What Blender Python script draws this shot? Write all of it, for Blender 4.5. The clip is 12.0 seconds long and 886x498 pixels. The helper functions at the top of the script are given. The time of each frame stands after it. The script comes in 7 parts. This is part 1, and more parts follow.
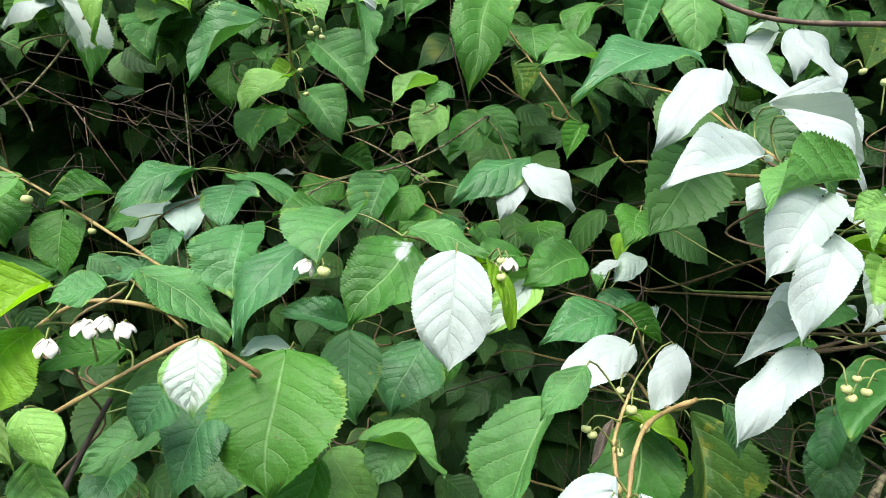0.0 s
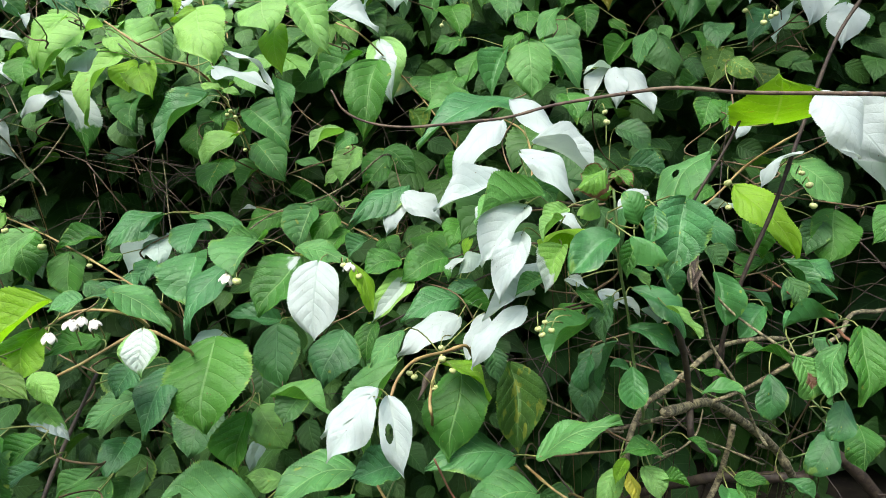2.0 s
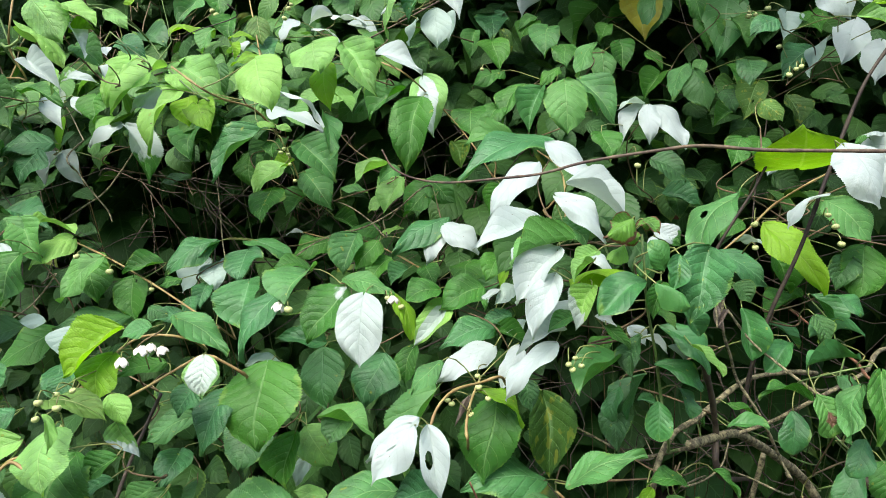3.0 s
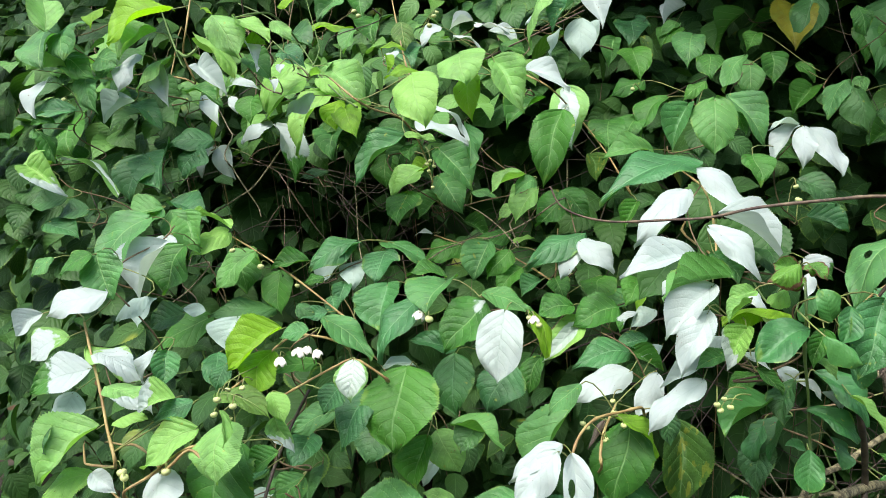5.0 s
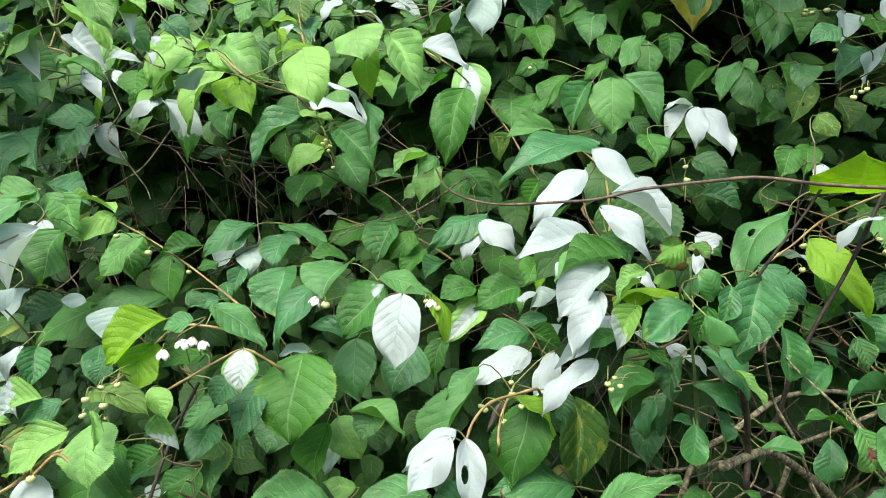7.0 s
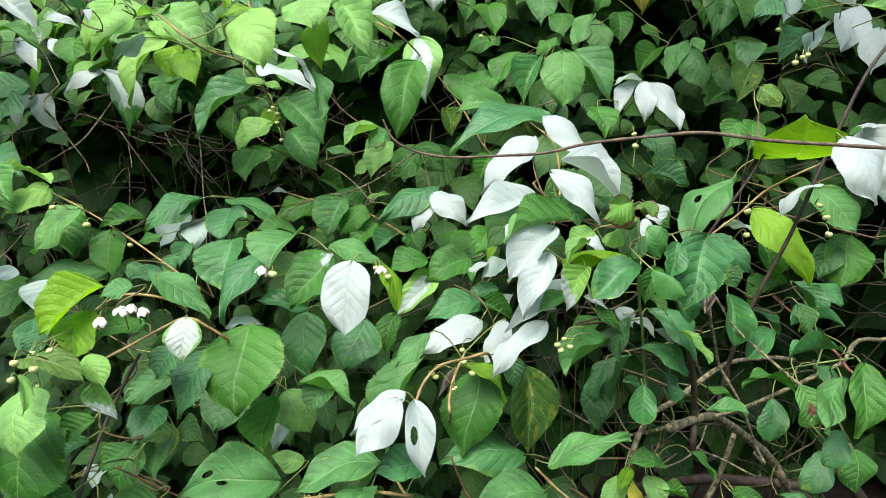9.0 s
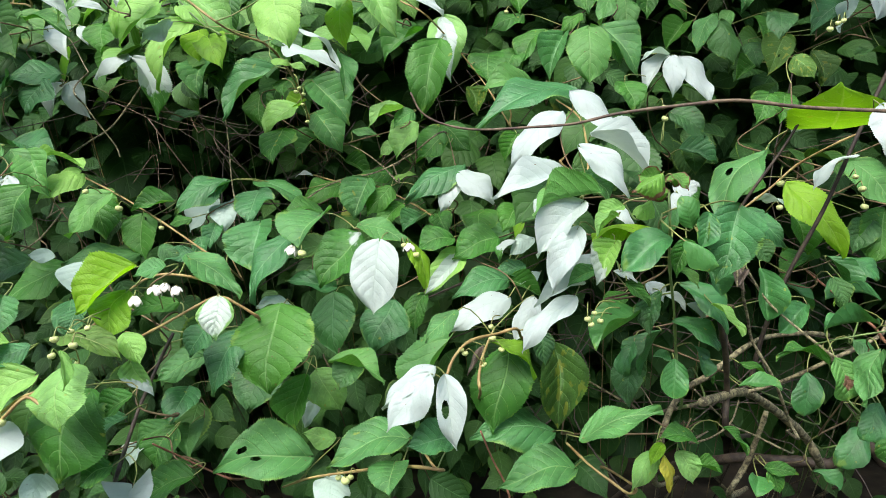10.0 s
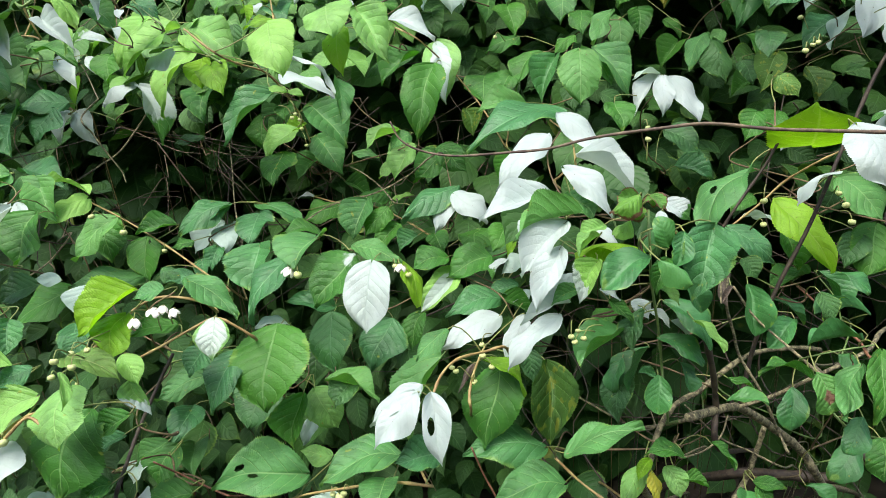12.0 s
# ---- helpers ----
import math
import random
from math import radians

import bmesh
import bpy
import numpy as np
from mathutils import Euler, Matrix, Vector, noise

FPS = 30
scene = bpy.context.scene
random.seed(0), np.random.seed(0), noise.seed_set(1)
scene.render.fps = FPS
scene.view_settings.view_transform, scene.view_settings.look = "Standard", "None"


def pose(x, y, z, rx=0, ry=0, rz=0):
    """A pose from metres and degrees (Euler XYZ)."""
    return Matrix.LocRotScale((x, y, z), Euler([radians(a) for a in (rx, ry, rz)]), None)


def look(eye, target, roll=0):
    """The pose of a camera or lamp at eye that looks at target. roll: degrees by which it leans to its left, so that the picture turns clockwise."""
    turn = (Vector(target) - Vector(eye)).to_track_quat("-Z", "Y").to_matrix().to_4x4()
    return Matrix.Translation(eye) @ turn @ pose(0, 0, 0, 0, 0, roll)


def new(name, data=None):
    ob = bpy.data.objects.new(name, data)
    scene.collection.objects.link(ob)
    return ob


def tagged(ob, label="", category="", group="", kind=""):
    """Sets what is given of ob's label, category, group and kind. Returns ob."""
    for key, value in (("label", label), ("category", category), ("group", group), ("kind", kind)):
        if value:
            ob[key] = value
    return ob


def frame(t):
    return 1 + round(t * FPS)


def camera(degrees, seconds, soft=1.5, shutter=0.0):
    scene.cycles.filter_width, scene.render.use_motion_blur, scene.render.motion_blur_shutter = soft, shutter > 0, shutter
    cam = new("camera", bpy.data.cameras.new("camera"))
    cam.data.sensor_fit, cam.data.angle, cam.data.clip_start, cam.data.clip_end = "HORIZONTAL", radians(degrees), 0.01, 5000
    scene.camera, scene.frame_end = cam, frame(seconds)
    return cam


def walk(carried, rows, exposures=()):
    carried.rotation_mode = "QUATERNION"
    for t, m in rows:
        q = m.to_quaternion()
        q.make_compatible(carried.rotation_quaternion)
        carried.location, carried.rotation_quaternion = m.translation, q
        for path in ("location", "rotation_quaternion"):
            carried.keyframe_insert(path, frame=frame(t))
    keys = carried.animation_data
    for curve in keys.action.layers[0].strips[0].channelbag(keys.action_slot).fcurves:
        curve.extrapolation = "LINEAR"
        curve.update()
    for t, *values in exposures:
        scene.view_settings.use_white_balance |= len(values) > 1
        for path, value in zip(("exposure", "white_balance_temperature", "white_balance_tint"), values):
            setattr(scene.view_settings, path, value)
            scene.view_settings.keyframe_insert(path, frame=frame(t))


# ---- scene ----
cam = camera(65.0, 12.0, soft=0.3)
PATH = [
    (0, (0.037, 0.003, 1.385), (-0.066, 1.976, 1.073), -0.2),
    (0.5, (0.079, -0.027, 1.378), (0.067, 1.948, 1.063), -3.5),
    (1, (0.161, -0.111, 1.392), (0.172, 1.866, 1.09), -6.4),
    (1.5, (0.203, -0.174, 1.398), (0.101, 1.804, 1.116), -6.8),
    (2, (0.212, -0.204, 1.409), (0.013, 1.766, 1.127), -5.0),
    (2.5, (0.211, -0.22, 1.443), (-0.027, 1.754, 1.225), -5.0),
    (3, (0.217, -0.245, 1.441), (-0.084, 1.717, 1.195), -4.6),
    (3.5, (0.217, -0.276, 1.445), (-0.111, 1.674, 1.147), -4.9),
    (3.7, (0.208, -0.277, 1.446), (-0.162, 1.664, 1.136), -3.4),
    (5.3, (0.175, -0.257, 1.484), (-0.416, 1.636, 1.218), -2.4),
    (5.5, (0.181, -0.254, 1.484), (-0.357, 1.651, 1.198), -2.1),
    (6, (0.176, -0.258, 1.481), (-0.304, 1.662, 1.194), -1.5),
    (6.5, (0.196, -0.243, 1.482), (-0.248, 1.681, 1.166), -1.4),
    (7, (0.196, -0.238, 1.482), (-0.164, 1.699, 1.141), -2.0),
    (9, (0.2, -0.234, 1.451), (-0.034, 1.72, 1.092), -1.5),
    (9.5, (0.199, -0.234, 1.444), (-0.063, 1.714, 1.072), -1.6),
    (10, (0.196, -0.236, 1.442), (-0.107, 1.701, 1.046), -2.6),
    (10.5, (0.196, -0.237, 1.442), (-0.126, 1.699, 1.057), -2.2),
    (11, (0.201, -0.238, 1.443), (-0.133, 1.7, 1.075), -2.6),
    (11.5, (0.205, -0.243, 1.447), (-0.144, 1.697, 1.109), -2.4),
    (12, (0.224, -0.249, 1.449), (-0.119, 1.69, 1.099), -3.5),
]
walk(cam, [(t, look(eye, target, roll)) for t, eye, target, roll in PATH], exposures=[(0.0, 0.92), (0.6, 0.83), (1.2, 0.80), (2.5, 0.83), (12.0, 0.80)])

# ---- light: open shade under a bright overcast sky ----
SUN_UP, SUN_TURN = 60.0, 195.0
world = bpy.data.worlds.new("sky")
scene.world = world
world.use_nodes = True
wn = world.node_tree
sky = wn.nodes.new("ShaderNodeTexSky")
sky.sky_type, sky.sun_disc = "NISHITA", False
sky.sun_elevation, sky.sun_rotation = radians(SUN_UP), radians(SUN_TURN)
sky.dust_density, sky.ozone_density = 3.0, 1.0
wn.links.new(sky.outputs["Color"], wn.nodes["Background"].inputs["Color"])
wn.nodes["Background"].inputs["Strength"].default_value = 0.20
sun = new("sun", bpy.data.lights.new("sun", "SUN"))
sun.data.energy, sun.data.angle, sun.data.color = 2.95, radians(40), (1.0, 0.98, 0.94)
sun.rotation_euler = (radians(90 - SUN_UP), 0, radians(180 - SUN_TURN))


# ---- materials ----
def nodes(name):
    m = bpy.data.materials.new(name)
    m.use_nodes = True
    nt = m.node_tree
    nt.nodes.clear()
    return m, nt


def add(nt, kind, operation="", use_clamp=False, data_type="", blend_type="", interpolation_type="", clamp=False, feature="", uv_map=""):
    n = nt.nodes.new(kind)
    if operation:
        n.operation = operation
    if use_clamp:
        n.use_clamp = True
    if data_type:
        n.data_type = data_type
    if blend_type:
        n.blend_type = blend_type
    if interpolation_type:
        n.interpolation_type = interpolation_type
    if clamp:
        n.clamp = True
    if feature:
        n.feature = feature
    if uv_map:
        n.uv_map = uv_map
    return n


def put(nt, socket, value):
    if isinstance(value, (int, float, tuple)):
        socket.default_value = value
    else:
        nt.links.new(value, socket)


def calc(nt, op, a, b=0.0, c=0.0, clamp=False):
    n = add(nt, "ShaderNodeMath", operation=op, use_clamp=clamp)
    for socket, value in zip(n.inputs, (a, b, c)):
        put(nt, socket, value)
    return n.outputs[0]


def step(nt, value, lo, hi):
    n = add(nt, "ShaderNodeMapRange", interpolation_type="SMOOTHSTEP", clamp=True)
    put(nt, n.inputs[0], value)
    n.inputs[1].default_value, n.inputs[2].default_value = lo, hi
    return n.outputs[0]


def blend(nt, factor, a, b, how="MIX"):
    n = add(nt, "ShaderNodeMix", data_type="RGBA", blend_type=how)
    put(nt, n.inputs[0], factor)
    put(nt, n.inputs[6], a)
    put(nt, n.inputs[7], b)
    return n.outputs[2]


def noise_of(nt, scale, detail=3.0, source="Object", rough=0.55):
    co = add(nt, "ShaderNodeTexCoord")
    n = add(nt, "ShaderNodeTexNoise")
    nt.links.new(co.outputs[source], n.inputs["Vector"])
    n.inputs["Scale"].default_value, n.inputs["Detail"].default_value, n.inputs["Roughness"].default_value = scale, detail, rough
    return n.outputs[0]


def noise_own(nt, scale, detail=3.0):
    """Noise over the leaf's own length and width, different on every leaf."""
    co = add(nt, "ShaderNodeTexCoord")
    info = add(nt, "ShaderNodeObjectInfo")
    shift = add(nt, "ShaderNodeVectorMath", operation="MULTIPLY_ADD")
    nt.links.new(info.outputs["Random"], shift.inputs[0])
    shift.inputs[1].default_value = (91.0, 57.0, 33.0)
    nt.links.new(co.outputs["Object"], shift.inputs[2])
    n = add(nt, "ShaderNodeTexNoise")
    nt.links.new(shift.outputs[0], n.inputs["Vector"])
    n.inputs["Scale"].default_value, n.inputs["Detail"].default_value = scale, detail
    return n.outputs[0]


WHITE, BROWN = (0.47, 0.55, 0.52, 1), (0.13, 0.055, 0.02, 1)


def leaf_material(name, green, vein, white="", white_tone=WHITE, rough=0.50, glow=0.34, spots=0.0, brown="", vein_power=0.55, veins=6.6, depth=0.6, stuff=False, gloss=0.6):
    """A leaf blade: green with paler veins, sometimes a white blotch, freckles or a scorched brown part."""
    m, nt = nodes(name)
    uv = add(nt, "ShaderNodeUVMap", uv_map="uv")
    split = add(nt, "ShaderNodeSeparateXYZ")
    nt.links.new(uv.outputs[0], split.inputs[0])
    u, v = split.outputs[0], split.outputs[1]
    side = calc(nt, "SUBTRACT", u, 0.5)
    a = calc(nt, "MULTIPLY", calc(nt, "ABSOLUTE", side), 2.0)
    right = calc(nt, "GREATER_THAN", side, 0.0)
    mid = calc(nt, "SUBTRACT", 1.0, step(nt, a, 0.012, 0.045))
    s = calc(nt, "SUBTRACT", v, calc(nt, "MULTIPLY", calc(nt, "POWER", a, 1.25), 0.30))
    s = calc(nt, "ADD", calc(nt, "MULTIPLY", s, veins), calc(nt, "MULTIPLY", right, 0.35))
    w = calc(nt, "ABSOLUTE", calc(nt, "SUBTRACT", calc(nt, "FRACT", s), 0.5))
    lat = calc(nt, "SUBTRACT", 1.0, step(nt, w, 0.010, 0.046))
    lat = calc(nt, "MULTIPLY", lat, calc(nt, "SUBTRACT", 1.0, step(nt, a, 0.55, 1.0)))
    net = add(nt, "ShaderNodeTexVoronoi", feature="DISTANCE_TO_EDGE")
    co = add(nt, "ShaderNodeTexCoord")
    nt.links.new(co.outputs["Object"], net.inputs["Vector"])
    net.inputs["Scale"].default_value = 22.0
    mesh_vein = calc(nt, "SUBTRACT", 1.0, step(nt, net.outputs["Distance"], 0.0, 0.07))
    ribs = calc(nt, "MAXIMUM", mid, calc(nt, "MULTIPLY", lat, 0.85))
    info = add(nt, "ShaderNodeObjectInfo")
    island = add(nt, "ShaderNodeNewGeometry")
    chance = island.outputs["Random Per Island"] if stuff else info.outputs["Random"]
    patch = noise_own(nt, 2.4, 4.0)
    fine = noise_own(nt, 14.0, 4.0)
    dark = tuple(c * 0.62 for c in green[:3]) + (1,)
    lively = (min(1, green[0] * 1.5 + 0.006), green[1] * 1.3, green[2] * 0.9, 1)
    base = blend(nt, step(nt, patch, 0.35, 0.7), green, dark)
    base = blend(nt, calc(nt, "MULTIPLY", step(nt, chance, 0.3, 1.0), 0.55), base, lively)
    base = blend(nt, calc(nt, "MULTIPLY", step(nt, fine, 0.52, 0.75), 0.25), base, lively)
    base = blend(nt, calc(nt, "MULTIPLY", mesh_vein, 0.05), base, dark)
    base = blend(nt, calc(nt, "MULTIPLY", ribs, vein_power), base, vein)
    grit = noise_own(nt, 55.0, 2.0)
    base = blend(nt, calc(nt, "MULTIPLY", step(nt, grit, 0.45, 0.7), 0.2), base, dark)
    # yellow freckles
    freckle = step(nt, noise_own(nt, 6.5, 2.0), 0.70 - spots * 0.16, 0.76 - spots * 0.14)
    base = blend(nt, calc(nt, "MULTIPLY", freckle, 0.6), base, (0.30, 0.34, 0.04, 1))
    # yellowed margin on some leaves
    margin = step(nt, calc(nt, "ADD", calc(nt, "MAXIMUM", a, v), calc(nt, "MULTIPLY", calc(nt, "SUBTRACT", noise_own(nt, 3.2, 4.0), 0.5), 1.1)), 0.98, 1.12)
    base = blend(nt, calc(nt, "MULTIPLY", margin, 0.45), base, (0.22, 0.36, 0.045, 1))
    mask = None
    ragged = calc(nt, "MULTIPLY", calc(nt, "SUBTRACT", noise_own(nt, 5.0, 5.0), 0.5), 0.5)
    if white == "all":
        mask = calc(nt, "SUBTRACT", 1.0, step(nt, calc(nt, "ADD", calc(nt, "MAXIMUM", calc(nt, "MULTIPLY", a, 0.97), v), ragged), 0.98, 1.12))
    elif white == "base":
        mask = calc(nt, "SUBTRACT", 1.0, step(nt, calc(nt, "ADD", v, ragged), 0.58, 0.66))
    elif white == "tip":
        mask = step(nt, calc(nt, "ADD", calc(nt, "ADD", v, calc(nt, "MULTIPLY", side, 0.5)), ragged), 0.58, 0.64)
    elif white == "inner":
        edge = calc(nt, "SQRT", calc(nt, "ADD", calc(nt, "POWER", calc(nt, "ABSOLUTE", calc(nt, "SUBTRACT", v, 0.62)), 2.0), calc(nt, "POWER", calc(nt, "MULTIPLY", a, 0.42), 2.0)))
        mask = calc(nt, "SUBTRACT", 1.0, step(nt, calc(nt, "ADD", edge, ragged), 0.42, 0.48))
    elif white == "foot":
        mask = calc(nt, "SUBTRACT", 1.0, step(nt, calc(nt, "ADD", calc(nt, "ADD", v, calc(nt, "MULTIPLY", a, 0.25)), ragged), 0.12, 0.22))
    elif white == "stripe":
        mask = calc(nt, "SUBTRACT", 1.0, step(nt, calc(nt, "ADD", calc(nt, "SUBTRACT", a, calc(nt, "MULTIPLY", v, 0.25)), ragged), 0.36, 0.44))
    elif white == "most":
        mask = calc(nt, "SUBTRACT", 1.0, step(nt, calc(nt, "ADD", calc(nt, "MAXIMUM", a, calc(nt, "MULTIPLY", v, 0.95)), ragged), 0.78, 0.92))
    if mask is not None:
        pale = blend(nt, calc(nt, "MULTIPLY", ribs, 0.16), white_tone, (white_tone[0] * 0.60, white_tone[1] * 0.70, white_tone[2] * 0.58, 1))
        pale = blend(nt, calc(nt, "MULTIPLY", step(nt, patch, 0.42, 0.72), 0.25), pale, (white_tone[0] * 0.72, white_tone[1] * 0.82, white_tone[2] * 0.70, 1))
        pale = blend(nt, calc(nt, "MULTIPLY", mesh_vein, 0.05), pale, (white_tone[0] * 0.6, white_tone[1] * 0.7, white_tone[2] * 0.58, 1))
        base = blend(nt, mask, base, pale)
    pit = step(nt, noise_own(nt, 17.0, 1.0), 0.785, 0.80)
    base = blend(nt, pit, base, BROWN)
    if brown == "edge":
        burn = step(nt, calc(nt, "ADD", calc(nt, "MAXIMUM", a, v), ragged), 0.80, 0.88)
        base = blend(nt, burn, base, (0.17, 0.075, 0.04, 1))
    elif brown == "middle":
        far = calc(nt, "ADD", calc(nt, "ABSOLUTE", calc(nt, "SUBTRACT", v, 0.62)), calc(nt, "MULTIPLY", a, 0.45))
        base = blend(nt, calc(nt, "SUBTRACT", 1.0, step(nt, calc(nt, "ADD", far, calc(nt, "MULTIPLY", ragged, 0.6)), 0.16, 0.22)), base, (0.14, 0.065, 0.035, 1))
    bump = add(nt, "ShaderNodeBump")
    bump.inputs["Strength"].default_value, bump.inputs["Distance"].default_value = depth, 0.0016
    height = calc(nt, "ADD", calc(nt, "MULTIPLY", ribs, -0.6), calc(nt, "MULTIPLY", mesh_vein, -0.05))
    height = calc(nt, "ADD", height, calc(nt, "MULTIPLY", calc(nt, "SQRT", w), 1.3))
    height = calc(nt, "ADD", height, calc(nt, "MULTIPLY", fine, 1.5))
    height = calc(nt, "ADD", height, calc(nt, "MULTIPLY", grit, 0.06))
    nt.links.new(height, bump.inputs["Height"])
    p = add(nt, "ShaderNodeBsdfPrincipled")
    nt.links.new(base, p.inputs["Base Color"])
    nt.links.new(calc(nt, "ADD", rough, calc(nt, "MULTIPLY", fine, 0.18)), p.inputs["Roughness"])
    p.inputs["Specular IOR Level"].default_value = gloss
    nt.links.new(bump.outputs[0], p.inputs["Normal"])
    tr = add(nt, "ShaderNodeBsdfTranslucent")
    warm = blend(nt, 1.0, base, (1.25, 1.35, 0.5, 1) if not mask else (1.0, 1.05, 0.85, 1), "MULTIPLY")
    nt.links.new(warm, tr.inputs["Color"])
    mix = add(nt, "ShaderNodeMixShader")
    mix.inputs[0].default_value = glow
    nt.links.new(p.outputs[0], mix.inputs[1])
    nt.links.new(tr.outputs[0], mix.inputs[2])
    out = add(nt, "ShaderNodeOutputMaterial")
    nt.links.new(mix.outputs[0], out.inputs[0])
    return m


def bark(name, light, dark, scale, rough=0.75, depth=0.6):
    m, nt = nodes(name)
    grain = noise_of(nt, scale, 6.0)
    flecks = noise_of(nt, scale * 4.0, 3.0)
    base = blend(nt, step(nt, grain, 0.35, 0.68), dark, light)
    base = blend(nt, calc(nt, "MULTIPLY", step(nt, flecks, 0.60, 0.72), 0.5), base, tuple(min(1, c * 1.6) for c in light[:3]) + (1,))
    bump = add(nt, "ShaderNodeBump")
    bump.inputs["Strength"].default_value, bump.inputs["Distance"].default_value = depth, 0.001
    nt.links.new(grain, bump.inputs["Height"])
    p = add(nt, "ShaderNodeBsdfPrincipled")
    nt.links.new(base, p.inputs["Base Color"])
    nt.links.new(bump.outputs[0], p.inputs["Normal"])
    p.inputs["Roughness"].default_value = rough
    out = add(nt, "ShaderNodeOutputMaterial")
    nt.links.new(p.outputs[0], out.inputs[0])
    return m


G, B, L, Y = (0.048, 0.205, 0.020, 1), (0.050, 0.200, 0.058, 1), (0.215, 0.470, 0.115, 1), (0.190, 0.420, 0.014, 1)
GV, LV = (0.24, 0.44, 0.15, 1), (0.36, 0.56, 0.20, 1)
SILVER = (0.43, 0.56, 0.48, 1)
BLADES = {
    "g": (leaf_material("leaf_green", G, GV), ""),
    "m": (leaf_material("leaf_mid_green", (0.092, 0.285, 0.074, 1), (0.28, 0.48, 0.18, 1), vein_power=0.55), ""),
    "b": (leaf_material("leaf_deep_green", B, (0.19, 0.38, 0.18, 1), rough=0.44, glow=0.2), ""),
    # darkened copy of the green leaf, shade put into its colour
    "d": (leaf_material("leaf_green_dimmed", (0.042, 0.150, 0.034, 1), (0.09, 0.22, 0.07, 1), glow=0.2), ""),
    "l": (leaf_material("leaf_light_green", L, LV, vein_power=0.4), "light green leaf"),
    "y": (leaf_material("leaf_yellow_green", Y, (0.34, 0.52, 0.10, 1), glow=0.45), "bright yellow-green leaf"),
    "u": (leaf_material("leaf_underside", (0.13, 0.27, 0.05, 1), (0.42, 0.50, 0.20, 1), glow=0.4, vein_power=0.85, depth=0.9), "leaf showing its pale ribbed underside"),
    "Y": (leaf_material("leaf_yellowing", (0.36, 0.36, 0.025, 1), (0.40, 0.42, 0.10, 1), spots=0.8, glow=0.35), "yellowing leaf"),
    "p": (leaf_material("leaf_freckled", (0.075, 0.19, 0.03, 1), GV, spots=0.75), "green leaf with yellow blotches"),
    "w": (leaf_material("leaf_white", L, LV, "all", depth=0.35), "white leaf"),
    "s": (leaf_material("leaf_silver", G, GV, "all", SILVER, rough=0.5, depth=0.4), "silvery pale leaf"),
    "S": (leaf_material("leaf_white_ribbed", L, LV, "all", (0.47, 0.55, 0.51, 1), rough=0.55, depth=0.5), "large white leaf with deep veins"),
    "h": (leaf_material("leaf_white_base", G, GV, "base"), "leaf white at its base"),
    "H": (leaf_material("leaf_white_tip", L, LV, "tip"), "green leaf with a white end"),
    "E": (leaf_material("leaf_white_middle", L, LV, "inner"), "white leaf with a green rim"),
    "h3": (leaf_material("leaf_white_green_rim", L, LV, "most", (0.55, 0.65, 0.57, 1)), "white leaf with a green tip"),
    "hb": (leaf_material("leaf_white_foot", G, GV, "foot"), "green leaf with a white foot"),
    "c": (leaf_material("leaf_white_stripe", L, LV, "stripe", (0.51, 0.62, 0.55, 1)), "green leaf with a white middle"),
    "o": (leaf_material("leaf_smooth_shrub", (0.050, 0.205, 0.052, 1), (0.11, 0.30, 0.10, 1), rough=0.42, glow=0.2, veins=7.0, vein_power=0.3, depth=0.28), ""),
    "r": (leaf_material("leaf_scorched", (0.13, 0.34, 0.05, 1), GV, brown="edge"), "curled leaf with scorched brown edges"),
    "x": (bark("leaf_withered", (0.17, 0.135, 0.10, 1), (0.06, 0.045, 0.035, 1), 40, 0.9), "withered grey-brown leaf"),
    "r2": (leaf_material("leaf_brown_blotch", (0.075, 0.250, 0.055, 1), GV, brown="middle"), "round leaf with a dry brown blotch"),
}
# fill leaf of the upper shoots, brightness painted into its green
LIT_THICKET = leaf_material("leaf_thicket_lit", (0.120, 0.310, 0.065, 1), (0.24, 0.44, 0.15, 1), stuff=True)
# same fill leaf, green lowered to stand in for shade in the gaps
SHADED_THICKET = leaf_material("leaf_thicket_shaded", (0.036, 0.120, 0.022, 1), (0.10, 0.24, 0.07, 1), glow=0.2, stuff=True, gloss=0.4)


VINES = {
    "young": bark("vine_stem", (0.34, 0.27, 0.10, 1), (0.22, 0.14, 0.05, 1), 70, 0.6),
    # stem bark darkened to imitate the shade inside the thicket
    "dimmed": bark("dimmed_vine_stem", (0.17, 0.125, 0.055, 1), (0.08, 0.050, 0.024, 1), 70, 0.7),
    "green": bark("green_stem", (0.13, 0.21, 0.05, 1), (0.08, 0.14, 0.035, 1), 70, 0.5),
}
PETIOLE = bark("leaf_stalk", (0.20, 0.27, 0.07, 1), (0.17, 0.17, 0.05, 1), 60, 0.5, 0.2)
WOODS = {
    "bark": bark("grey_bark", (0.30, 0.265, 0.145, 1), (0.055, 0.048, 0.027, 1), 160, 0.85, 1.0),
    "dry": bark("dry_twig", (0.17, 0.125, 0.075, 1), (0.065, 0.042, 0.032, 1), 110, 0.7),
    "dark": bark("dark_stem", (0.062, 0.046, 0.028, 1), (0.025, 0.016, 0.012, 1), 90, 0.7),
    "red": bark("red_twig", (0.24, 0.11, 0.06, 1), (0.12, 0.05, 0.03, 1), 90, 0.6),
}
BUD = bark("bud_green", (0.52, 0.55, 0.26, 1), (0.36, 0.42, 0.13, 1), 60, 0.45, 0.2)
PETAL = bark("petal_white", (0.80, 0.78, 0.70, 1), (0.72, 0.68, 0.58, 1), 80, 0.5, 0.2)
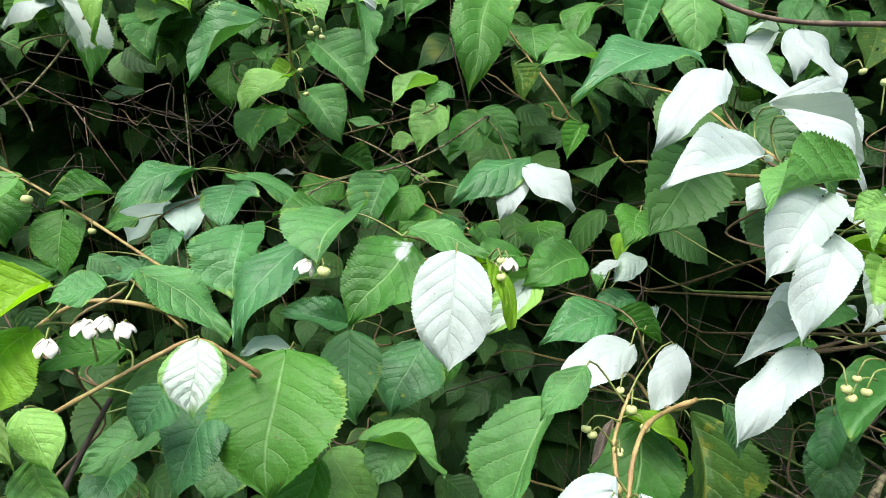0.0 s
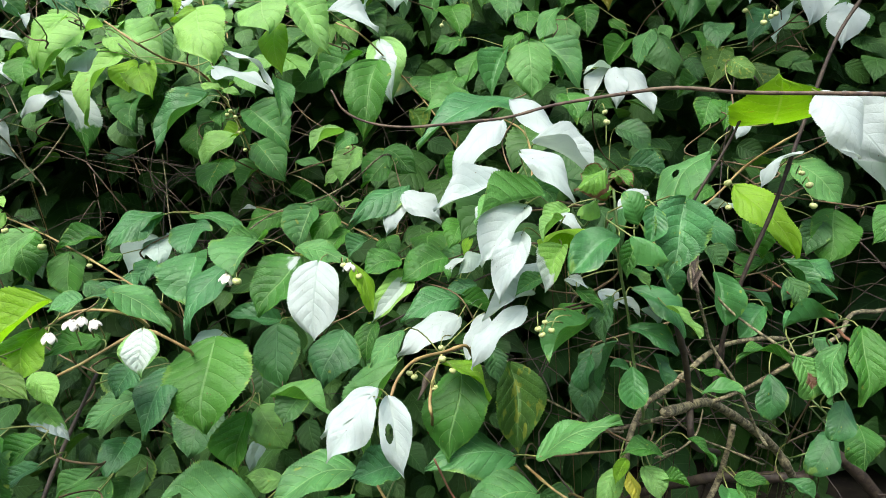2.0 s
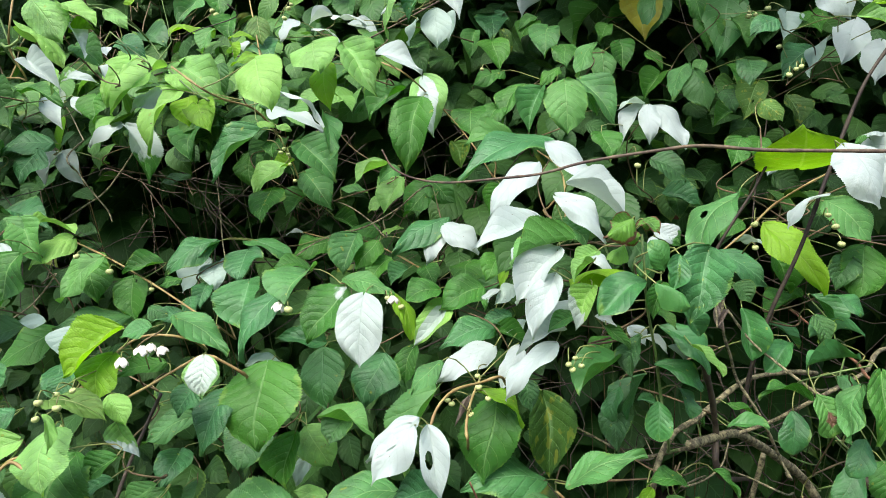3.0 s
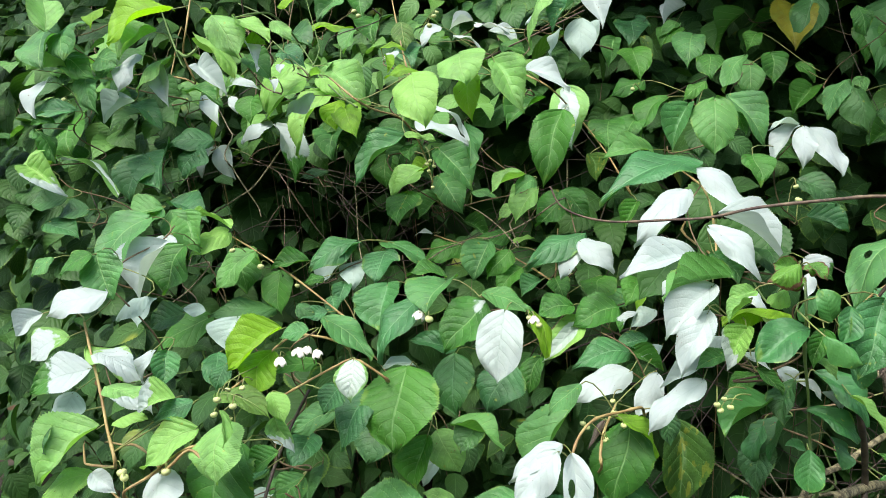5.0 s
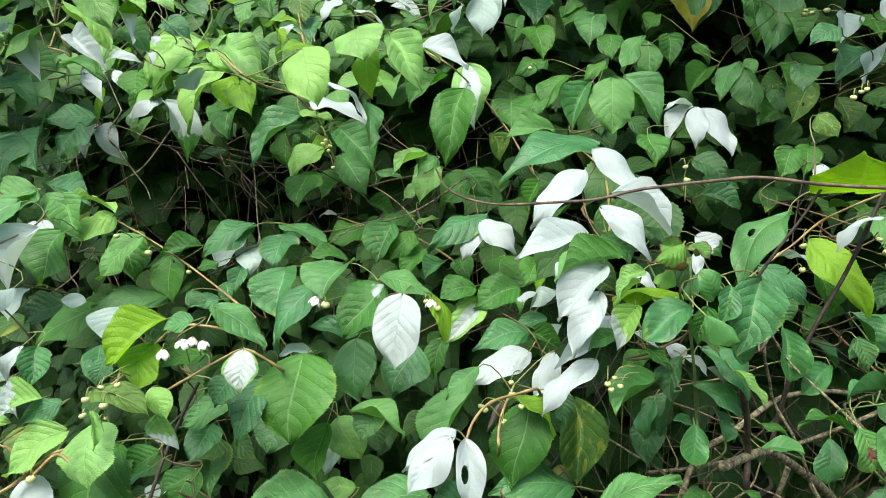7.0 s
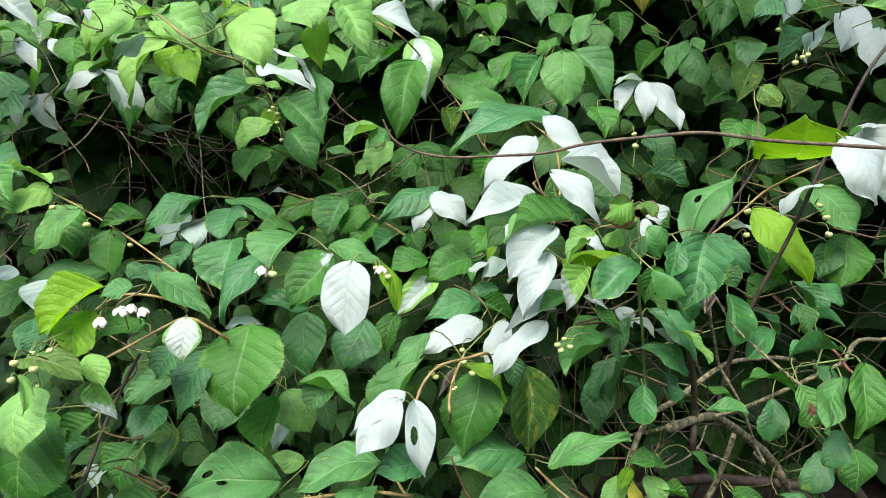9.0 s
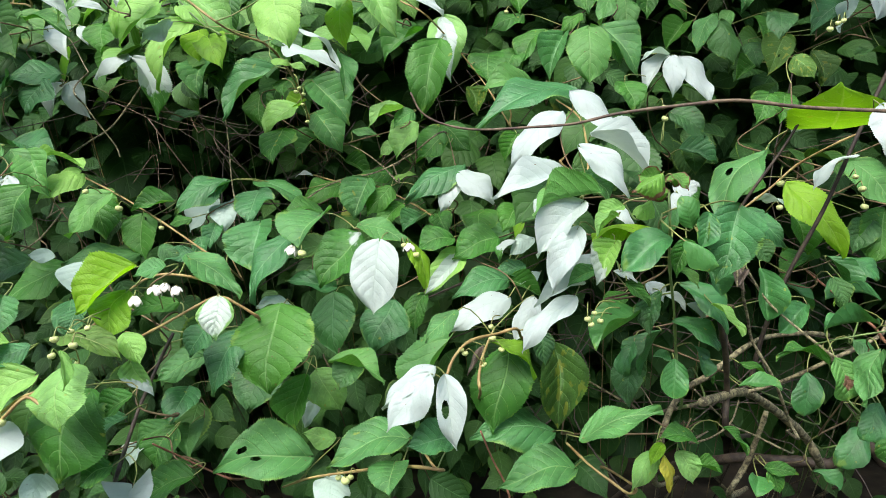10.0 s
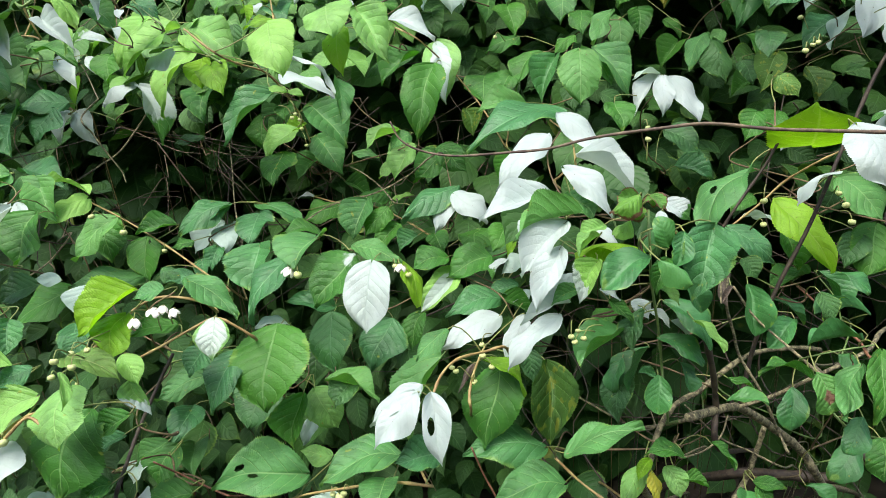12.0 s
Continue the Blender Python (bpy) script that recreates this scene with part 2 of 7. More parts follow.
SOIL = bark("soil", (0.060, 0.046, 0.030, 1), (0.022, 0.018, 0.012, 1), 9, 0.95, 1.0)


# ---- meshes ----
def smooth_path(points, per=5):
    """A Catmull-Rom line through the points."""
    p = [Vector(q) for q in points]
    p = [p[0] * 2 - p[1]] + p + [p[-1] * 2 - p[-2]]
    line = []
    for i in range(1, len(p) - 2):
        for k in range(per):
            t = k / per
            a, b, c, d = p[i - 1], p[i], p[i + 1], p[i + 2]
            line.append(0.5 * ((2 * b) + (c - a) * t + (2 * a - 5 * b + 4 * c - d) * t * t + (3 * b - a - 3 * c + d) * t ** 3))
    line.append(p[-2])
    return line


def tube(name, line, r0, r1, material, sides=6, knots=0.0):
    """A tapered round stem along a line, with nodes where knots > 0."""
    verts, faces = [], []
    n = len(line)
    u = None
    for i, q in enumerate(line):
        d = (line[min(i + 1, n - 1)] - line[max(i - 1, 0)]).normalized()
        if u is None:
            u = d.orthogonal().normalized()
        u = (u - d * u.dot(d)).normalized()
        w = d.cross(u)
        r = r0 + (r1 - r0) * i / max(1, n - 1)
        r *= 1 + knots * ((0.30 if r0 < 0.0022 else 0.10) * (i % 7 == 3) + 0.16 * noise.noise(q * 60) + 0.10 * noise.noise(q * 170))
        for k in range(sides):
            a = 2 * math.pi * k / sides
            verts.append(q + (u * math.cos(a) + w * math.sin(a)) * r)
    for i in range(n - 1):
        for k in range(sides):
            faces.append((i * sides + k, i * sides + (k + 1) % sides, (i + 1) * sides + (k + 1) % sides, (i + 1) * sides + k))
    faces.append(tuple(reversed(range(sides))))
    faces.append(tuple(range((n - 1) * sides, n * sides)))
    me = bpy.data.meshes.new(name)
    me.from_pydata(verts, [], faces)
    me.polygons.foreach_set("use_smooth", [True] * len(me.polygons))
    me.materials.append(material)
    return me


VINE_V = (0.0, 0.03, 0.08, 0.16, 0.27, 0.39, 0.51, 0.63, 0.74, 0.83, 0.89, 0.94, 0.97, 1.0)
VINE_W = (0.05, 0.36, 0.62, 0.84, 0.975, 1.0, 0.955, 0.83, 0.635, 0.40, 0.215, 0.10, 0.045, 0.004)
ROUND_W = (0.05, 0.38, 0.65, 0.86, 0.98, 1.0, 0.985, 0.92, 0.79, 0.58, 0.38, 0.18, 0.08, 0.005)
OVAL_V = (0.0, 0.05, 0.15, 0.3, 0.45, 0.6, 0.75, 0.87, 0.95, 1.0)
OVAL_W = (0.04, 0.24, 0.54, 0.82, 0.97, 1.0, 0.92, 0.70, 0.42, 0.05)


def blade_mesh(name, oval, full, way, holes=(), rows=62, cols=10, teeth=1.0):
    """A leaf of length and width 1, base at the origin, tip towards +y, with a toothed edge and its own curl."""
    rnd = random.Random(name)
    verts, uvs, faces = [], [], []
    ph, ph2 = rnd.uniform(0, 6.28), rnd.uniform(0, 6.28)
    lean, bow, twist = rnd.uniform(-0.07, 0.07), rnd.uniform(-0.05, 0.05), rnd.uniform(-0.22, 0.22)
    fat, fold, hook = rnd.uniform(-0.09, 0.09), rnd.uniform(-0.10, 0.26), rnd.uniform(-0.4, 0.4)
    if full:
        lean, bow, twist, fat, fold, hook = lean * 0.4, bow * 0.4, twist * 0.4, fat * 0.4, 0.08, hook * 0.4
    bite = [(rnd.uniform(0.15, 0.85), rnd.choice((-1, 1)), rnd.uniform(0.04, 0.10)) for _ in range(rnd.choice((0, 0, 1, 2)))]
    for i in range(rows + 1):
        v = i / rows
        half = 0.5 * float(np.interp(v, OVAL_V if oval else VINE_V, OVAL_W if oval else ROUND_W if full else VINE_W))
        if not oval and 0 < i < rows - 1:
            half *= 1 + teeth * (0.042 if i % 2 else -0.022) * rnd.uniform(0.3, 1.5)
        for j in range(cols + 1):
            u = 2 * j / cols - 1
            a = abs(u)
            nick = sum(0.5 * max(0.0, 1 - abs(v - bv) / br) ** 0.5 * br * 2 for bv, bs, br in bite if bs * u > 0)
            x = half * (1 + fat * math.copysign(1, u)) * u * (1 - nick) + lean * math.sin(math.pi * v) + bow * math.sin(2 * math.pi * v) + 0.03 * math.sin(5 * v + ph) * a + hook * max(0.0, v - 0.72) ** 2
            y = v - (0.0 if oval else 0.060 * math.sin(min(1, a * 1.4) * math.pi / 2) * max(0, 1 - v / 0.22) ** 1.5)
            rib = 0.5 + 0.5 * math.cos(2 * math.pi * (6.6 * (v - 0.30 * a ** 1.25) + (0.35 if u > 0 else 0)))
            z = -0.0085 * (1.0 if teeth == 1.0 else 0.45) * rib * math.sin(math.pi * min(1, a * 1.05)) * math.sin(math.pi * v) * (0.4 if oval else 1)
            arch = v - v * v
            z += twist * u * half * 2 * (v - 0.3) + 0.040 * math.sin(11 * v + ph2 + 2 * u) * a * a + (fold * a * half * 2 if way < 12 else 0.0) + 0.018 * math.sin(6 * v + 4 * u + ph)
            if way % 4 == 0 and way < 12:
                z += 0.48 * arch - 0.05 * a * a + 0.025 * math.sin(7 * v + ph) * a
            elif way % 4 == 1 and way < 12:
                z += 0.36 * arch + 0.22 * a * half * 2 + 0.02 * math.sin(8 * v + ph) * a
            elif way % 4 == 2 and way < 12:
                z += 0.66 * arch - 0.12 * a * a * half * 2 + 0.03 * math.sin(6 * v + ph) * a * u
            elif way < 12:
                z += 0.40 * arch + 0.065 * math.sin(9 * v + ph) * a * a + 0.03 * u * math.sin(4 * v)
            elif way == 12:
                z += 0.30 * arch + 0.34 * a * half * 2
            else:
                z += 0.55 * arch - 0.45 * a * a * half * 2 + 0.05 * math.sin(11 * v + ph) * a
            verts.append((x, y, z))
            uvs.append((u * 0.5 + 0.5, v))
    for i in range(rows):
        for j in range(cols):
            cu, cv = 2 * (j + 0.5) / cols - 1, (i + 0.5) / rows
            if any(math.hypot((cu - hu) * 0.75, (cv - hv) * 1.6) < hr for hu, hv, hr in holes):
                continue
            q = i * (cols + 1) + j
            faces.append((q, q + 1, q + cols + 2, q + cols + 1))
    me = bpy.data.meshes.new(name)
    me.from_pydata(verts, [], faces)
    layer = me.uv_layers.new(name="uv")
    for loop in me.loops:
        layer.data[loop.index].uv = uvs[loop.vertex_index]
    me.polygons.foreach_set("use_smooth", [True] * len(me.polygons))
    return me


BLADE_MESHES = {}


def blade(kind, way, holes):
    key = (kind, way, holes)
    if key not in BLADE_MESHES:
        me = blade_mesh(f"{kind}_{way}_{len(BLADE_MESHES)}", kind in ("o", "r2"), way > 19 or kind == "S", way % 20, holes, 96 if holes else 62, 44 if holes else 10, 0.55 if kind in ("w", "s", "S", "E", "h3", "c") else 1.0)
        me.materials.append(BLADES[kind][0])
        BLADE_MESHES[key] = me
    return BLADE_MESHES[key]


# ---- things ----
STEMS, CENTRES = {}, []


def child(ob, parent, parent_matrix):
    ob.parent = parent
    ob.matrix_parent_inverse = parent_matrix.inverted()
    return ob


def shoot(name, label, wood, r0, r1, points):
    """A climbing shoot: an empty at its root, with the stem under it."""
    root = new(name)
    root.location = points[-1]
    root.empty_display_size = 0.05
    tagged(root, label, "shrub" if name.startswith("shrub") else "vine", "shrub twigs" if name.startswith("shrub") else "vine shoots")
    line = smooth_path(points)
    child(new("stem", tube("stem", line, r0, r1, VINES[wood], 6, 1.0)), root, Matrix.Translation(points[-1]))
    STEMS[root.name] = (line, Matrix.Translation(points[-1]))
    return root


def leaf(s, kind, way, base, tip, roll, width, holes=()):
    """One leaf on shoot s, with its stalk."""
    base, tip = Vector(base), Vector(tip)
    along = tip - base
    length = along.length
    along.normalize()
    up = Vector((0, -1, 0.35))
    up = (up - along * up.dot(along)).normalized()
    up = Matrix.Rotation(radians(roll), 3, along) @ up
    across = along.cross(up)
    m = Matrix((across * width, along * length, up * length)).transposed().to_4x4()
    m.translation = base
    line, home = STEMS[s.name]
    ob = new("leaf", blade(kind, way, holes))
    ob.matrix_basis = m
    child(ob, s, home)
    if BLADES[kind][1]:
        tagged(ob, BLADES[kind][1])
    CENTRES.append(((base + tip) / 2, max(length, width)))
    # the stalk leaves the base and bends to the stem
    foot = min(line, key=lambda q: (q - base).length)
    gap = foot - base
    reach = min(gap.length, 0.14)
    back = Vector((0, 0.022, 0)) if reach > 0.03 else Vector((0, 0.006, 0))
    end = base + gap.normalized() * reach if gap.length > 1e-4 else base - along * 0.01
    a = base + along * length * 0.01
    b = base - along * reach * 0.22 + back
    c = end + (base - end) * 0.3 + back
    path = [a * (1 - t) ** 3 + b * 3 * t * (1 - t) ** 2 + c * 3 * t * t * (1 - t) + end * t ** 3 for t in (0, 0.2, 0.4, 0.6, 0.8, 1)]
    stalk = new("petiole", tube("petiole", path, 0.0006, 0.0008, PETIOLE, 5))
    child(stalk, ob, home @ home.inverted() @ m)
    return ob


def bud_mesh(name, r, material, open_petals):
    bm = bmesh.new()
    bmesh.ops.create_uvsphere(bm, u_segments=12, v_segments=8, radius=r)
    for q in bm.verts:
        q.co.z *= 0.82
        if q.co.z < 0:
            q.co.xy *= 1 + 0.10 * math.cos(5 * math.atan2(q.co.y, q.co.x)) * (2.0 if open_petals else 0.4)
        if q.co.z > r * 0.72:
            q.co.z -= r * 0.18
    for f in bm.faces:
        f.smooth = True
    me = bpy.data.meshes.new(name)
    bm.to_mesh(me)
    bm.free()
    me.materials.append(material)
    return me


def flower_mesh(name):
    """A nodding cup of five broad overlapping petals."""
    bm = bmesh.new()
    for k in range(5):
        ring = []
        turn = Matrix.Rotation(2 * math.pi * k / 5, 3, "Z")
        for v in range(7):
            s = v / 6
            for u in range(5):
                w = (u - 2) / 2
                half = 0.62 * math.sin(math.pi * (0.12 + 0.80 * s)) ** 0.7
                out = 0.12 + 0.95 * math.sin(s * 1.9) - 0.16 * w * w + 0.03 * (k % 2)
                ring.append(bm.verts.new(turn @ Vector((out, half * w, 0.75 - 1.45 * s + 0.10 * w * w))))
        for v in range(6):
            for u in range(4):
                q = v * 5 + u
                bm.faces.new((ring[q], ring[q + 1], ring[q + 6], ring[q + 5])).smooth = True
    me = bpy.data.meshes.new(name)
    bm.to_mesh(me)
    bm.free()
    me.materials.append(PETAL)
    return me


BUD_MESHES = {"b": bud_mesh("bud", 1.0, BUD, False), "f": flower_mesh("flower")}


def bud(s, kind, place, r):
    """A round flower bud, or a nodding white flower, on its stalk."""
    place = Vector(place)
    line, home = STEMS[s.name]
    ob = new("flower" if kind == "f" else "bud", BUD_MESHES[kind])
    m = Matrix.LocRotScale(place, Euler((random.uniform(-0.4, 0.4), random.uniform(-0.4, 0.4), random.uniform(0, 6))), (r, r, r))
    ob.matrix_basis = m
    child(ob, s, home)
    tagged(ob, "nodding white cup flower" if kind == "f" else "round pale green bud")
    foot = min(line, key=lambda q: (q - place).length)
    gap = foot - place
    end = place + gap.normalized() * min(gap.length, 0.022)
    top = place + Vector((0, 0, r * 0.6))
    path = [top, top + Vector((0, 0, 0.006)) + (end - top) * 0.25, top + (end - top) * 0.65 + Vector((0, 0, 0.004)), end]
    child(new("bud_stalk", tube("bud_stalk", smooth_path(path, 2), 0.0005, 0.0007, PETIOLE, 5)), ob, m)


def branch(name, label, wood, r0, r1, points):
    line = smooth_path(points, 7)
    ob = new(name, tube(name, line, r0, r1, WOODS[wood], 8 if r1 > 0.003 else 6, 1.0 if r1 > 0.003 else 0.6))
    return tagged(ob, label, "branch" if r1 > 0.004 else "twig", "woody twigs")


# ---- ground ----
def ground_sheet():
    n, reach = 40, 400.0
    verts, faces = [], []
    for i in range(n + 1):
        for j in range(n + 1):
            x, y = ((2 * k / n - 1) for k in (i, j))
            x, y = (math.copysign(abs(k) ** 4, k) * reach for k in (x, y))
            verts.append((x, y, 0.03 * noise.noise(Vector((x * 1.3, y * 1.3, 0)))))
    for i in range(n):
        for j in range(n):
            q = i * (n + 1) + j
            faces.append((q, q + n + 1, q + n + 2, q + 1))
    me = bpy.data.meshes.new("ground")
    me.from_pydata(verts, [], faces)
    me.materials.append(SOIL)
    return tagged(new("ground", me), "dark bare soil under the thicket", "ground", kind="structure")


ground_sheet()

# ---- the vine, shoot by shoot ----
s = shoot("vine_shoot", "climbing vine shoot with dark green serrated leaves", "young", 0.0012, 0.0017, [(-0.440, 0.638, 1.374), (-0.366, 0.610, 1.347), (-0.302, 0.592, 1.315), (-0.229, 0.546, 1.289), (-0.162, 0.487, 1.274), (-0.220, 0.585, 1.260), (-0.334, 0.877, 1.164), (-0.834, 1.842, 0.951), (-0.834, 2.172, 0.000)])
leaf(s, "l", 6, (-0.421, 0.612, 1.378), (-0.470, 0.583, 1.344), 19, 0.048)
leaf(s, "m", 7, (-0.368, 0.590, 1.353), (-0.411, 0.557, 1.301), 18, 0.045)
leaf(s, "g", 2, (-0.400, 0.629, 1.353), (-0.392, 0.606, 1.289), 2, 0.055)
leaf(s, "g", 9, (-0.295, 0.612, 1.338), (-0.341, 0.591, 1.329), 25, 0.030)
leaf(s, "g", 4, (-0.342, 0.618, 1.320), (-0.334, 0.597, 1.262), -6, 0.049, ((-0.3, 0.12, 0.07),))
leaf(s, "d", 2, (-0.256, 0.507, 1.298), (-0.230, 0.503, 1.285), -25, 0.022)
leaf(s, "b", 9, (-0.239, 0.570, 1.296), (-0.230, 0.558, 1.272), -6, 0.023)
leaf(s, "b", 3, (-0.220, 0.513, 1.288), (-0.253, 0.498, 1.283), 23, 0.021)
bud(s, "b", (-0.344, 0.570, 1.336), 0.0050)
bud(s, "b", (-0.385, 0.567, 1.359), 0.0043)
bud(s, "b", (-0.300, 0.588, 1.307), 0.0037)
leaf(s, "b", 4, (-0.257, 0.650, 1.300), (-0.255, 0.622, 1.271), -21, 0.027)
s = shoot("vine_shoot", "bare brown vine stem rising through the thicket", "young", 0.0012, 0.0017, [(-0.183, 0.208, 1.226), (-0.205, 0.214, 1.238), (-0.233, 0.213, 1.217), (-0.305, 0.281, 1.194), (-0.555, 0.519, 1.080), (-1.306, 1.268, 0.648), (-1.306, 1.667, 0.000)])
bud(s, "b", (-0.226, 0.208, 1.219), 0.0043)
s = shoot("vine_shoot", "climbing vine shoot with green and white serrated leaves", "young", 0.0012, 0.0017, [(-0.176, 0.227, 1.240), (-0.212, 0.221, 1.236), (-0.247, 0.213, 1.211), (-0.267, 0.202, 1.199), (-0.319, 0.261, 1.154), (-0.556, 0.495, 1.010), (-1.243, 1.202, 0.569), (-1.243, 1.578, 0.000)])
leaf(s, "l", 11, (-0.215, 0.237, 1.246), (-0.253, 0.212, 1.216), 17, 0.035)
leaf(s, "l", 26, (-0.179, 0.233, 1.255), (-0.172, 0.202, 1.215), 8, 0.053)
leaf(s, "w", 7, (-0.254, 0.233, 1.201), (-0.227, 0.190, 1.174), -2, 0.044)
leaf(s, "g", 9, (-0.148, 0.259, 1.221), (-0.170, 0.246, 1.205), 18, 0.024)
leaf(s, "l", 4, (-0.169, 0.213, 1.275), (-0.162, 0.202, 1.249), -68, 0.010)
bud(s, "b", (-0.195, 0.262, 1.248), 0.0020)
bud(s, "b", (-0.269, 0.206, 1.210), 0.0039)
s = shoot("vine_shoot", "climbing vine shoot with dark green serrated leaves", "young", 0.0012, 0.0017, [(-0.245, 0.339, 1.247), (-0.230, 0.354, 1.260), (-0.217, 0.386, 1.280), (-0.207, 0.412, 1.286), (-0.177, 0.414, 1.285), (-0.162, 0.431, 1.274), (-0.189, 0.502, 1.248), (-0.414, 0.832, 1.214), (-0.933, 1.780, 0.876), (-0.933, 2.110, 0.000)])
leaf(s, "m", 7, (-0.181, 0.434, 1.301), (-0.123, 0.421, 1.257), -51, 0.041)
leaf(s, "b", 3, (-0.157, 0.411, 1.230), (-0.172, 0.396, 1.203), 17, 0.037)
leaf(s, "y", 12, (-0.202, 0.368, 1.304), (-0.247, 0.337, 1.266), 26, 0.050)
leaf(s, "b", 0, (-0.288, 0.390, 1.254), (-0.291, 0.376, 1.229), -30, 0.023)
s = shoot("vine_shoot", "climbing vine shoot with green and white serrated leaves", "young", 0.0012, 0.0017, [(-0.179, 0.323, 1.248), (-0.171, 0.354, 1.251), (-0.147, 0.376, 1.263), (-0.129, 0.390, 1.269), (-0.110, 0.397, 1.257), (-0.099, 0.412, 1.240), (-0.141, 0.506, 1.207), (-0.248, 0.799, 1.103), (-0.713, 1.762, 0.795), (-0.713, 2.045, 0.000)])
leaf(s, "h3", 6, (-0.118, 0.367, 1.274), (-0.118, 0.352, 1.236), -3, 0.035)
leaf(s, "s", 8, (-0.109, 0.522, 1.223), (-0.145, 0.507, 1.225), 60, 0.024)
leaf(s, "l", 8, (-0.175, 0.300, 1.260), (-0.157, 0.291, 1.235), -17, 0.023)
leaf(s, "H", 9, (-0.177, 0.307, 1.232), (-0.152, 0.297, 1.204), -19, 0.020)
leaf(s, "g", 7, (-0.173, 0.387, 1.263), (-0.215, 0.367, 1.256), 36, 0.026)
bud(s, "f", (-0.167, 0.343, 1.288), 0.0067)
bud(s, "f", (-0.148, 0.346, 1.287), 0.0054)
bud(s, "f", (-0.158, 0.345, 1.291), 0.0047)
s = shoot("vine_shoot", "climbing vine shoot with green and white serrated leaves", "young", 0.0012, 0.0017, [(-0.217, 0.557, 1.581), (-0.168, 0.528, 1.548), (-0.171, 0.593, 1.540), (-0.155, 0.639, 1.531), (-0.153, 0.698, 1.505), (-0.182, 0.829, 1.470), (-0.180, 0.874, 1.403), (-0.214, 0.964, 1.412), (-0.249, 1.190, 1.426), (-0.590, 2.232, 1.416), (-0.590, 2.432, 0.000)])
leaf(s, "l", 22, (-0.092, 0.513, 1.571), (-0.065, 0.472, 1.512), -4, 0.054)
leaf(s, "w", 8, (-0.105, 0.618, 1.545), (-0.049, 0.604, 1.497), -81, 0.022)
leaf(s, "m", 8, (-0.175, 0.873, 1.443), (-0.130, 0.854, 1.380), -15, 0.058)
leaf(s, "l", 2, (-0.190, 0.816, 1.457), (-0.229, 0.788, 1.412), 22, 0.062)
leaf(s, "y", 9, (-0.178, 0.834, 1.463), (-0.205, 0.818, 1.443), 20, 0.033)
leaf(s, "g", 6, (-0.215, 0.860, 1.497), (-0.212, 0.831, 1.470), 7, 0.033)
leaf(s, "l", 6, (-0.131, 0.656, 1.507), (-0.110, 0.653, 1.498), -24, 0.013)
leaf(s, "g", 5, (-0.140, 0.902, 1.362), (-0.096, 0.894, 1.336), -22, 0.032)
bud(s, "b", (-0.098, 0.573, 1.469), 0.0027)
bud(s, "b", (-0.148, 0.734, 1.456), 0.0032)
bud(s, "b", (-0.142, 0.731, 1.432), 0.0032)
s = shoot("vine_shoot", "climbing vine shoot with green and white serrated leaves", "green", 0.0012, 0.0017, [(-0.605, 0.978, 1.787), (-0.527, 0.955, 1.749), (-0.471, 0.952, 1.704), (-0.356, 0.805, 1.622), (-0.297, 0.749, 1.580), (-0.236, 0.682, 1.552), (-0.305, 0.800, 1.572), (-0.370, 0.909, 1.579), (-0.779, 1.899, 1.749), (-0.779, 2.189, 0.000)])
leaf(s, "l", 0, (-0.329, 0.782, 1.584), (-0.368, 0.735, 1.487), 16, 0.060)
leaf(s, "l", 7, (-0.298, 0.688, 1.603), (-0.363, 0.645, 1.542), 24, 0.085)
leaf(s, "w", 7, (-0.303, 0.677, 1.572), (-0.338, 0.655, 1.542), 24, 0.038)
leaf(s, "l", 0, (-0.352, 0.837, 1.635), (-0.276, 0.818, 1.564), -18, 0.067)
leaf(s, "l", 6, (-0.345, 0.781, 1.608), (-0.302, 0.772, 1.576), -19, 0.028)
s = shoot("vine_shoot", "climbing vine shoot with green and white serrated leaves", "young", 0.0012, 0.0017, [(-0.319, 1.065, 1.795), (-0.258, 0.931, 1.696), (-0.191, 0.775, 1.617), (-0.133, 0.653, 1.563), (-0.167, 0.745, 1.571), (-0.283, 1.089, 1.602), (-0.677, 2.112, 1.837), (-0.677, 2.329, 0.000)])
leaf(s, "u", 8, (-0.244, 0.912, 1.708), (-0.234, 0.895, 1.657), -8, 0.039)
leaf(s, "w", 7, (-0.176, 0.700, 1.627), (-0.198, 0.691, 1.616), 23, 0.015)
bud(s, "b", (-0.169, 0.857, 1.703), 0.0046)
bud(s, "b", (-0.177, 0.857, 1.689), 0.0046)
bud(s, "b", (-0.161, 0.848, 1.707), 0.0036)
s = shoot("vine_shoot", "climbing vine shoot with green and white serrated leaves", "young", 0.0012, 0.0017, [(-0.456, 0.618, 1.711), (-0.443, 0.586, 1.667), (-0.460, 0.598, 1.632), (-0.457, 0.616, 1.596), (-0.530, 0.695, 1.612), (-0.763, 0.963, 1.660), (-1.310, 1.828, 1.781), (-1.310, 2.223, 0.000)])
leaf(s, "w", 9, (-0.438, 0.599, 1.616), (-0.387, 0.587, 1.570), -23, 0.033)
leaf(s, "l", 4, (-0.471, 0.627, 1.636), (-0.416, 0.610, 1.572), -84, 0.031)
leaf(s, "y", 11, (-0.481, 0.603, 1.697), (-0.548, 0.553, 1.646), 27, 0.080)
leaf(s, "l", 10, (-0.499, 0.617, 1.634), (-0.533, 0.584, 1.584), 34, 0.046)
leaf(s, "y", 7, (-0.449, 0.632, 1.701), (-0.433, 0.634, 1.691), -47, 0.010)
